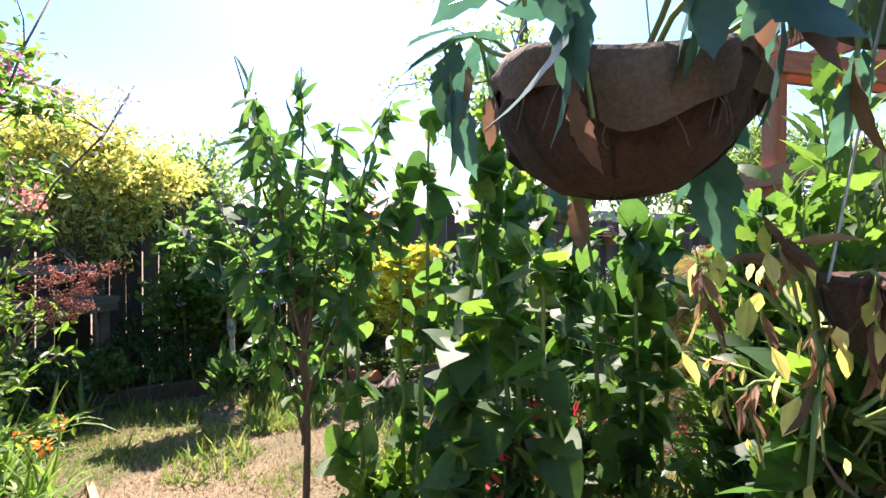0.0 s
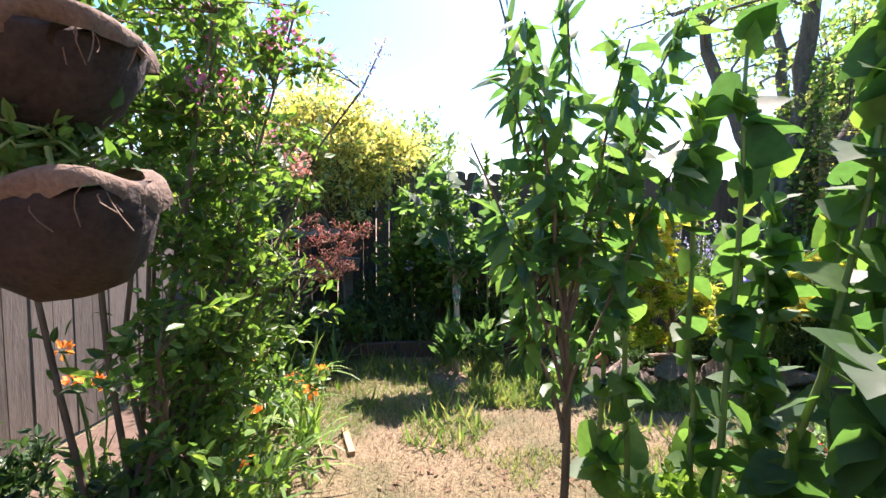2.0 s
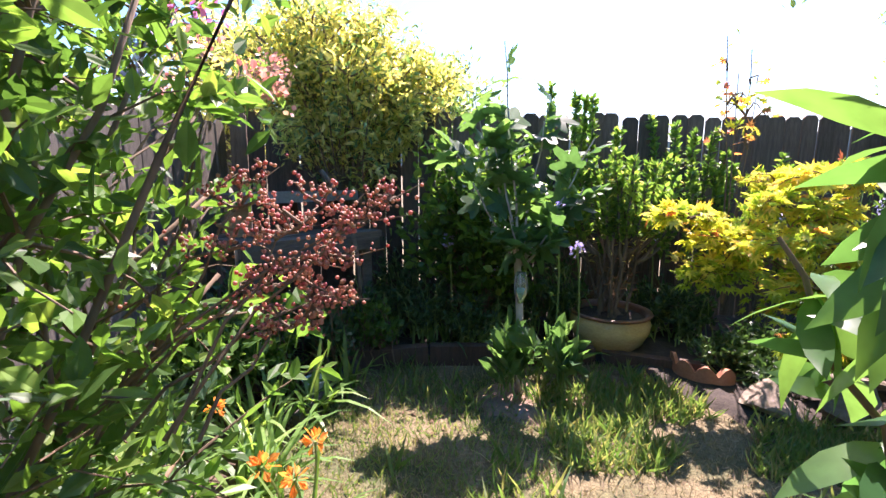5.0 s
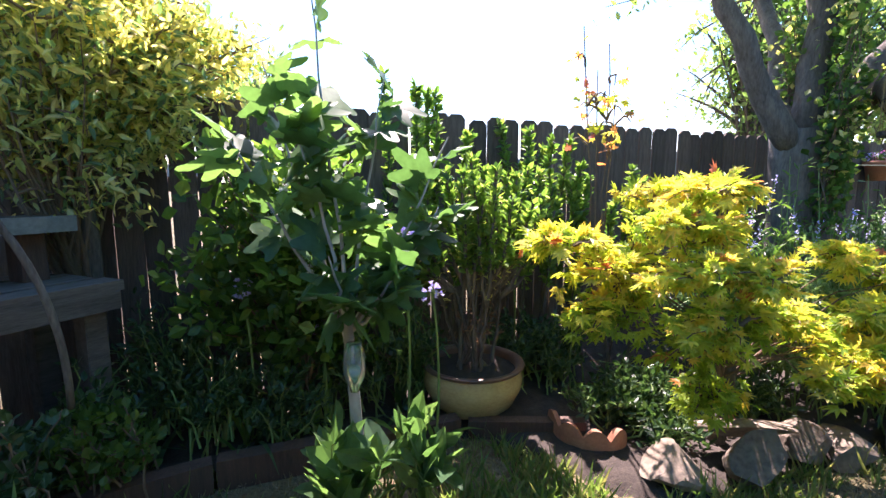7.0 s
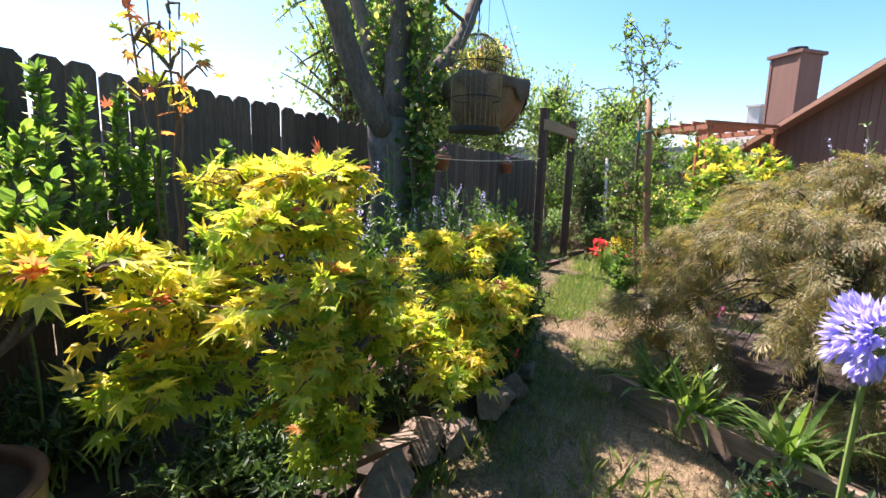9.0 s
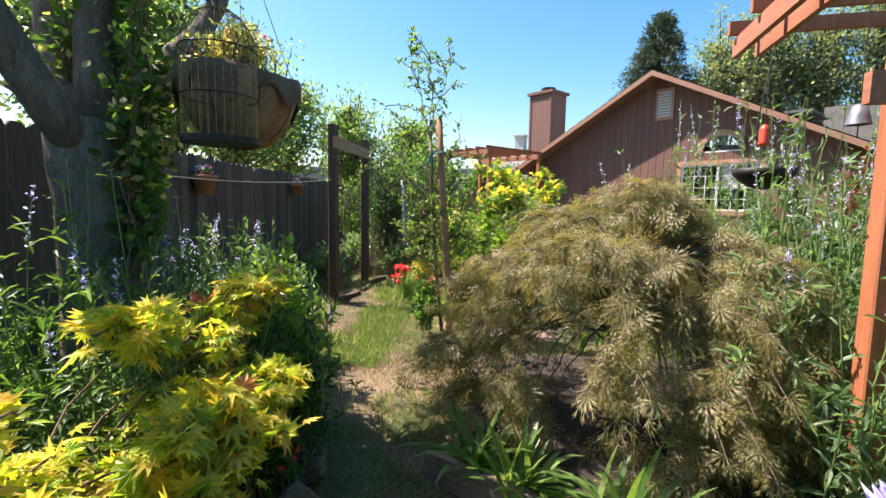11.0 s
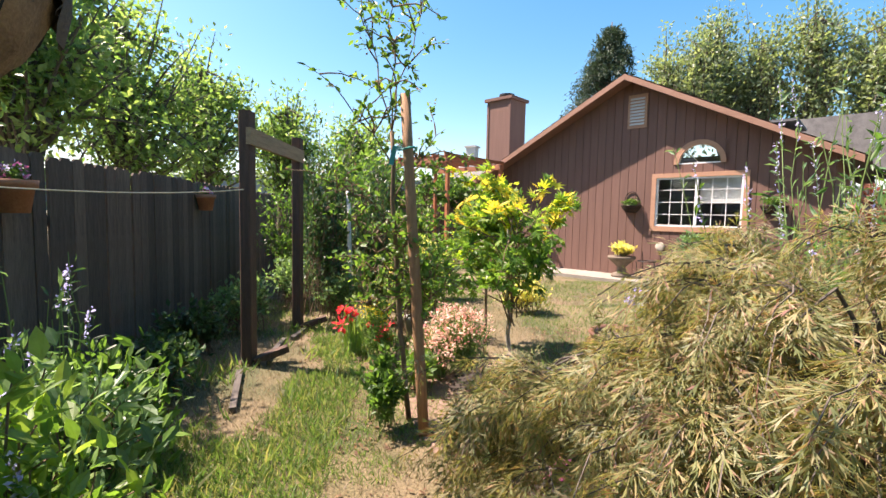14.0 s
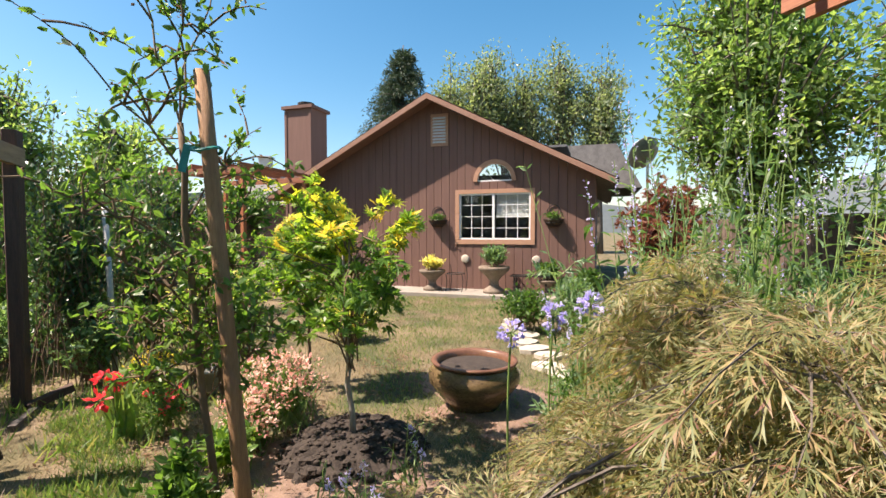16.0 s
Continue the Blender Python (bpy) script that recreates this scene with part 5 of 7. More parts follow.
for i, (x, y, n, h) in enumerate(((0.72, 1.85, 3, 1.95), (1.0, 1.62, 3, 2.0), (1.25, 2.0, 4, 1.9), (0.75, 1.3, 3, 1.35), (1.5, 1.5, 4, 1.9), (0.62, 2.3, 2, 1.7), (1.1, 2.45, 3, 1.6), (1.55, 1.05, 3, 1.5), (1.9, 1.2, 3, 1.6), (1.85, 1.75, 4, 1.7), (2.15, 1.5, 4, 1.5), (1.7, 2.2, 4, 1.55), (1.35, 0.75, 3, 1.2))):
    stalks((x, y, 0), n, 0.14, h, 140 + i)
for i, (x, y) in enumerate(((0.5, 1.62), (0.85, 1.02), (1.15, 0.95), (1.35, 1.25), (0.95, 2.0), (0.62, 1.98), (1.7, 0.8))):
    low_shrub("mallow", (x, y, 0), 0.5, 0.3, 28, 10, 0.085, "lime", "fig", "low clump of lobed mallow leaves", 160 + i, fuzz=0.0, group="low mallow clumps")
for i, (x, y, z) in enumerate(((1.25, 0.85, 0.75), (1.5, 0.7, 0.6), (0.95, 1.5, 0.8), (1.3, 1.7, 1.0))):
    low_shrub("red_flower_plant", (x, y, 0), z, 0.2, 22, 14, 0.06, "dark", "oval", "dark-leaved plant with loose red flowers", 170 + i, [("blossom", "red", dict(per=6, size=0.05, kind="petal", frac=0.85, fuzz=0.02, pick=lambda q, j: j % 5 == 0))])

# what hangs out of the baskets
def trailing(at, n, drop, r, size, mat, kind, label, seed, name="trailing_plant", extra=None, per=10):
    rg = rng_of(seed)
    ls = []
    for _ in range(n):
        a = rg.random() * 6.283
        e = np.array([r * math.cos(a) * (0.8 + 0.5 * rg.random()), r * math.sin(a) * (0.8 + 0.5 * rg.random()), -drop * rg.random() + 0.08])
        ls.append(curve((0.3 * r * math.cos(a), 0.3 * r * math.sin(a), 0.0), e, (0.1 * math.cos(a), 0.1 * math.sin(a), 0.14), 8, 0.006, rg))
    return plant(name, at, label, "plant", seed, ls, [(mat, dict(per=per, size=size, kind=kind, frac=0.35, fuzz=0.008, out=0.5, up=-0.3, along=0.6))] + ([extra] if extra else []), "stem", (0.006, 0.003))


trailing((0.645, 0.67, 1.69), 14, 0.25, 0.3, 0.16, "blue_hang", "toothed", "blue-green toothed leaves trailing over the basket", 180, per=5, extra=("dead", dict(per=1, size=0.12, kind="toothed", frac=0.8, out=0.15, up=-1.2)))
trailing((1.12, 0.42, 2.0), 16, 0.6, 0.26, 0.13, "blue_hang", "toothed", "long leaves and yellowed ends trailing from the upper basket", 181, per=6, extra=("lime", dict(per=4, size=0.1, kind="oval", frac=0.5, out=0.4, up=-0.5)))
trailing((1.0, 0.5, 1.25), 14, 0.6, 0.15, 0.075, "dead", "lance", "dry brown and yellowed leaves hanging among the stalks", 182, per=9, extra=("gold", dict(per=5, size=0.06, kind="oval", frac=0.4, out=0.4, up=-0.7)))
trailing((1.28, 0.62, 1.0), 12, 0.7, 0.16, 0.08, "dead", "lance", "withered brown stalks with drooping leaves", 183, per=9, extra=("gold", dict(per=3, size=0.05, kind="oval", frac=0.4, out=0.4, up=-0.5)))
for i, z in enumerate((1.38, 1.65, 1.88)):
    low_shrub("basket_plant", (-0.88 - 0.03 * i, 1.22, z - 0.02), 0.16, 0.16, 30, 9, 0.035, "green", "oval", "small sprouting plant in the burlap pocket", 185 + i, group="pocket basket plants")
low_shrub("basket_plant", (3.64, 4.57, 2.02), 0.36, 0.36, 60, 26, 0.03, "gold", "oval", "wiry small-leaved plant with red flowers in the basket", 189, [("blossom", "red", dict(per=5, size=0.03, kind="petal", frac=0.9, fuzz=0.02, pick=lambda q, j: j % 9 == 0))], stem="twig")

# ---- the back bed ----
rng = rng_of(200)
ls = limbs(rng, (-0.2, 0.0, 2.25), (0.95, 0.75, 0.85), 120, forks=(0.6, 1.5), bow=0.05, shell=0.4, low=-0.55)
ls += limbs(rng, (0.62, 0.2, 2.0), (0.42, 0.35, 0.45), 40, forks=(1.0, 1.6), bow=0.05, shell=0.3, low=-0.5)
plant("variegated_shrub", (-1.35, 5.35, 0), "tall golden variegated shrub spilling over the fence", "shrub", 200, ls + subs(rng, ls, 3, 0.28, 0.4, 0.1), [("gold", dict(per=34, size=0.066, kind="variegated", frac=0.35, fuzz=0.05, up=0.1)), ("salvia", dict(per=12, size=0.06, kind="variegated", frac=0.3, fuzz=0.05, up=0.1))], "twig", (0.008, 0.002), (curve((0, 0, 0), (0.05, 0, 1.5), (0.05, 0, 0), 8), np.linspace(0.05, 0.03, 8)), "bark")
rng = rng_of(205)
ls = limbs(rng, (0, 0, 1.0), (0.72, 0.42, 0.8), 120, forks=(0.1, 0.5), shell=0.4)
plant("white_flower_shrub", (-0.3, 5.12, 0), "dense green shrub with white and lavender flowers", "shrub", 205, ls, [("green", dict(per=26, size=0.075, kind="round", frac=0.3, fuzz=0.045)), ("lime", dict(per=12, size=0.07, kind="round", frac=0.55, fuzz=0.045))], "twig", (0.007, 0.002),
      flowers=[("blossom", "white", dict(per=9, size=0.045, kind="petal", frac=0.9, fuzz=0.025, pick=lambda q, j: j % 11 == 0))])
mound("bare_patch", lambda x, y: 0.38 - math.hypot(x + 0.02, (y - 4.22) * 1.3) + 0.12 * noise.noise(Vector((x * 4, y * 4, 3))), (-0.7, 0.7, 3.7, 4.75), "bare reddish earth round the fig sapling", M["earth"], 0.02)
# grafted fig sapling with a plastic bottle over its stub
rng = rng_of(210)
tr = curve((0, 0, 0), (-0.04, 0, 0.88), (0.01, 0, 0), 7)
br = [curve((-0.03, 0, 0.8), (x, y, z), (0, 0, b), 8, 0.006, rng) for x, y, z, b in ((-0.2, 0.1, 1.6, 0.05), (0.36, 0.15, 1.25, -0.05), (0.45, 0.3, 1.55, -0.05), (-0.12, 0.25, 2.1, 0.0), (0.15, 0.2, 1.75, 0.0), (-0.42, 0.2, 1.5, 0.0), (-0.3, 0.25, 1.8, 0.0), (0.2, 0.0, 1.05, 0.0), (-0.1, -0.1, 1.1, 0.0))]
plant("fig_sapling", (-0.08, 4.3, 0), "young fig tree on a pale stem with lobed leaves", "tree", 210, br, [("fig", dict(per=12, size=0.17, kind="fig", frac=0.3, fuzz=0.0, out=0.8, up=0.1, along=0.3, flat=0.9))], "pale_bark", (0.009, 0.003), (tr, np.linspace(0.024, 0.02, 7)), "pale_bark")
bt = thing("plastic_bottle", (-0.1, 4.235, 0.6), "cut clear plastic bottle with blue water hung on the stem", "bottle")
Geo().lathe([(0.0, 0.18), (0.026, 0.18), (0.038, 0.15), (0.041, 0.09), (0.038, 0.055), (0.02, 0.02), (0.016, 0.0), (0.0, 0.0)], 18).ob("body", M["plastic"], bt, "", True)
Geo().lathe([(0.0, 0.075), (0.037, 0.075), (0.035, 0.055), (0.018, 0.018), (0.0, 0.015)], 18).ob("water", M["teal"], bt, "blue-green water", True)
low_shrub("root_sucker", (-0.14, 4.2, 0), 0.5, 0.2, 12, 7, 0.15, "fig", "oval", "grey-green sucker shoots at the sapling's foot", 212, fuzz=0.0, up=0.6)
low_shrub("root_sucker", (0.18, 4.25, 0), 0.46, 0.15, 8, 6, 0.14, "fig", "oval", "grey-green sucker shoots at the sapling's foot", 213, fuzz=0.0, up=0.6)


def agapanthus(at, h, r, label, seed, petal="blue", clump=14, n=90, bend=(0.0, 0.0), shape="slim_petal", open_=0.14):
    rg = rng_of(seed)
    top = thing("agapanthus", at, label, "flower", "agapanthus")
    if clump:
        gg = Geo()
        blades(gg, rg, clump, 0.5, 0.032, 0.04)
        gg.ob("leaves", L["strap"], top)
    tip = np.array([*bend, h])
    Geo().tube(curve((0, 0, 0), tip, (0.03, 0.0, 0), 9), 0.006, 7).ob("flower_stalk", M["stem"], top)
    D = unit(rg.normal(size=(n, 3)) + np.array([0, 0, 0.25]))
    gg, gp = Geo(), Geo()
    for d in D:
        gg.tube([tip, tip + d * r * 0.55], 0.0016, 3, False)
    ends = tip + D * r * (0.42 + 0.2 * rg.random((n, 1)))
    droop = np.stack([rg.normal(size=n) * 0.15, rg.normal(size=n) * 0.15, -0.35 * rg.random(n)], 1)
    for k_ in range(6):
        a = k_ * 2 * math.pi / 6
        e1 = unit(np.cross(D, np.array([0.3, 0.2, 0.93])))
        e2 = np.cross(D, e1)
        side = math.cos(a) * e1 + math.sin(a) * e2
        leaves(gp, ends, D + side * (open_ + 0.12 * rg.random((n, 1))) + droop, side - D * 0.3, r * (0.3 + 0.14 * rg.random(n)), shape)
    gg.ob("umbel_stem", M["stem"], top)
    gp.ob("petals", L[petal], top)
    return top


agapanthus((1.43, 2.79, 0), 1.05, 0.1, "lavender-blue agapanthus umbel on a tall stalk", 220, n=84, shape="variegated", open_=0.42)
for i, (x, y, h, r) in enumerate(((0.17, 4.66, 1.1, 0.085), (0.3, 4.62, 0.85, 0.06), (-0.55, 5.0, 0.85, 0.06), (-0.2, 5.0, 0.62, 0.05), (1.05, 5.35, 0.85, 0.07))):
    agapanthus((x, y, 0), h, r, "pale agapanthus flower in the shade of the bed", 221 + i, "violet", 12, 26)
# clumps near the fence: its shade is put in through the dark leaf colour
for i, (x, y) in enumerate(((-0.5, 5.0), (-1.0, 4.95), (-0.75, 5.25), (0.25, 5.1), (-1.5, 4.7), (-1.45, 4.3), (-1.25, 4.85))):
    strap_clump("strap_plant", (x, y, 0), 13, 0.48, 0.03, "strap-leaved clump, coloured dark for the shade of the bed", 230 + i, "dark", group="strap-leaved clumps")
for i, (x, y, ln) in enumerate(((-1.25, 3.98, 0.6), (-1.42, 3.75, 0.65), (-1.15, 4.3, 0.5), (-1.5, 4.1, 0.6), (-1.3, 3.5, 0.55), (-1.62, 3.45, 0.6))):
    strap_clump("strap_plant", (x, y, 0), 26, ln, 0.026, "bright arching strap leaves at the bed's edge", 290 + i, group="strap-leaved clumps")
for i, (x, y, h) in enumerate(((-1.2, 4.95, 0.6), (-0.7, 5.05, 0.7), (-0.35, 4.98, 0.55), (0.35, 5.2, 0.8), (-1.7, 4.6, 0.6), (1.3, 5.2, 0.55), (1.6, 4.75, 0.35), (-0.95, 5.2, 0.85), (0.0, 5.15, 0.7), (-1.35, 4.65, 0.45), (1.1, 5.35, 0.6), (1.35, 4.7, 0.3), (1.75, 4.6, 0.28), (2.1, 4.5, 0.3), (1.5, 4.45, 0.2))):
    low_shrub("ground_cover", (x, y, 0), h, 0.34, 40, 20, 0.045, "dark", "oval", "dark leafy ground cover in the bed", 240 + i, group="shaded ground cover")

# succulent with bottle-brush stems in the bowl planter
rng = rng_of(250)
ls = []
for i in range(15):
    a = rng.random() * 6.283
    x = -0.3 + 0.75 * (i + 0.5 * rng.random()) / 15
    knee = np.array([0.5 * x, 0.12 * math.sin(a), 0.36 + 0.16 * rng.random()])
    ls.append(curve((0.09 * math.cos(a), 0.08 * math.sin(a), 0.0), knee, (0.05 * x, 0, -0.05), 7, 0.006, rng))
    for k in range(3):
        e = np.array([1.25 * x + 0.13 * rng.normal(), 0.2 * math.sin(a) + 0.08 * rng.normal(), 0.92 + 0.3 * rng.random()])
        e[2] -= 0.38 * max(0.0, abs(e[0] - 0.1) - 0.15)
        ls.append(curve(knee, e, (0.1 * x, 0, -0.06), 9, 0.006, rng))
arms_only = lambda q, j: j % 4 > 0
sp = plant("potted_succulent", (0.665, 5.05, 0.28), "spiky many-stemmed succulent in the cream bowl", "plant", 250, ls, [("spike", dict(per=150, size=0.052, kind="oval", frac=0.34, fuzz=0.0, out=0.8, up=0.3, along=0.6, pick=arms_only)), ("gold", dict(per=12, size=0.045, kind="lance", frac=0.05, fuzz=0.0, out=0.8, pick=arms_only)), ("dead", dict(per=8, size=0.05, kind="lance", frac=0.5, fuzz=0.0, out=0.8, up=-0.3, pick=lambda q, j: j % 4 == 0))], "bark", (0.014, 0.008))
rng = rng_of(252)
for i, (x, y, n, h) in enumerate(((0.5, 5.45, 7, 1.95), (1.35, 5.5, 8, 1.85), (1.75, 5.4, 6, 1.55))):
    plant("spiky_euphorbia", (x, y, 0), "upright green bottle-brush stems beside the fence", "plant", 252 + i, upright(rng, n, 0.22, h, lean=0.04), [("spike", dict(per=330, size=0.056, kind="oval", frac=0.4, fuzz=0.0, out=0.8, up=0.2, along=0.5))], "bark", (0.011, 0.007), group="upright euphorbias")

# golden full-moon maple: tiers of flat sprays, greener low down, orange at the ends
rng = rng_of(260)
tr = curve((0, 0, 0), (0.03, 0, 0.62), (0.05, 0, 0), 7)
TIERS = ((-0.85, 0.05, 1.08, 0.26, 0.2, 0.05), (-0.65, 0.0, 0.95, 0.3, 0.22, 0.08), (-0.65, -0.02, 0.76, 0.28, 0.2, 0.08), (-0.25, 0.2, 1.28, 0.32, 0.25, 0.07), (0.05, 0.2, 1.3, 0.25, 0.25, 0.07), (-0.2, 0.0, 1.08, 0.36, 0.28, 0.1),
         (-0.25, -0.15, 0.62, 0.32, 0.2, 0.18), (-0.2, -0.15, 0.4, 0.25, 0.15, 0.14), (0.15, -0.15, 0.72, 0.28, 0.2, 0.08), (0.45, -0.2, 0.6, 0.3, 0.2, 0.08), (0.75, -0.22, 0.68, 0.28, 0.18, 0.09), (0.9, -0.15, 0.88, 0.28, 0.2, 0.1),
         (1.13, -0.2, 0.98, 0.22, 0.16, 0.06), (0.6, -0.1, 0.98, 0.2, 0.15, 0.06), (1.05, -0.3, 0.6, 0.2, 0.12, 0.08), (-0.45, 0.15, 0.9, 0.4, 0.3, 0.3), (-0.4, -0.25, 0.96, 0.3, 0.15, 0.07), (-0.3, -0.3, 0.76, 0.3, 0.15, 0.09), (-0.45, -0.15, 1.16, 0.28, 0.15, 0.06), (-0.1, -0.28, 0.93, 0.25, 0.14, 0.06), (-0.15, -0.05, 1.3, 0.28, 0.18, 0.06), (0.35, -0.42, 0.56, 0.3, 0.15, 0.07), (0.65, -0.42, 0.62, 0.28, 0.15, 0.07), (0.15, -0.42, 0.5, 0.22, 0.14, 0.06), (0.5, -0.35, 0.75, 0.25, 0.15, 0.07), (0.85, -0.4, 0.72, 0.22, 0.14, 0.07))
boughs, sprays = [], []
for cx_, cy_, cz_, rx_, ry_, rz_ in TIERS:
    c = np.array([cx_, cy_, cz_])
    boughs.append(curve((0.02, 0, 0.25 + 0.3 * rng.random()), c - (0, 0, 0.04), (0, 0, 0.1), 8, 0.012, rng))
    for _ in range(18):
        d = unit(rng.normal(size=3)) * np.array([rx_, ry_, rz_]) * (0.5 + 0.6 * rng.random())
        sprays.append(curve(c + d * 0.15, c + d, (0, 0, 0.03), 6, 0.008, rng))
nb_ = len(boughs)
plant("golden_maple", (1.7, 4.32, 0), "low golden full-moon maple with orange-tipped leaves", "tree", 260, boughs + sprays, [
    ("maple", dict(per=10, size=0.058, kind="maple", frac=0.3, fuzz=0.018, up=-0.05, flat=1.5, pick=lambda q, j: j >= nb_ and (q[-1][2] > 0.75 or q[-1][0] > 0.1 or q[-1][1] < -0.25))),
    ("maple_low", dict(per=8, size=0.058, kind="maple", frac=0.2, fuzz=0.025, up=-0.2, flat=1.2, pick=lambda q, j: j >= nb_ and ((q[-1][2] < 0.8 and q[-1][0] < 0.15 and q[-1][1] > -0.28) or j % 7 == 0))),
    ("maple_red", dict(per=3, size=0.054, kind="maple", frac=0.6, fuzz=0.015, flat=1.5, pick=lambda q, j: j >= nb_ and (j % 11 == 0 or (q[-1][0] > 0.95 and j % 3 == 0) or (q[-1][0] < -0.95 and j % 2 == 0))))], "twig", (0.006, 0.002), (tr, np.linspace(0.04, 0.025, 7)), "bark")
rng = rng_of(262)
ls = [curve((0, 0, 0.4), (x, y, z), (0, 0, 0.02), 9, 0.008, rng) for x, y, z in ((0.02, 0, 2.15), (-0.12, 0.05, 2.25), (0.08, 0, 1.85), (-0.05, 0, 2.0))]
plant("maple_shoot", (1.45, 5.0, 0), "tall thin maple shoot with red and yellow leaves", "tree", 262, ls + subs(rng, ls, 4, 0.16, 0.65, 0.3), [("maple", dict(per=2, size=0.055, kind="maple", frac=0.6, flat=1.2)), ("maple_red", dict(per=1, size=0.055, kind="maple", frac=0.6, flat=1.2))], "twig", (0.008, 0.003))
# grey-green salvias right of the golden maple, then along the fence
def salvia(at, n, h, spread, seed, heads=True, label="bushy salvia with slim leaves and blue flower spikes", mat="salvia", per=46, size=0.06, petal="violet"):
    rg = rng_of(seed)
    ls_ = upright(rg, n, spread, h, lean=0.13)
    short = [q[: 7] for q in ls_]
    fl = [("flower_spike", petal, dict(per=34, size=0.016, kind="petal", frac=0.84, fuzz=0.006, out=0.9, up=0.2, pick=lambda q, j, own=own: j == own)) for own in range(0, n, 3)] if heads else []
    return plant("salvia", at, label, "plant", seed, ls_ + subs(rg, short, 2, 0.2, 0.3, 0.6), [(mat, dict(per=per // 2, size=size, kind="lance", frac=0.12, fuzz=0.01, out=0.8, up=0.2, along=0.3))], "stem", (0.005, 0.002), flowers=fl, group="salvias")


for i, (x, y, n, h) in enumerate(((2.4, 4.72, 24, 1.25), (2.6, 4.35, 24, 1.15), (2.25, 4.95, 20, 1.45), (3.0, 4.55, 26, 1.2), (3.4, 4.75, 24, 1.15), (3.85, 4.85, 22, 1.05), (3.0, 4.2, 24, 1.05), (3.45, 4.3, 22, 0.9), (2.75, 4.8, 18, 1.6), (4.05, 4.95, 20, 1.35), (4.55, 5.1, 18, 1.3), (3.6, 4.6, 18, 1.3), (4.3, 5.2, 16, 0.8), (3.7, 4.55, 16, 0.6))):
    salvia((x, y, 0), n, h * 0.93, 0.26, 270 + i, i in (0, 2, 8, 5, 9, 10, 11), mat=("green", "salvia", "dark", "green")[i % 4], petal="blue")
low_shrub("red_flower_plant", (2.9, 4.1, 0), 0.5, 0.2, 22, 14, 0.05, "green", "oval", "small plant with red flowers in the fence bed", 285, [("blossom", "red", dict(per=7, size=0.03, kind="petal", frac=0.85, fuzz=0.02, pick=lambda q, j: j % 7 == 0))])

# ---- big tree with ivy ----
rng = rng_of(300)
big = thing("shade_tree", (3.2, 5.12, 0), "large grey-barked tree wrapped in ivy, forking above the fence", "tree")
Geo().tube(curve((0, 0, -0.05), (0.05, 0.05, 1.75), (0.02, 0, 0), 9, 0.01, rng), np.array([0.25, 0.2, 0.18, 0.17, 0.165, 0.165, 0.17, 0.175, 0.175]), 18).ob("trunk", M["bark"], big, smooth=True)
arms = [((0.0, 0.02, 1.6), (-0.75, 0.4, 3.6), 0.095), ((0.08, 0.05, 1.65), (0.25, 0.2, 4.6), 0.11), ((0.1, 0.05, 1.7), (1.5, -0.2, 3.6), 0.085), ((0.08, 0.1, 1.75), (0.6, 1.3, 4.2), 0.08)]
lines_ = []
for a, b, r in arms:
    p = curve(a, b, (0.1 * np.sign(b[0]), 0, -0.1), 10, 0.02, rng)
    lines_.append(p)
    Geo().tube(p, np.linspace(r, r * 0.5, 10), 12).ob("limb", M["bark"], big, smooth=True)
crown = []
for p in lines_:
    for _ in range(24):
        d = unit(np.append(rng.normal(size=2), rng.normal() * 0.45 + 0.3))
        s = p[5 + rng.integers(5)]
        crown.append(curve(s, s + d * np.array([1.5, 1.5, 0.9]) * (0.4 + 0.8 * rng.random()), (0, 0, 0.12), 7, 0.03, rng))
crown = [q for q in crown if q[-1][2] > 2.9][::2]
gg = Geo()
stems_of(gg, crown, 0.018, 0.003)
tagged(gg.ob("branchwork", M["bark"], big), kind="stuff")
gg = Geo()
dress(rng, gg, crown, 60, 0.085, "oval", 0.3, 0.09)
gg.ob("crown", L["far"], big)
ivy = thing("ivy", (3.2, 5.12, 0), "ivy and yellowing creeper climbing the tree trunk", "climber")
ivl = [curve((0.17 * math.cos(a), 0.17 * math.sin(a), 0.9 + 0.3 * rng.random()), (0.28 * math.cos(a + 0.3), 0.26 * math.sin(a + 0.3), 1.7 + 1.3 * rng.random()), (0, 0, 0), 8, 0.03, rng) for a in rng.uniform(-1.7, 0.9, 46)]
gg = Geo()
stems_of(gg, ivl, 0.006, 0.003)
gg.ob("vines", M["twig"], ivy)
gg = Geo()
dress(rng, gg, ivl, 60, 0.055, "round", 0.05, 0.05, 0.8, -0.1)
gg.ob("leaves", L["green"], ivy)
gg = Geo()
dress(rng, gg, ivl[:14], 36, 0.05, "round", 0.3, 0.06, 0.8, -0.1)
gg.ob("leaves", L["gold"], ivy)
# bird cage of black wire on a stand, by the trunk
cage = thing("bird_cage", (3.25, 4.47, 1.66), "dark brass wire bird cage with a domed top", "cage")
gg = Geo()
for a in np.linspace(0, 2 * math.pi, 31)[:-1]:
    c, s = math.cos(a), math.sin(a)
    gg.tube([(0.17 * c, 0.17 * s, 0)] + [(0.17 * c, 0.17 * s, 0.42)] + [(0.17 * math.cos(t) * c, 0.17 * math.cos(t) * s, 0.42 + 0.2 * math.sin(t)) for t in np.linspace(0.3, 1.5, 5)], 0.0018, 4, False)
gg.ob("bars", M["brass"], cage)
for z in (0, 0.2, 0.42):
    Geo().tube([(0.172 * math.cos(a), 0.172 * math.sin(a), z) for a in np.linspace(0, 6.29, 33)], 0.004, 5).ob("hoop", M["iron"], cage)
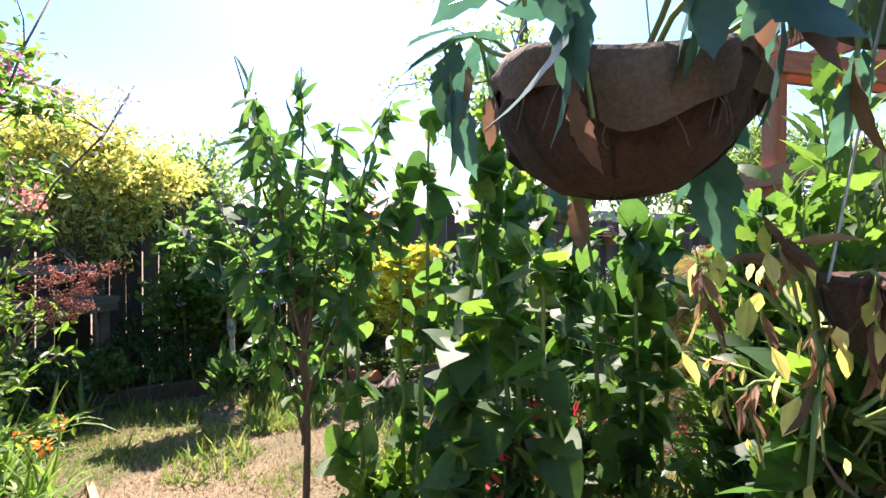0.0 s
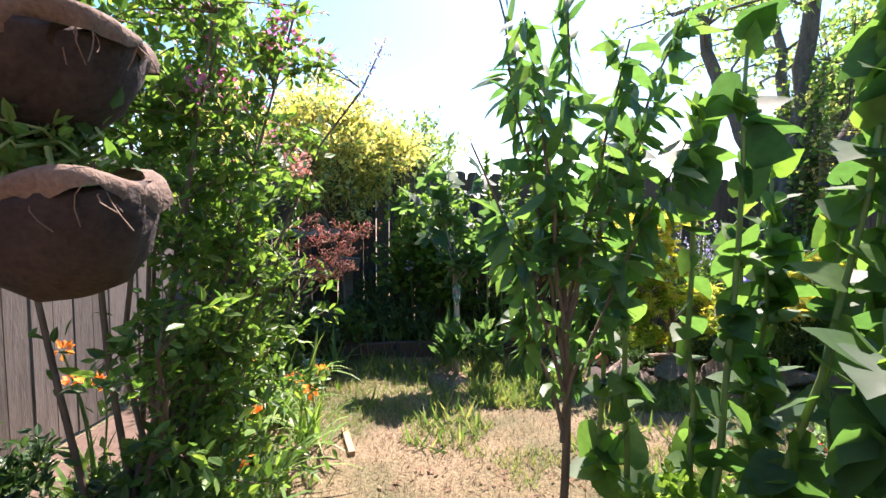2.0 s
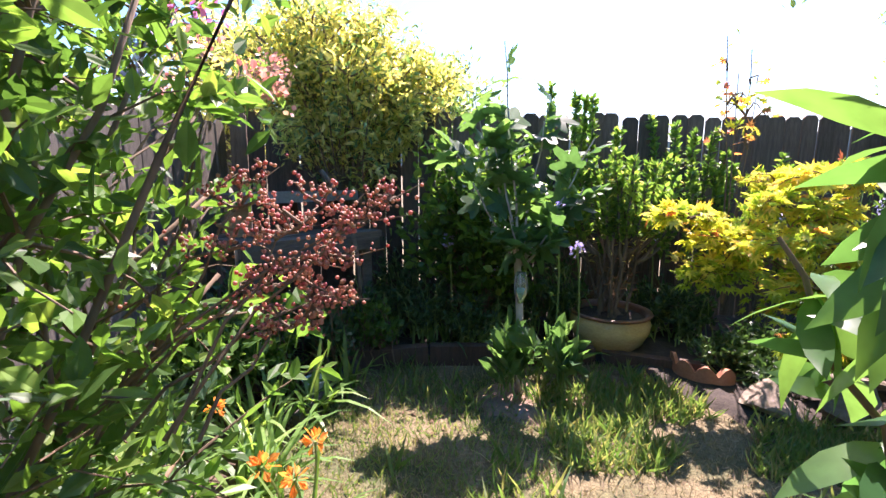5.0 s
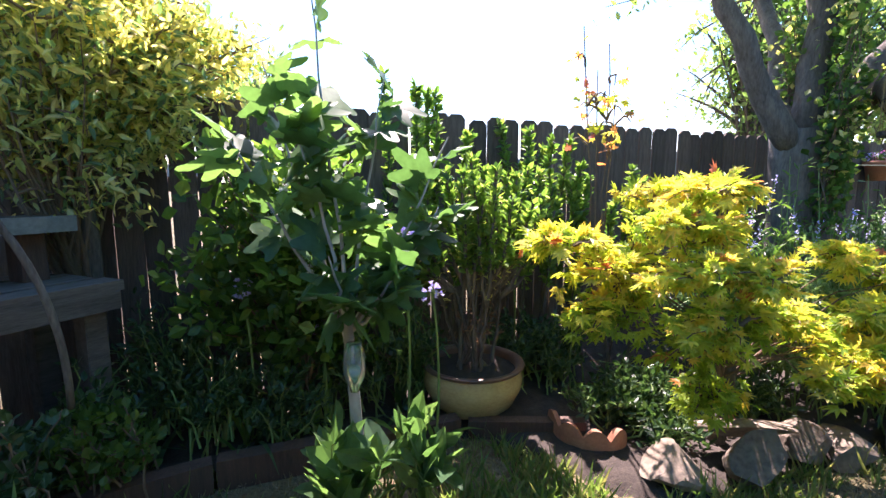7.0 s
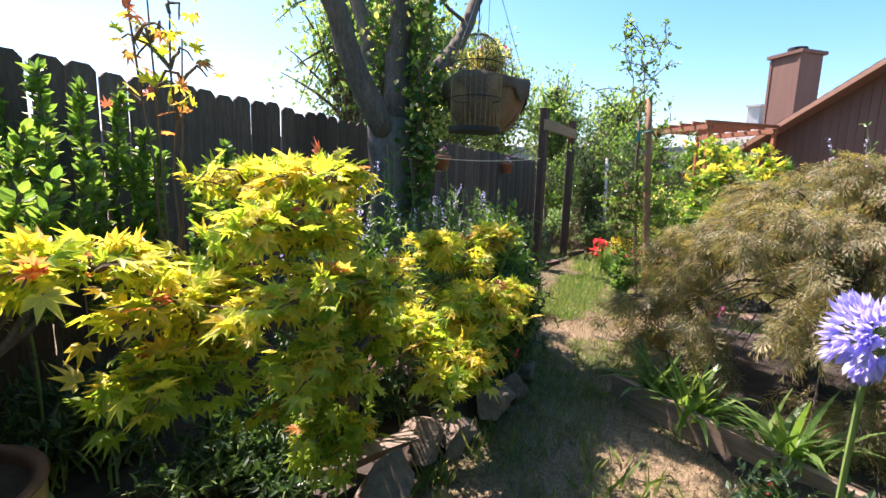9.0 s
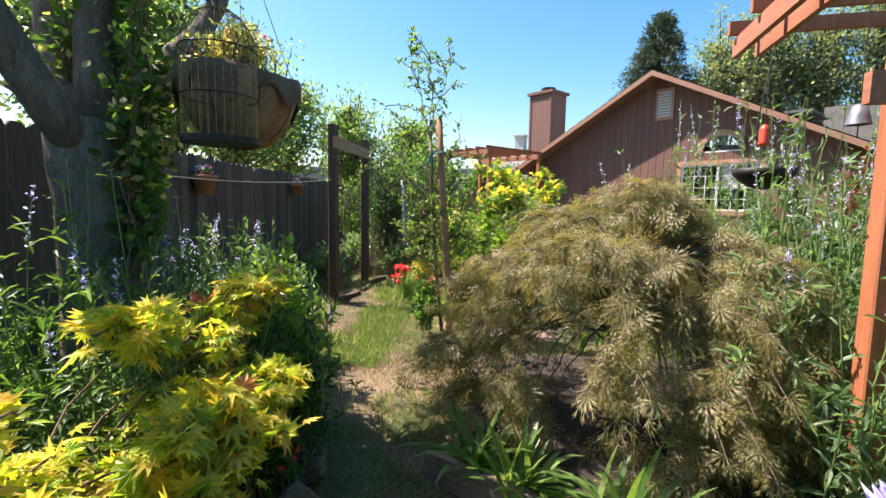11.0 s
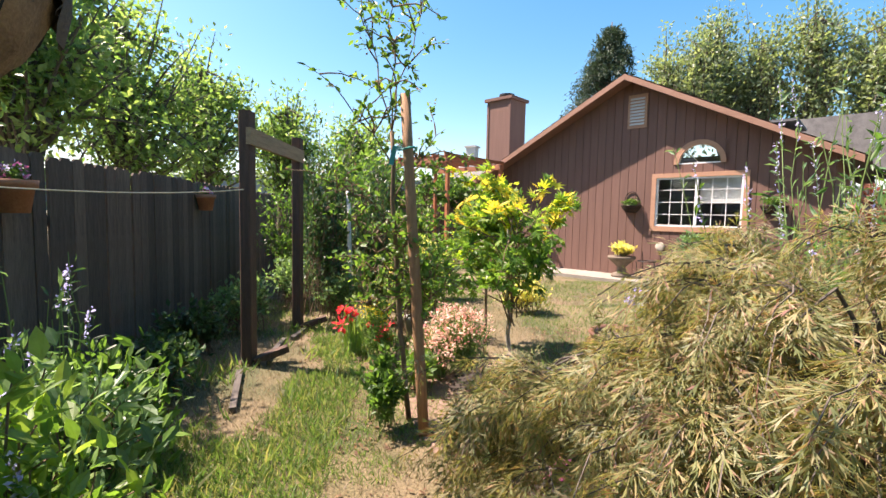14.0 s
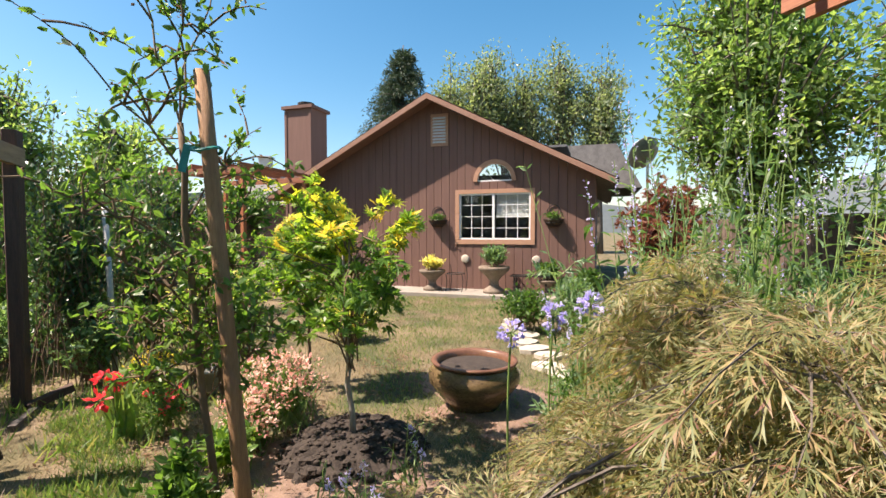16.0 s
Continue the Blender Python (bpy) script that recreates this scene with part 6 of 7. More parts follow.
Geo().lathe([(0.0, -0.02), (0.18, -0.02), (0.18, 0.01), (0.0, 0.012)], 28).ob("tray", M["iron"], cage)
Geo().tube([(0, 0, 0.62), (0, 0, 1.4)], 0.004, 5).ob("hook", M["iron"], cage)
for (x, y, z), lab in (((5.72, fence_y(5.72) - 0.13, 1.41), "terracotta pot of pink pansies hung on the fence"), ((8.9, fence_y(8.9) - 0.13, 1.45), "small terracotta pot hung on the fence")):
    pt = thing("fence_pot", (x, y, z), lab, "pot", "fence pots")
    Geo().lathe([(0.0, 0), (0.08, 0), (0.11, 0.16), (0.125, 0.16), (0.13, 0.21), (0.115, 0.21), (0.11, 0.17), (0.0, 0.18)], 24).ob("pot", M["terracotta"], pt, smooth=True)
    Geo().tube([(0.12 * math.cos(a), 0.12 * math.sin(a), 0.17) for a in np.linspace(0, 6.29, 25)], 0.004, 5).box((0, 0.125, 0.2), (0.03, 0.006, 0.1)).ob("bracket", M["iron"], pt)
    low_shrub("pansies", (x, y, z + 0.17), 0.14, 0.11, 22, 7, 0.03, "green", "oval", "pink and violet pansies in the fence pot", int(300 + x), [("blossom", "pink", dict(per=6, size=0.03, kind="petal", frac=0.85, fuzz=0.012, pick=lambda q, j: j % 2 == 0)), ("blossom", "violet", dict(per=5, size=0.03, kind="petal", frac=0.85, fuzz=0.012, pick=lambda q, j: j % 3 == 1))], group="pansies")

# ---- laceleaf maple ----
rng = rng_of(310)
lace = thing("laceleaf_maple", (3.72, 2.34, 0), "weeping laceleaf maple, a dome of finely cut bronze-green leaves", "tree")
Geo().tube(curve((0, 0, 0), (0.08, -0.05, 0.85), (0.1, 0.04, 0), 9, 0.012, rng), np.linspace(0.07, 0.05, 9), 12).ob("trunk", M["bark"], lace, smooth=True)
ls, pads = [], []
for i in range(470):
    skirt = i >= 395
    a = radians(rng.uniform(60, 130) if i % 5 < 2 else rng.uniform(165, 262)) if skirt else rng.random() * 6.283
    rr = 0.66 + 0.4 * rng.random() if skirt else 0.12 + 0.86 * rng.random() ** 0.6
    R = (0.98 + 0.24 * max(0.0, math.sin(a)) * rr) * (0.86 + 0.34 * noise.noise(Vector((math.cos(a) * 1.6, math.sin(a) * 1.6, 4))))
    lump = 0.26 * noise.noise(Vector((math.cos(a) * rr * 3.0, math.sin(a) * rr * 3.0, 9)))
    z = 0.14 + (0.62 - 0.12 * max(0.0, math.sin(a))) * rng.random() if skirt else 1.4 - 0.72 * rr ** 2.0 + lump - 0.22 * rng.random() ** 2
    e = np.array([R * rr * math.cos(a), R * rr * math.sin(a), max(z, 0.15)])
    if not skirt and noise.noise(Vector((e[0] * 3.4, e[1] * 3.4, e[2] * 3.4 + 21))) < -0.16:
        continue
    if not clear_of_walk(np.array([e + (3.72, 2.34, 0)]), 0.62)[0]:
        continue
    ls.append(curve((0.07, -0.04, 0.45 + 0.2 * rng.random()), e * np.array([1, 1, 0.96]), (0, 0, 0.2 + 0.16 * rr), 9, 0.012, rng))
    away = np.array([math.cos(a), math.sin(a), 0.0])
    for _ in range(6):
        d = away * (0.02 + 0.15 * rng.random()) * (0.3 + rr) + rng.normal(size=3) * np.array([0.085, 0.085, 0.02])
        d[2] -= 0.05 + 0.1 * rng.random() * rr
        pads.append(curve(e, e + d, (0, 0, 0.04), 5, 0.006, rng))
gg = Geo()
stems_of(gg, ls[::2], 0.008, 0.0025)
stems_of(gg, pads, 0.0025, 0.0012, 3)
tagged(gg.ob("branchwork", M["bark"], lace), kind="stuff")
gg = Geo()
dress(rng, gg, pads, 8, 0.09, "lace", 0.1, 0.018, 0.6, -0.42, 0.75, 0.8, 0.4, (3.72, 2.34, 0))
gg.ob("crown", L["lace"], lace)

for i, (x, y, n) in enumerate(((2.98, 3.0, 46), (3.16, 3.2, 34), (2.78, 2.62, 44))):
    strap_clump("spider_plant", (x, y, 0.06), n, 0.5, 0.036, "arching green strap leaves spilling over the board", 320 + i)
for i, (x, y) in enumerate(((2.0, 2.42), (1.85, 2.2), (2.2, 2.1), (1.65, 2.35), (1.75, 2.6), (2.1, 2.7), (1.5, 2.15), (2.35, 1.8))):
    low_shrub("red_verbena", (x, y, 0), 0.4, 0.26, 44, 26, 0.034, "dark" if i % 2 else "salvia", "oval", "low grey-green plant with clusters of red flowers", 325 + i, [("blossom", "red", dict(per=14, size=0.022, kind="petal", frac=0.9, fuzz=0.018, pick=lambda q, j: j % 5 == 0))], group="red verbenas")
for i, (x, y, h, mat) in enumerate(((1.95, 1.25, 1.5, 'lime'), (2.35, 1.05, 1.65, 'gold'), (2.1, 0.75, 1.6, 'green'), (2.75, 1.3, 1.6, 'gold'), (2.45, 0.6, 1.75, 'lime'), (2.0, 0.35, 1.5, 'green'))):
    low_shrub('garden_shrub', (x, y, 0), h, 0.34, 60, 26, 0.06, mat, 'oval', 'loose leafy shrub in the dense summer bed', 380 + i, group='bed shrubs')
for i, (x, y, h, mat) in enumerate(((1.5, 0.72, 2.0, 'green'), (1.8, 0.9, 1.85, 'dark'), (1.68, 0.42, 2.15, 'green'), (1.62, 1.05, 1.6, 'green'))):
    low_shrub('tall_leafy_plant', (x, y, 0), h, 0.3, 46, 13, 0.11, mat, 'toothed', 'tall broad-leaved plant in the dense summer bed', 390 + i, group='tall leafy plants')
# salvias behind the laceleaf, toward the arbour
for i, (x, y, n, h) in enumerate(((3.25, 1.6, 22, 1.75), (3.7, 1.2, 24, 1.85), (4.4, 1.1, 28, 2.2), (4.9, 1.35, 28, 2.15), (5.0, 0.6, 26, 2.2), (5.3, 1.45, 18, 1.15), (5.6, 0.8, 18, 1.25), (4.6, 1.7, 24, 1.75), (2.95, 1.95, 18, 1.2), (4.2, 0.5, 22, 1.8), (5.1, 1.85, 12, 1.2), (2.6, 1.6, 18, 1.2), (5.4, 0.0, 18, 1.35))):
    salvia((x, y, 0), int(n * 0.8), h, 0.32, 330 + i, True, "tall salvia with grey-green leaves and lavender spikes", "green" if i % 3 == 1 else "salvia", 48, 0.07)
for i, (x, y, h) in enumerate(((5.15, 2.05, 1.08), (5.3, 2.2, 0.98), (5.0, 1.95, 1.15))):
    agapanthus((x, y, 0), h, 0.085, "pale lavender agapanthus beside the maple", 345 + i, "violet", 10, 34)
for i, (x, y) in enumerate(((4.62, 3.02), (4.75, 2.85))):
    strap_clump("pink_flower", (x, y, 0), 8, 0.25, 0.02, "pale pink flower head on a short stalk", 350 + i, "salvia", "pink" if i else "white", 2, 0.34, 0.06)
for i, (x, y) in enumerate(((5.25, 2.95), (5.35, 3.1), (5.05, 3.05), (5.5, 2.7))):
    salvia((x, y, 0), 7, 0.45, 0.12, 355 + i, True, "thin grey lavender stalks by the path", "salvia", 16, 0.03)

# ---- the lawn's far planting ----
rng = rng_of(360)
tr = curve((0, 0, 0), (-0.08, 0.14, 2.0), (0.02, 0.03, 0), 10, 0.006, rng)
br = [curve(tr[i], tr[i] + np.array(e), (0, 0, 0.04), 8, 0.015, rng) for i, e in ((6, (-0.2, 0.5, 0.35)), (7, (0.1, -0.35, 0.5)), (8, (-0.1, 0.55, 0.6)), (9, (0.0, 0.25, 0.95)), (9, (0.1, -0.2, 0.9)), (9, (-0.25, 0.0, 0.8)), (5, (0.1, -0.3, 0.3)), (4, (0.15, 0.3, 0.2)), (5, (-0.2, 0.3, 0.3)), (3, (0.1, 0.28, 0.15)), (4, (0.0, -0.3, 0.1)), (3, (0.1, -0.28, 0.2)), (4, (0.2, 0.2, 0.3)), (5, (0.25, -0.1, 0.25)), (6, (0.2, -0.35, 0.3)))]
plant("young_crabapple", (5.86, 3.55, 0), "spindly young fruit tree tied to a stake", "tree", 360, br + subs(rng, br, 9, 0.32, 0.3, 0.3) + limbs(rng, (0, 0.05, 1.15), (0.36, 0.36, 0.36), 14, forks=(0.6, 1.2), shell=0.3), [("green", dict(per=7, size=0.05, kind="oval", frac=0.3, fuzz=0.01)), ("lime", dict(per=6, size=0.05, kind="oval", frac=0.3, fuzz=0.02))], "twig", (0.006, 0.002), (tr, np.linspace(0.02, 0.014, 10)), "twig",
      flowers=[("berry_spray", "dead", dict(per=4, size=0.018, kind="round", frac=0.3, fuzz=0.02))])
low_shrub("leafy_weed", (5.72, 3.72, 0), 0.6, 0.2, 40, 22, 0.055, "green", "oval", "bright green suckers around the stake's foot", 362)
# golden tree in a soil heap
heap = thing("soil_heap", (6.42, 2.72, 0), "heap of dark fresh soil round a young tree", "soil")
gg = Geo()
pr = [(0.0, 0.12), (0.12, 0.14), (0.22, 0.14), (0.34, 0.1), (0.46, 0.035), (0.54, -0.05)]
gg.lathe(pr, 56, wobble=0.07, seed=5)
rg = rng_of(6)
for _ in range(900):
    a, r = rg.random() * 6.28, 0.58 * rg.random() ** 0.5
    z = float(np.interp(r, [p[0] for p in pr], [p[1] for p in pr]))
    s = 0.006 + 0.032 * rg.random() ** 3
    gg.lathe([(0, z - s), (s, z - s * 0.3), (s * 0.9, z + s * 0.4), (0, z + s * 0.8)], 6, (r * math.cos(a), r * math.sin(a), 0.004), wobble=0.22, seed=int(r * 1e5))
gg.ob("soil", M["soil"], heap)
rng = rng_of(364)
tr = curve((0, 0, 0.1), (0.0, 0.04, 1.5), (0.03, 0.02, 0), 9, 0.008, rng)
ls = limbs(rng, (0.03, 0.1, 1.32), (0.86, 0.9, 0.78), 52, forks=(0.5, 1.5), bow=0.1, shell=0.3, low=-0.85)
plant("golden_sapling", (6.42, 2.72, 0), "small tree with lime-green and golden lobed leaves", "tree", 364, ls, [("lime", dict(per=9, size=0.085, kind="maple", frac=0.4, fuzz=0.02, up=0.0, flat=1.0)), ("maple", dict(per=15, size=0.08, kind="maple", frac=0.5, fuzz=0.02, flat=1.0, pick=lambda q, j: q[-1][2] > 1.45)), ("green", dict(per=6, size=0.085, kind="maple", frac=0.4, fuzz=0.02, pick=lambda q, j: q[-1][2] < 1.2))], "twig", (0.007, 0.002), (tr, np.linspace(0.022, 0.008, 9)), "pale_bark")
rng = rng_of(366)
ls = limbs(rng, (0, 0, 1.3), (0.62, 0.6, 0.65), 56, forks=(0.6, 1.5), shell=0.45, low=-0.7)
plant("golden_sapling", (7.75, 2.75, 0), "golden-leaved young tree behind the soil heap", "tree", 366, ls, [("maple_low", dict(per=16, size=0.08, kind="fig", frac=0.3, fuzz=0.03, flat=1.0)), ("lime", dict(per=14, size=0.08, kind="fig", frac=0.3, fuzz=0.03))], "twig", (0.007, 0.002), (curve((0, 0, 0), (0, 0, 1.5), (0.03, 0, 0), 6), np.linspace(0.018, 0.008, 6)), "twig")
for i, (x, y, h, r) in enumerate(((6.95, 3.08, 0.62, 0.36), (7.25, 3.2, 0.58, 0.33), (6.75, 3.35, 0.45, 0.27), (7.5, 3.15, 0.45, 0.3))):
    low_shrub("alstroemeria", (x, y, 0), h, r, 70, 14, 0.045, "salvia" if i % 2 else "green", "lance", "mound of peach and coral flowers", 370 + i, [("blossom", "peach", dict(per=9, size=0.036, kind="petal", frac=0.86, fuzz=0.022, pick=lambda q, j: q[-1][2] > 0.15))], group="peach flower mounds")
low_shrub("leafy_weed", (6.45, 3.5, 0), 0.35, 0.22, 40, 18, 0.06, "lime", "oval", "low bright green leafy plant", 375)
strap_clump("iris", (7.32, 4.17, 0), 22, 0.55, 0.035, "fan of iris leaves with red flowers beside", 376, "strap", "red", 3, 0.42, 0.07, lean=(0.05, 0.4))
low_shrub("red_flower_plant", (7.25, 3.92, 0), 0.42, 0.26, 44, 16, 0.045, "green", "lance", "bushy plant with bright red blooms", 377, [("blossom", "red", dict(per=10, size=0.035, kind="petal", frac=0.85, fuzz=0.02, pick=lambda q, j: j % 6 == 0))])
low_shrub("yellow_daisies", (7.8, 4.0, 0), 0.55, 0.26, 44, 14, 0.045, "lime", "lance", "clump of yellow-orange daisies", 378, [("blossom", "yellow", dict(per=12, size=0.03, kind="petal", frac=0.8, fuzz=0.03, pick=lambda q, j: q[-1][2] > 0.28))])
pp = thing("pipe_post", (8.85, 4.42, 0), "thin pale pipe post in the bed", "post")
Geo().tube([(0, 0, 0), (-0.03, 0.05, 1.75)], 0.027, 12).ob("pipe", M["pvc"], pp, smooth=True)
for i, (x, y, h, r, mat, n) in enumerate(((8.9, 4.75, 2.7, 0.55, "dark", 90), (9.9, 4.3, 2.6, 0.7, "dark", 90), (8.1, 3.5, 1.4, 0.5, "lime", 60), (8.9, 3.6, 1.3, 0.55, "gold", 70), (8.8, 4.55, 0.9, 0.5, "salvia", 50), (9.8, 4.15, 0.95, 0.55, "green", 50), (9.6, 5.3, 0.9, 0.6, "salvia", 60), (8.2, 5.6, 0.7, 0.45, "salvia", 50), (10.6, 3.2, 1.2, 0.6, "green", 60), (10.4, 5.6, 2.2, 0.7, "green", 80), (11.6, 4.9, 2.1, 0.8, "dark", 80), (12.4, 3.6, 1.7, 0.7, "green", 70), (7.3, 5.75, 0.55, 0.4, "dark", 50), (6.2, 5.5, 0.5, 0.45, "dark", 50), (5.2, 5.2, 0.55, 0.45, "green", 50), (3.75, 4.45, 1.15, 0.36, "lime", 60), (4.2, 4.7, 1.05, 0.38, "salvia", 60), (4.65, 4.85, 0.9, 0.36, "green", 60), (3.2, 4.2, 1.0, 0.27, "lime", 44), (9.5, 1.9, 0.6, 0.4, "gold", 40))):
    low_shrub("garden_shrub", (x, y, 0), h, r, n, 30, 0.065, mat, "oval" if x < 5 else "chip", "leafy shrub along the fence side of the lawn" if y > 4 else "leafy shrub on the lawn before the house", 380 + i, stem="twig", cat="shrub", fuzz=0.045, group="lawn shrubs")
bx = thing("tree_prop_pot", (8.15, 3.55, 0), "small pale plastic pot among the flowers", "pot")
Geo().lathe([(0, 0), (0.1, 0), (0.13, 0.2), (0.145, 0.2), (0.145, 0.23), (0.12, 0.22), (0, 0.2)], 20).ob("pot", M["pvc"], bx, smooth=True)

# ---- pots and plants along the gable wall ----
def on_wall(s, out, z):
    p = house.matrix_basis @ Vector((s, -out, z))
    return (p.x, p.y, p.z)


def urn(s, out, h, r, label):
    top = thing("urn", on_wall(s, out, 0.07), label, "urn", "urns on the slab")
    Geo().lathe([(0, 0), (r * 0.75, 0), (r * 0.75, h * 0.12), (r * 0.35, h * 0.25), (r * 0.3, h * 0.45), (r * 0.55, h * 0.62), (r, h * 0.85), (r * 1.08, h * 0.92), (r * 1.05, h), (r * 0.9, h * 0.98), (0, h * 0.9)], 24).ob("bowl", M["stone"], top, smooth=True)


urn(-1.45, 0.5, 0.5, 0.3, "weathered stone pedestal urn before the wall")
urn(0.1, 0.55, 0.62, 0.34, "wide stone urn under the window")
urn(1.35, 0.5, 0.34, 0.25, "low stone pot by the house corner")
for i, (s, o, z, h, r, mat) in enumerate(((-1.45, 0.5, 0.5, 0.42, 0.32, "gold"), (0.1, 0.55, 0.62, 0.62, 0.42, "salvia"), (1.35, 0.5, 0.36, 0.5, 0.34, "green"), (1.75, 0.6, 0.05, 0.45, 0.35, "salvia"), (2.2, 0.7, 0.05, 0.7, 0.4, "green"))):
    low_shrub("potted_plant", on_wall(s, o, z), h, r, 60, 30, 0.07, mat, "oval", "leafy plant in a pot by the gable wall", 400 + i, stem="twig", group="plants by the wall")
for s in (-1.47, 1.4):
    wb = thing("wall_basket", on_wall(s, 0.0, 1.62), "half-round iron wall basket with greenery", "basket", "wall baskets", PSI)
    gg = Geo()
    ang = np.linspace(math.pi, 2 * math.pi, 15)
    for z, r in ((0.16, 0.24), (0.08, 0.2), (0.0, 0.12)):
        gg.tube([(r * math.cos(a), r * math.sin(a), z) for a in ang], 0.008, 5)
    for a in ang[::2]:
        gg.tube([(0.24 * math.cos(a), 0.24 * math.sin(a), 0.16), (0.2 * math.cos(a), 0.2 * math.sin(a), 0.08), (0.12 * math.cos(a), 0.12 * math.sin(a), 0)], 0.006, 4)
    gg.tube([(0.16 * math.cos(a), -0.02, 0.3 + 0.2 * math.sin(a)) for a in np.linspace(0, math.pi, 13)], 0.01, 5)
    gg.ob("iron_frame", M["iron"], wb)
    Geo().lathe([(0.0, 0.0), (0.11, 0.0), (0.19, 0.08), (0.22, 0.15), (0.0, 0.13)], 20, (0, -0.01, 0), 0.9).ob("liner", M["coco"], wb)
    low_shrub("wall_basket_plant", on_wall(s, 0.12, 1.74), 0.24, 0.24, 30, 14, 0.045, "green", "oval", "green plant in the iron wall basket", int(420 + 10 * s), group="wall basket plants")
for i, s in enumerate((-0.75, 1.0)):
    sh = thing("shell_plaque", on_wall(s, 0.02, 0.82), "pale oval plaque hung on the siding", "plaque", "wall plaques", PSI)
    Geo().lathe([(0.0, 0.025), (0.07, 0.023), (0.105, 0.01), (0.105, -0.004), (0.0, -0.004)], 24).ob("plate", M["flag"], sh, smooth=True).rotation_euler = (radians(90), 0, 0)
st = thing("patio_bench", on_wall(0.95, 0.55, 0.07), "low dark metal bench by the wall", "bench", rz=PSI)
for x in (-0.35, 0.35):
    for y in (-0.15, 0.15):
        Geo().box((x, y, 0.2), (0.035, 0.035, 0.4)).ob("leg", M["iron"], st)
for i in range(5):
    Geo().box((0, -0.17 + i * 0.085, 0.42), (0.9, 0.06, 0.025)).ob("slat", M["iron"], st)
chair = thing("patio_chair", on_wall(-0.85, 0.5, 0.07), "curly black iron garden chair frame by the wall", "chair", rz=PSI)
for x in (-0.2, 0.2):
    Geo().tube(curve((x, -0.18, 0), (x, -0.16, 0.42), (0.03, 0, 0), 6), 0.01, 6).ob("leg", M["iron"], chair)
    Geo().tube(curve((x, 0.18, 0), (x, 0.2, 0.62), (0.03, 0, 0), 6), 0.01, 6).ob("leg", M["iron"], chair)
Geo().tube([(0.22 * math.cos(a), 0.2 * math.sin(a), 0.42) for a in np.linspace(0, 6.29, 25)], 0.01, 6).ob("seat_ring", M["iron"], chair)
dish = thing("satellite_dish", (HX - 3.4 * 0.72, HY - 3.4 * 0.69, 0), "grey satellite dish on a mast at the house corner", "dish", rz=-20)
Geo().tube([(0, 0, 0), (0, 0, 3.1)], 0.03, 8).ob("mast", M["pvc"], dish)
o = Geo().lathe([(0.0, -0.1), (0.18, -0.08), (0.36, 0.0), (0.37, 0.01), (0.18, -0.06), (0.0, -0.08)], 28).ob("reflector", M["zinc"], dish, smooth=True)
o.matrix_basis = pose(0, 0.1, 3.2, 60, 0, 100)

# things hung in the garden arbour
fe = thing("hanging_feeder", (4.05, 1.46, 1.68), "orange-red glass feeder hung from the arbour", "feeder")
Geo().lathe([(0, 0.08), (0.03, 0.08), (0.034, 0.092), (0.026, 0.11), (0.03, 0.17), (0.018, 0.2), (0, 0.21)], 18).ob("bottle", M["red"], fe, smooth=True)
Geo().tube([(0, 0, 0.2), (0, 0, 0.5)], 0.003, 4).ob("hook", M["iron"], fe)
be = thing("wind_bell", (2.95, 1.76, 1.7), "grey metal bell hung from the arbour", "bell")
Geo().lathe([(0.042, 0.0), (0.034, 0.03), (0.024, 0.07), (0.0, 0.08)], 18).ob("bell", M["zinc"], be, smooth=True)
Geo().tube([(0, 0, 0.12), (0, 0, 0.5)], 0.002, 4).tube([(0, 0, 0.08), (0, 0, -0.05)], 0.003, 4).ob("cord", M["iron"], be)
wb2 = thing("wire_bowl", (3.87, 1.55, 1.6), "dark hanging bowl basket under the arbour", "basket")
Geo().lathe([(0, -0.12), (0.08, -0.1), (0.15, -0.04), (0.17, 0.0), (0.16, 0.0), (0.08, -0.085), (0, -0.1)], 26).ob("bowl", M["iron"], wb2, smooth=True)
gg = Geo()
for a in (0, 2.1, 4.2):
    gg.tube([(0.165 * math.cos(a), 0.165 * math.sin(a), 0), (0, 0, 0.7)], 0.002, 4)
gg.ob("chains", M["iron"], wb2)

# ---- trees beyond the garden ----
def far_tree(at, h, r, seed, label, mat="far", n=90, per=60, leaf=0.16, trunk_r=0.16, low=0.28, kind="chip", name="tree", fuzz=0.16):
    rg = rng_of(seed)
    c = h * (0.5 + low / 2)
    ls_ = limbs(rg, (0, 0, c), (r, r, h * (0.5 - low / 2)), n, forks=(h * 0.2, h * 0.8), bow=0.06, shell=0.35, low=-1.0)
    return plant(name, at, label, "tree", seed, ls_, [(mat, dict(per=per, size=leaf, kind=kind, frac=0.3, fuzz=fuzz))], "bark", (trunk_r * 0.25, 0.006), (curve((0, 0, 0), (0.1, 0, h * 0.8), (0.05, 0.05, 0), 8), np.linspace(trunk_r, trunk_r * 0.3, 8)), "bark")


far_tree((8.8, 8.6, 0), 6.2, 1.8, 500, "light-leaved tree over the back fence", n=130, per=56, leaf=0.12, low=0.18)
far_tree((11.5, 9.0, 0), 6.4, 2.0, 501, "light-leaved tree over the back fence", n=130, per=56, leaf=0.12, low=0.15)
far_tree((15.3, 9.4, 0), 6.6, 2.2, 502, "leafy tree beyond the fence corner", n=120, per=56, leaf=0.14, low=0.15)
far_tree((17.0, 5.5, 0), 5.0, 1.8, 503, "leafy tree beyond the fence corner", n=120, per=56, leaf=0.14, low=0.15)
far_tree((6.3, 8.0, 0), 5.4, 1.3, 504, "slender tree behind the fence", n=100, per=50, leaf=0.1, low=0.2)
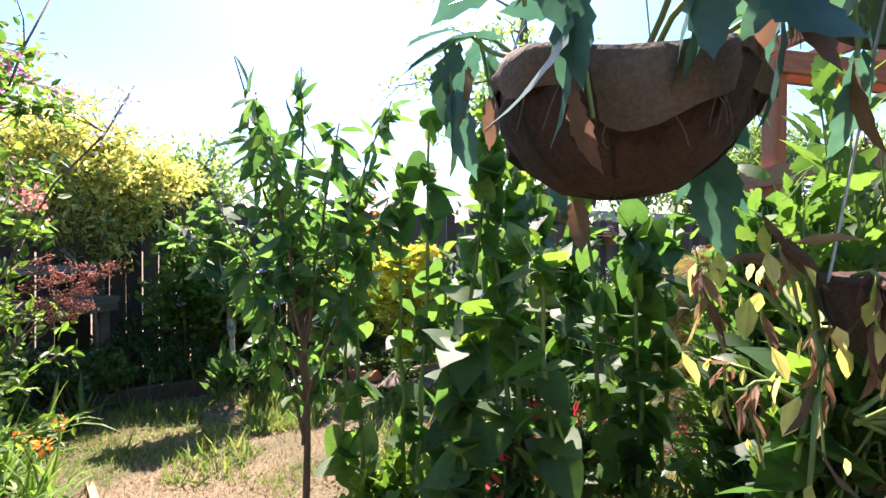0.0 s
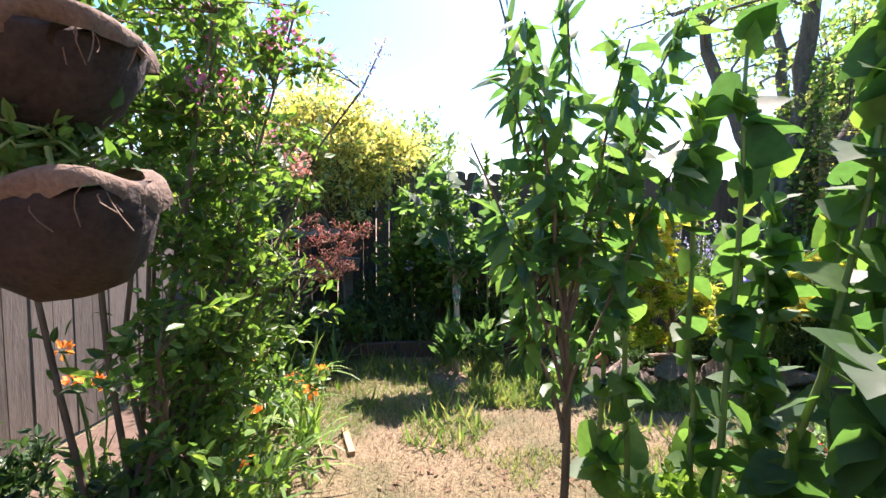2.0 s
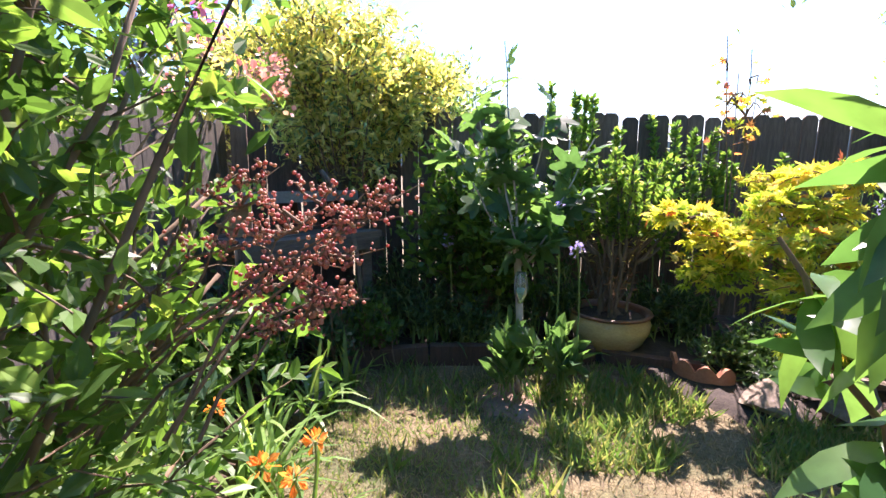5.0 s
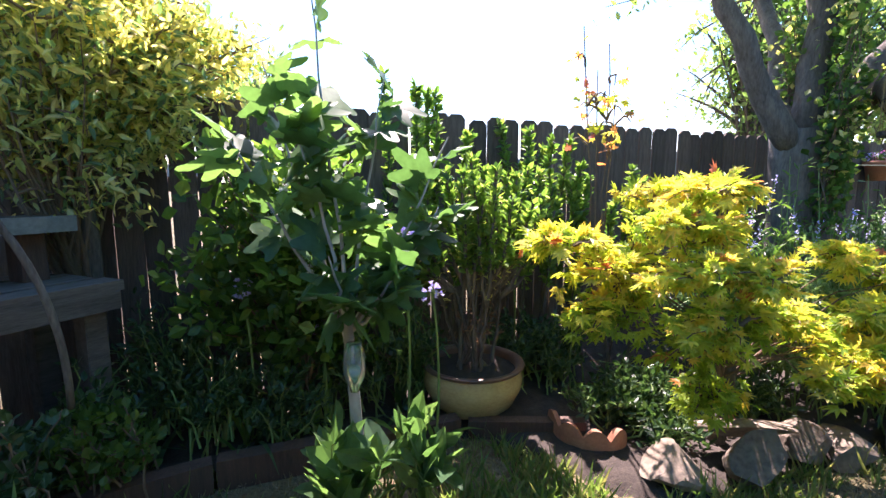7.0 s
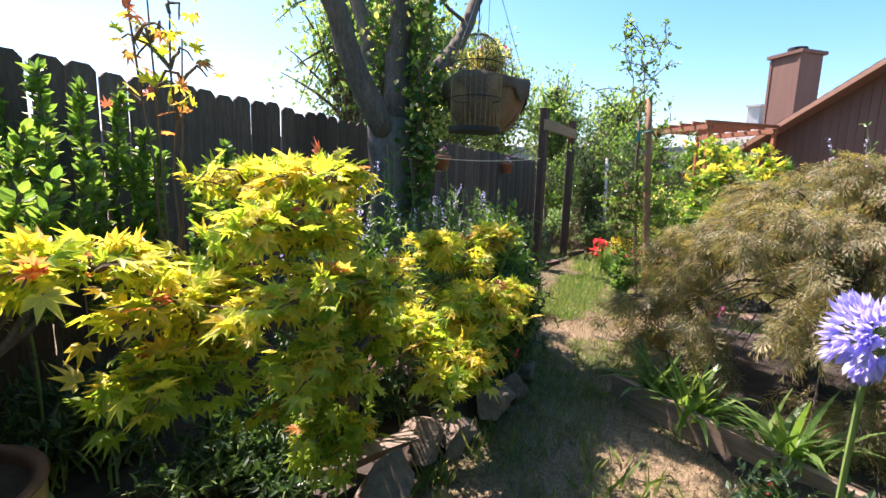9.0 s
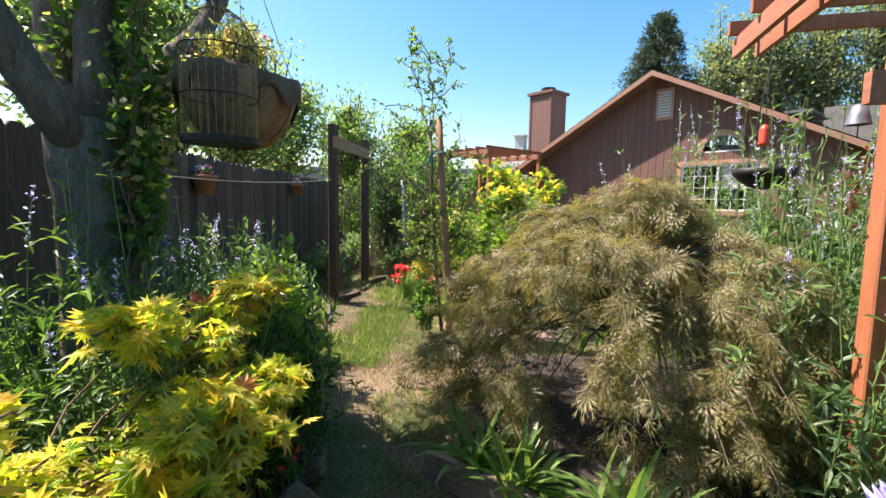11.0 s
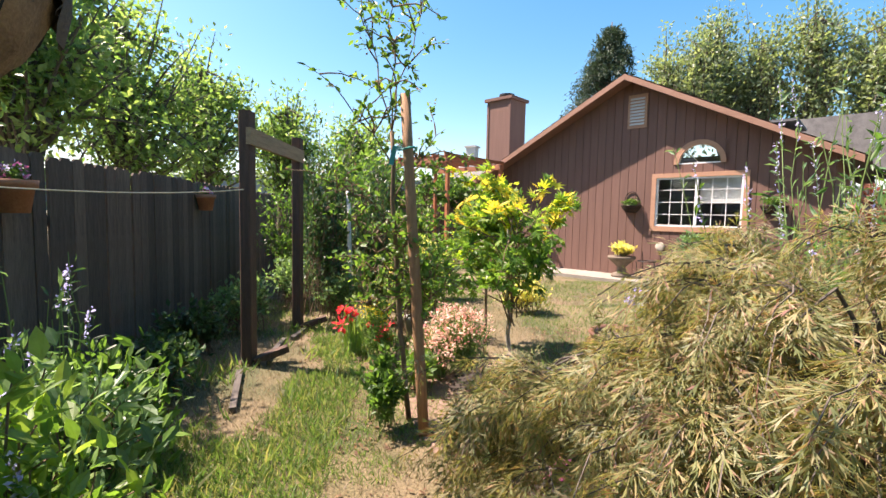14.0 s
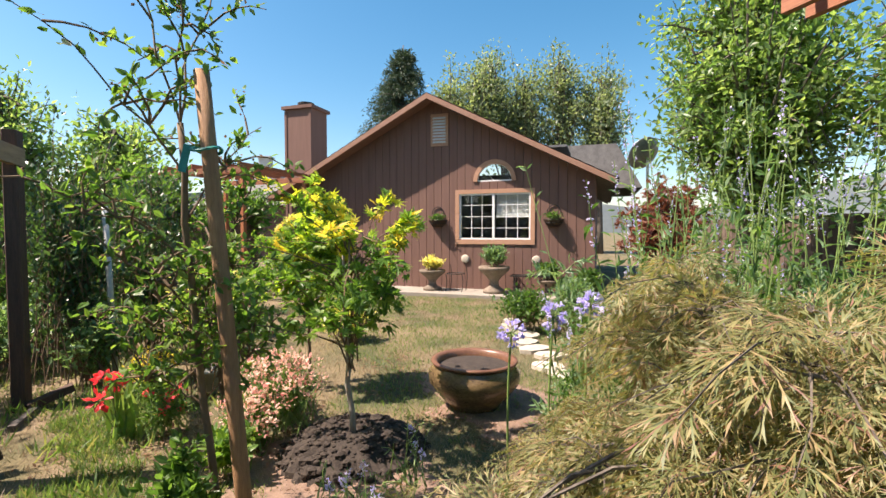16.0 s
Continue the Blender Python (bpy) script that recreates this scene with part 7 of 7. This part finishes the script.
far_tree((17.3, 7.7, 0), 5.9, 1.8, 509, "airy tree beyond the fence corner", n=110, per=56, leaf=0.14, low=0.12)
far_tree((21.0, 2.5, 0), 3.6, 1.9, 505, "round tree beside the patio", "green", 80, 50, 0.15)
far_tree((13.0, 4.5, 0), 3.0, 1.3, 506, "green tree at the end of the fence", "green", 80, 50, 0.1)
far_tree((-1.2, 14.0, 0), 4.6, 2.0, 507, "broad tree far behind the back fence", n=80, per=50, leaf=0.16)
far_tree((-3.6, 8.0, 0), 4.0, 1.5, 508, "tree behind the fence corner", "gold", 80, 50, 0.1)
# behind the house
rng = rng_of(510)
ls = []
for i in range(260):
    z = 2.0 + 11.0 * rng.random() ** 0.9
    a, ln = rng.random() * 6.283, (13.4 - z) * 0.52 * (0.7 + 0.5 * rng.random()) + 0.15
    ls.append(curve((0, 0, z), (ln * math.cos(a), ln * math.sin(a), z - 0.12 * ln), (0, 0, 0.1 * ln), 6, 0.03, rng))
plant("conifer", (31.1, -7.8, 0), "tall dark pointed conifer behind the house", "tree", 510, ls, [("conifer", dict(per=90, size=0.3, kind="sliver", frac=0.15, fuzz=0.12, up=0.1))], "bark", (0.05, 0.01), (curve((0, 0, 0), (0, 0, 13.4), (0, 0, 0), 8), np.linspace(0.25, 0.03, 8)), "bark")
for i, (x, y, h) in enumerate(((30.1, -14.0, 16.2), (28.9, -15.8, 15.0), (27.4, -17.6, 16.0), (25.6, -19.5, 14.4), (31.5, -11.5, 14.2), (29.8, -12.7, 15.0))):
    far_tree((x, y, 0), h, 2.5, 512 + i, "tall airy poplar behind the house", "poplar", 110, 60, 0.24, 0.25, 0.2, fuzz=0.28)
# to the right of the house
far_tree((8.0, -4.8, 0), 6.8, 2.3, 520, "large dense tree beside the house corner", "far", 270, 100, 0.12, 0.2, 0.12)
far_tree((5.4, -5.4, 0), 6.2, 2.2, 521, "large dense tree at the garden's side", "far", 240, 90, 0.12, 0.2, 0.12)
far_tree((8.0, -2.5, 0), 2.5, 0.75, 522, "small red-leaved maple by the house corner", "rust", 90, 40, 0.075, 0.05, 0.3, "maple", fuzz=0.05)
for i, (x, y, h, r) in enumerate(((8.3, -1.0, 0.9, 0.5), (7.4, -0.8, 0.8, 0.6), (6.3, -0.7, 1.1, 0.6), (8.9, -0.6, 0.7, 0.5), (7.0, -2.2, 1.5, 0.9), (5.2, -1.2, 1.4, 0.8), (4.2, -1.5, 1.3, 0.8), (2.6, -1.4, 1.3, 0.8), (1.0, -1.6, 1.4, 0.8))):
    low_shrub("border_shrub", (x, y, 0), h, r, 70, 26, 0.07, "green" if i % 2 else "salvia", "chip", "mixed leafy shrub in the border beside the lawn", 530 + i, stem="twig", cat="shrub", fuzz=0.05, group="border shrubs")

# distance
gg = Geo()
nseg = 120
for i in range(nseg):
    a0, a1 = 2 * math.pi * i / nseg, 2 * math.pi * (i + 1) / nseg
    hh = [26 + 22 * noise.noise(Vector((math.cos(a) * 2.2, math.sin(a) * 2.2, 7))) for a in (a0, a1)]
    gg.add([(380 * math.cos(a0), 380 * math.sin(a0), -1), (380 * math.cos(a1), 380 * math.sin(a1), -1), (380 * math.cos(a1), 380 * math.sin(a1), max(3, hh[1])), (380 * math.cos(a0), 380 * math.sin(a0), max(3, hh[0]))], [[3, 2, 1, 0]])
tagged(gg.ob("backdrop", M["hill"]), "low hazy hills in the distance", "hills", kind="structure")

# ---- grass ----
def grass(name, n, area, size, mat, label, seed, keep):
    rg = rng_of(seed)
    x = rg.uniform(area[0], area[1], n)
    y = rg.uniform(area[2], area[3], n)
    ok = np.array([keep(a, b) for a, b in zip(x, y)])
    x, y = x[ok], y[ok]
    z = np.array([ground_height(a, b) for a, b in zip(x, y)])
    gg = Geo()
    D = np.stack([rg.normal(size=len(x)) * 0.55, rg.normal(size=len(x)) * 0.55, np.ones(len(x))], 1)
    N = np.stack([rg.normal(size=len(x)), rg.normal(size=len(x)), np.zeros(len(x))], 1)
    leaves(gg, np.stack([x, y, z - 0.004], 1), D, N, size * (0.5 + 0.9 * rg.random(len(x))), "tri")
    return tagged(gg.ob(name, L[mat]), label, "grass", kind="stuff")


def open_lawn(x, y):
    if back_bed(x, y) > 0.02 or y > fence_y(x):
        return False
    if y < 4.75 and -1.12 - 0.18 * max(0, y - 2.5) - x > 0.05:
        return False
    if abs(x - 3.75) < 1.3 and 0.6 < y < 3.25 - 0.9 * max(0.0, 3.2 - x):
        return False
    return (x - 6.42) ** 2 + (y - 2.72) ** 2 > 0.2


def lush(x, y):
    return noise.noise(Vector((x * 0.9, y * 0.9, 2.2))) + 0.5 * noise.noise(Vector((x * 3, y * 3, 5)))


grass("lawn_grass", 130000, (-1.6, 6.5, 0.8, 5.6), 0.05, "grass", "short patchy green lawn grass", 600, lambda x, y: open_lawn(x, y) and lush(x, y) > (0.28 if 3.2 < x < 6.2 and y < 4.0 else 0.13))
grass("dry_grass", 90000, (-1.6, 6.5, 0.8, 5.6), 0.04, "straw", "short dry straw-coloured grass", 601, lambda x, y: open_lawn(x, y) and lush(x, y) < 0.4)
grass("lawn_grass", 70000, (6.5, 13, -3, 6.2), 0.055, "grass", "patchy green grass of the far lawn", 602, lambda x, y: open_lawn(x, y) and lush(x, y) > -0.15)
grass("dry_grass", 50000, (6.5, 13, -3, 6.2), 0.05, "straw", "dry grass of the far lawn", 603, lambda x, y: open_lawn(x, y) and lush(x, y) < 0.0)
grass("long_grass", 13000, (-1.0, 9.0, 2.6, 5.6), 0.13, "grass", "longer grass tufts at the lawn's edges", 604, lambda x, y: open_lawn(x, y) and not (3.6 < x < 6.4 and y < 4.0) and noise.noise(Vector((x * 2, y * 2, 8))) > 0.12)
grass("lush_edge", 15000, (4.6, 8.6, 4.0, 5.0), 0.075, "grass", "lusher green grass along the fence bed", 605, lambda x, y: open_lawn(x, y) and lush(x, y) + 0.8 * noise.noise(Vector((x * 1.7, y * 1.7, 3.3))) > 0.0)

grass("shaded_tufts", 8000, (0.0, 2.0, 3.55, 4.75), 0.11, "grass", "lush grass tufts in front of the back bed", 606, lambda x, y: open_lawn(x, y) and lush(x * 2, y * 2) > -0.05)


def litter(name, n, area, size, mat, kind, label, seed, keep):
    """Loose leaves lying flat on the ground."""
    rg = rng_of(seed)
    x, y = rg.uniform(area[0], area[1], n), rg.uniform(area[2], area[3], n)
    ok = np.array([keep(a, b) for a, b in zip(x, y)])
    x, y = x[ok], y[ok]
    z = np.array([ground_height(a, b) for a, b in zip(x, y)]) + 0.012
    gg = Geo()
    D = np.stack([rg.normal(size=len(x)), rg.normal(size=len(x)), 0.15 * rg.normal(size=len(x))], 1)
    N = np.stack([0.3 * rg.normal(size=len(x)), 0.3 * rg.normal(size=len(x)), np.ones(len(x))], 1)
    leaves(gg, np.stack([x, y, z], 1), D, N, size * (0.6 + 0.8 * rg.random(len(x))), kind)
    return tagged(gg.ob(name, L[mat]), label, "leaf litter", kind="stuff")


litter("leaf_litter", 5000, (4.6, 8.6, 1.2, 4.6), 0.035, "dead", "oval", "dry brown leaves scattered on the lawn", 610, lambda x, y: noise.noise(Vector((x * 1.4, y * 1.4, 6))) > 0.0)
litter("leaf_litter", 3500, (-1.4, 3.4, 0.9, 4.9), 0.03, "dead", "oval", "dry brown leaves scattered along the path", 611, lambda x, y: noise.noise(Vector((x * 1.6, y * 1.6, 9))) > 0.05)
litter("bed_litter", 700, (-1.2, 3.2, 4.1, 5.6), 0.04, "dead", "lance", "dead leaves and twigs lying in the shaded bed", 612, lambda x, y: back_bed(x, y) > 0.05)
mound("dirt_patch", lambda x, y: 0.75 - math.hypot(x - 6.1, (y - 2.95) * 1.2) + 0.35 * noise.noise(Vector((x * 2.2, y * 2.2, 3))), (5.0, 7.3, 1.9, 3.9), "bare brown dirt with straw round the soil heap", M["earth"], 0.018)
mound("dirt_patch", lambda x, y: 0.55 - math.hypot((x - 6.9) * 0.7, y - 1.35) + 0.3 * noise.noise(Vector((x * 2.2, y * 2.2, 5))), (5.6, 8.2, 0.4, 2.3), "bare straw-coloured dirt round the glazed jar", M["earth"], 0.016)
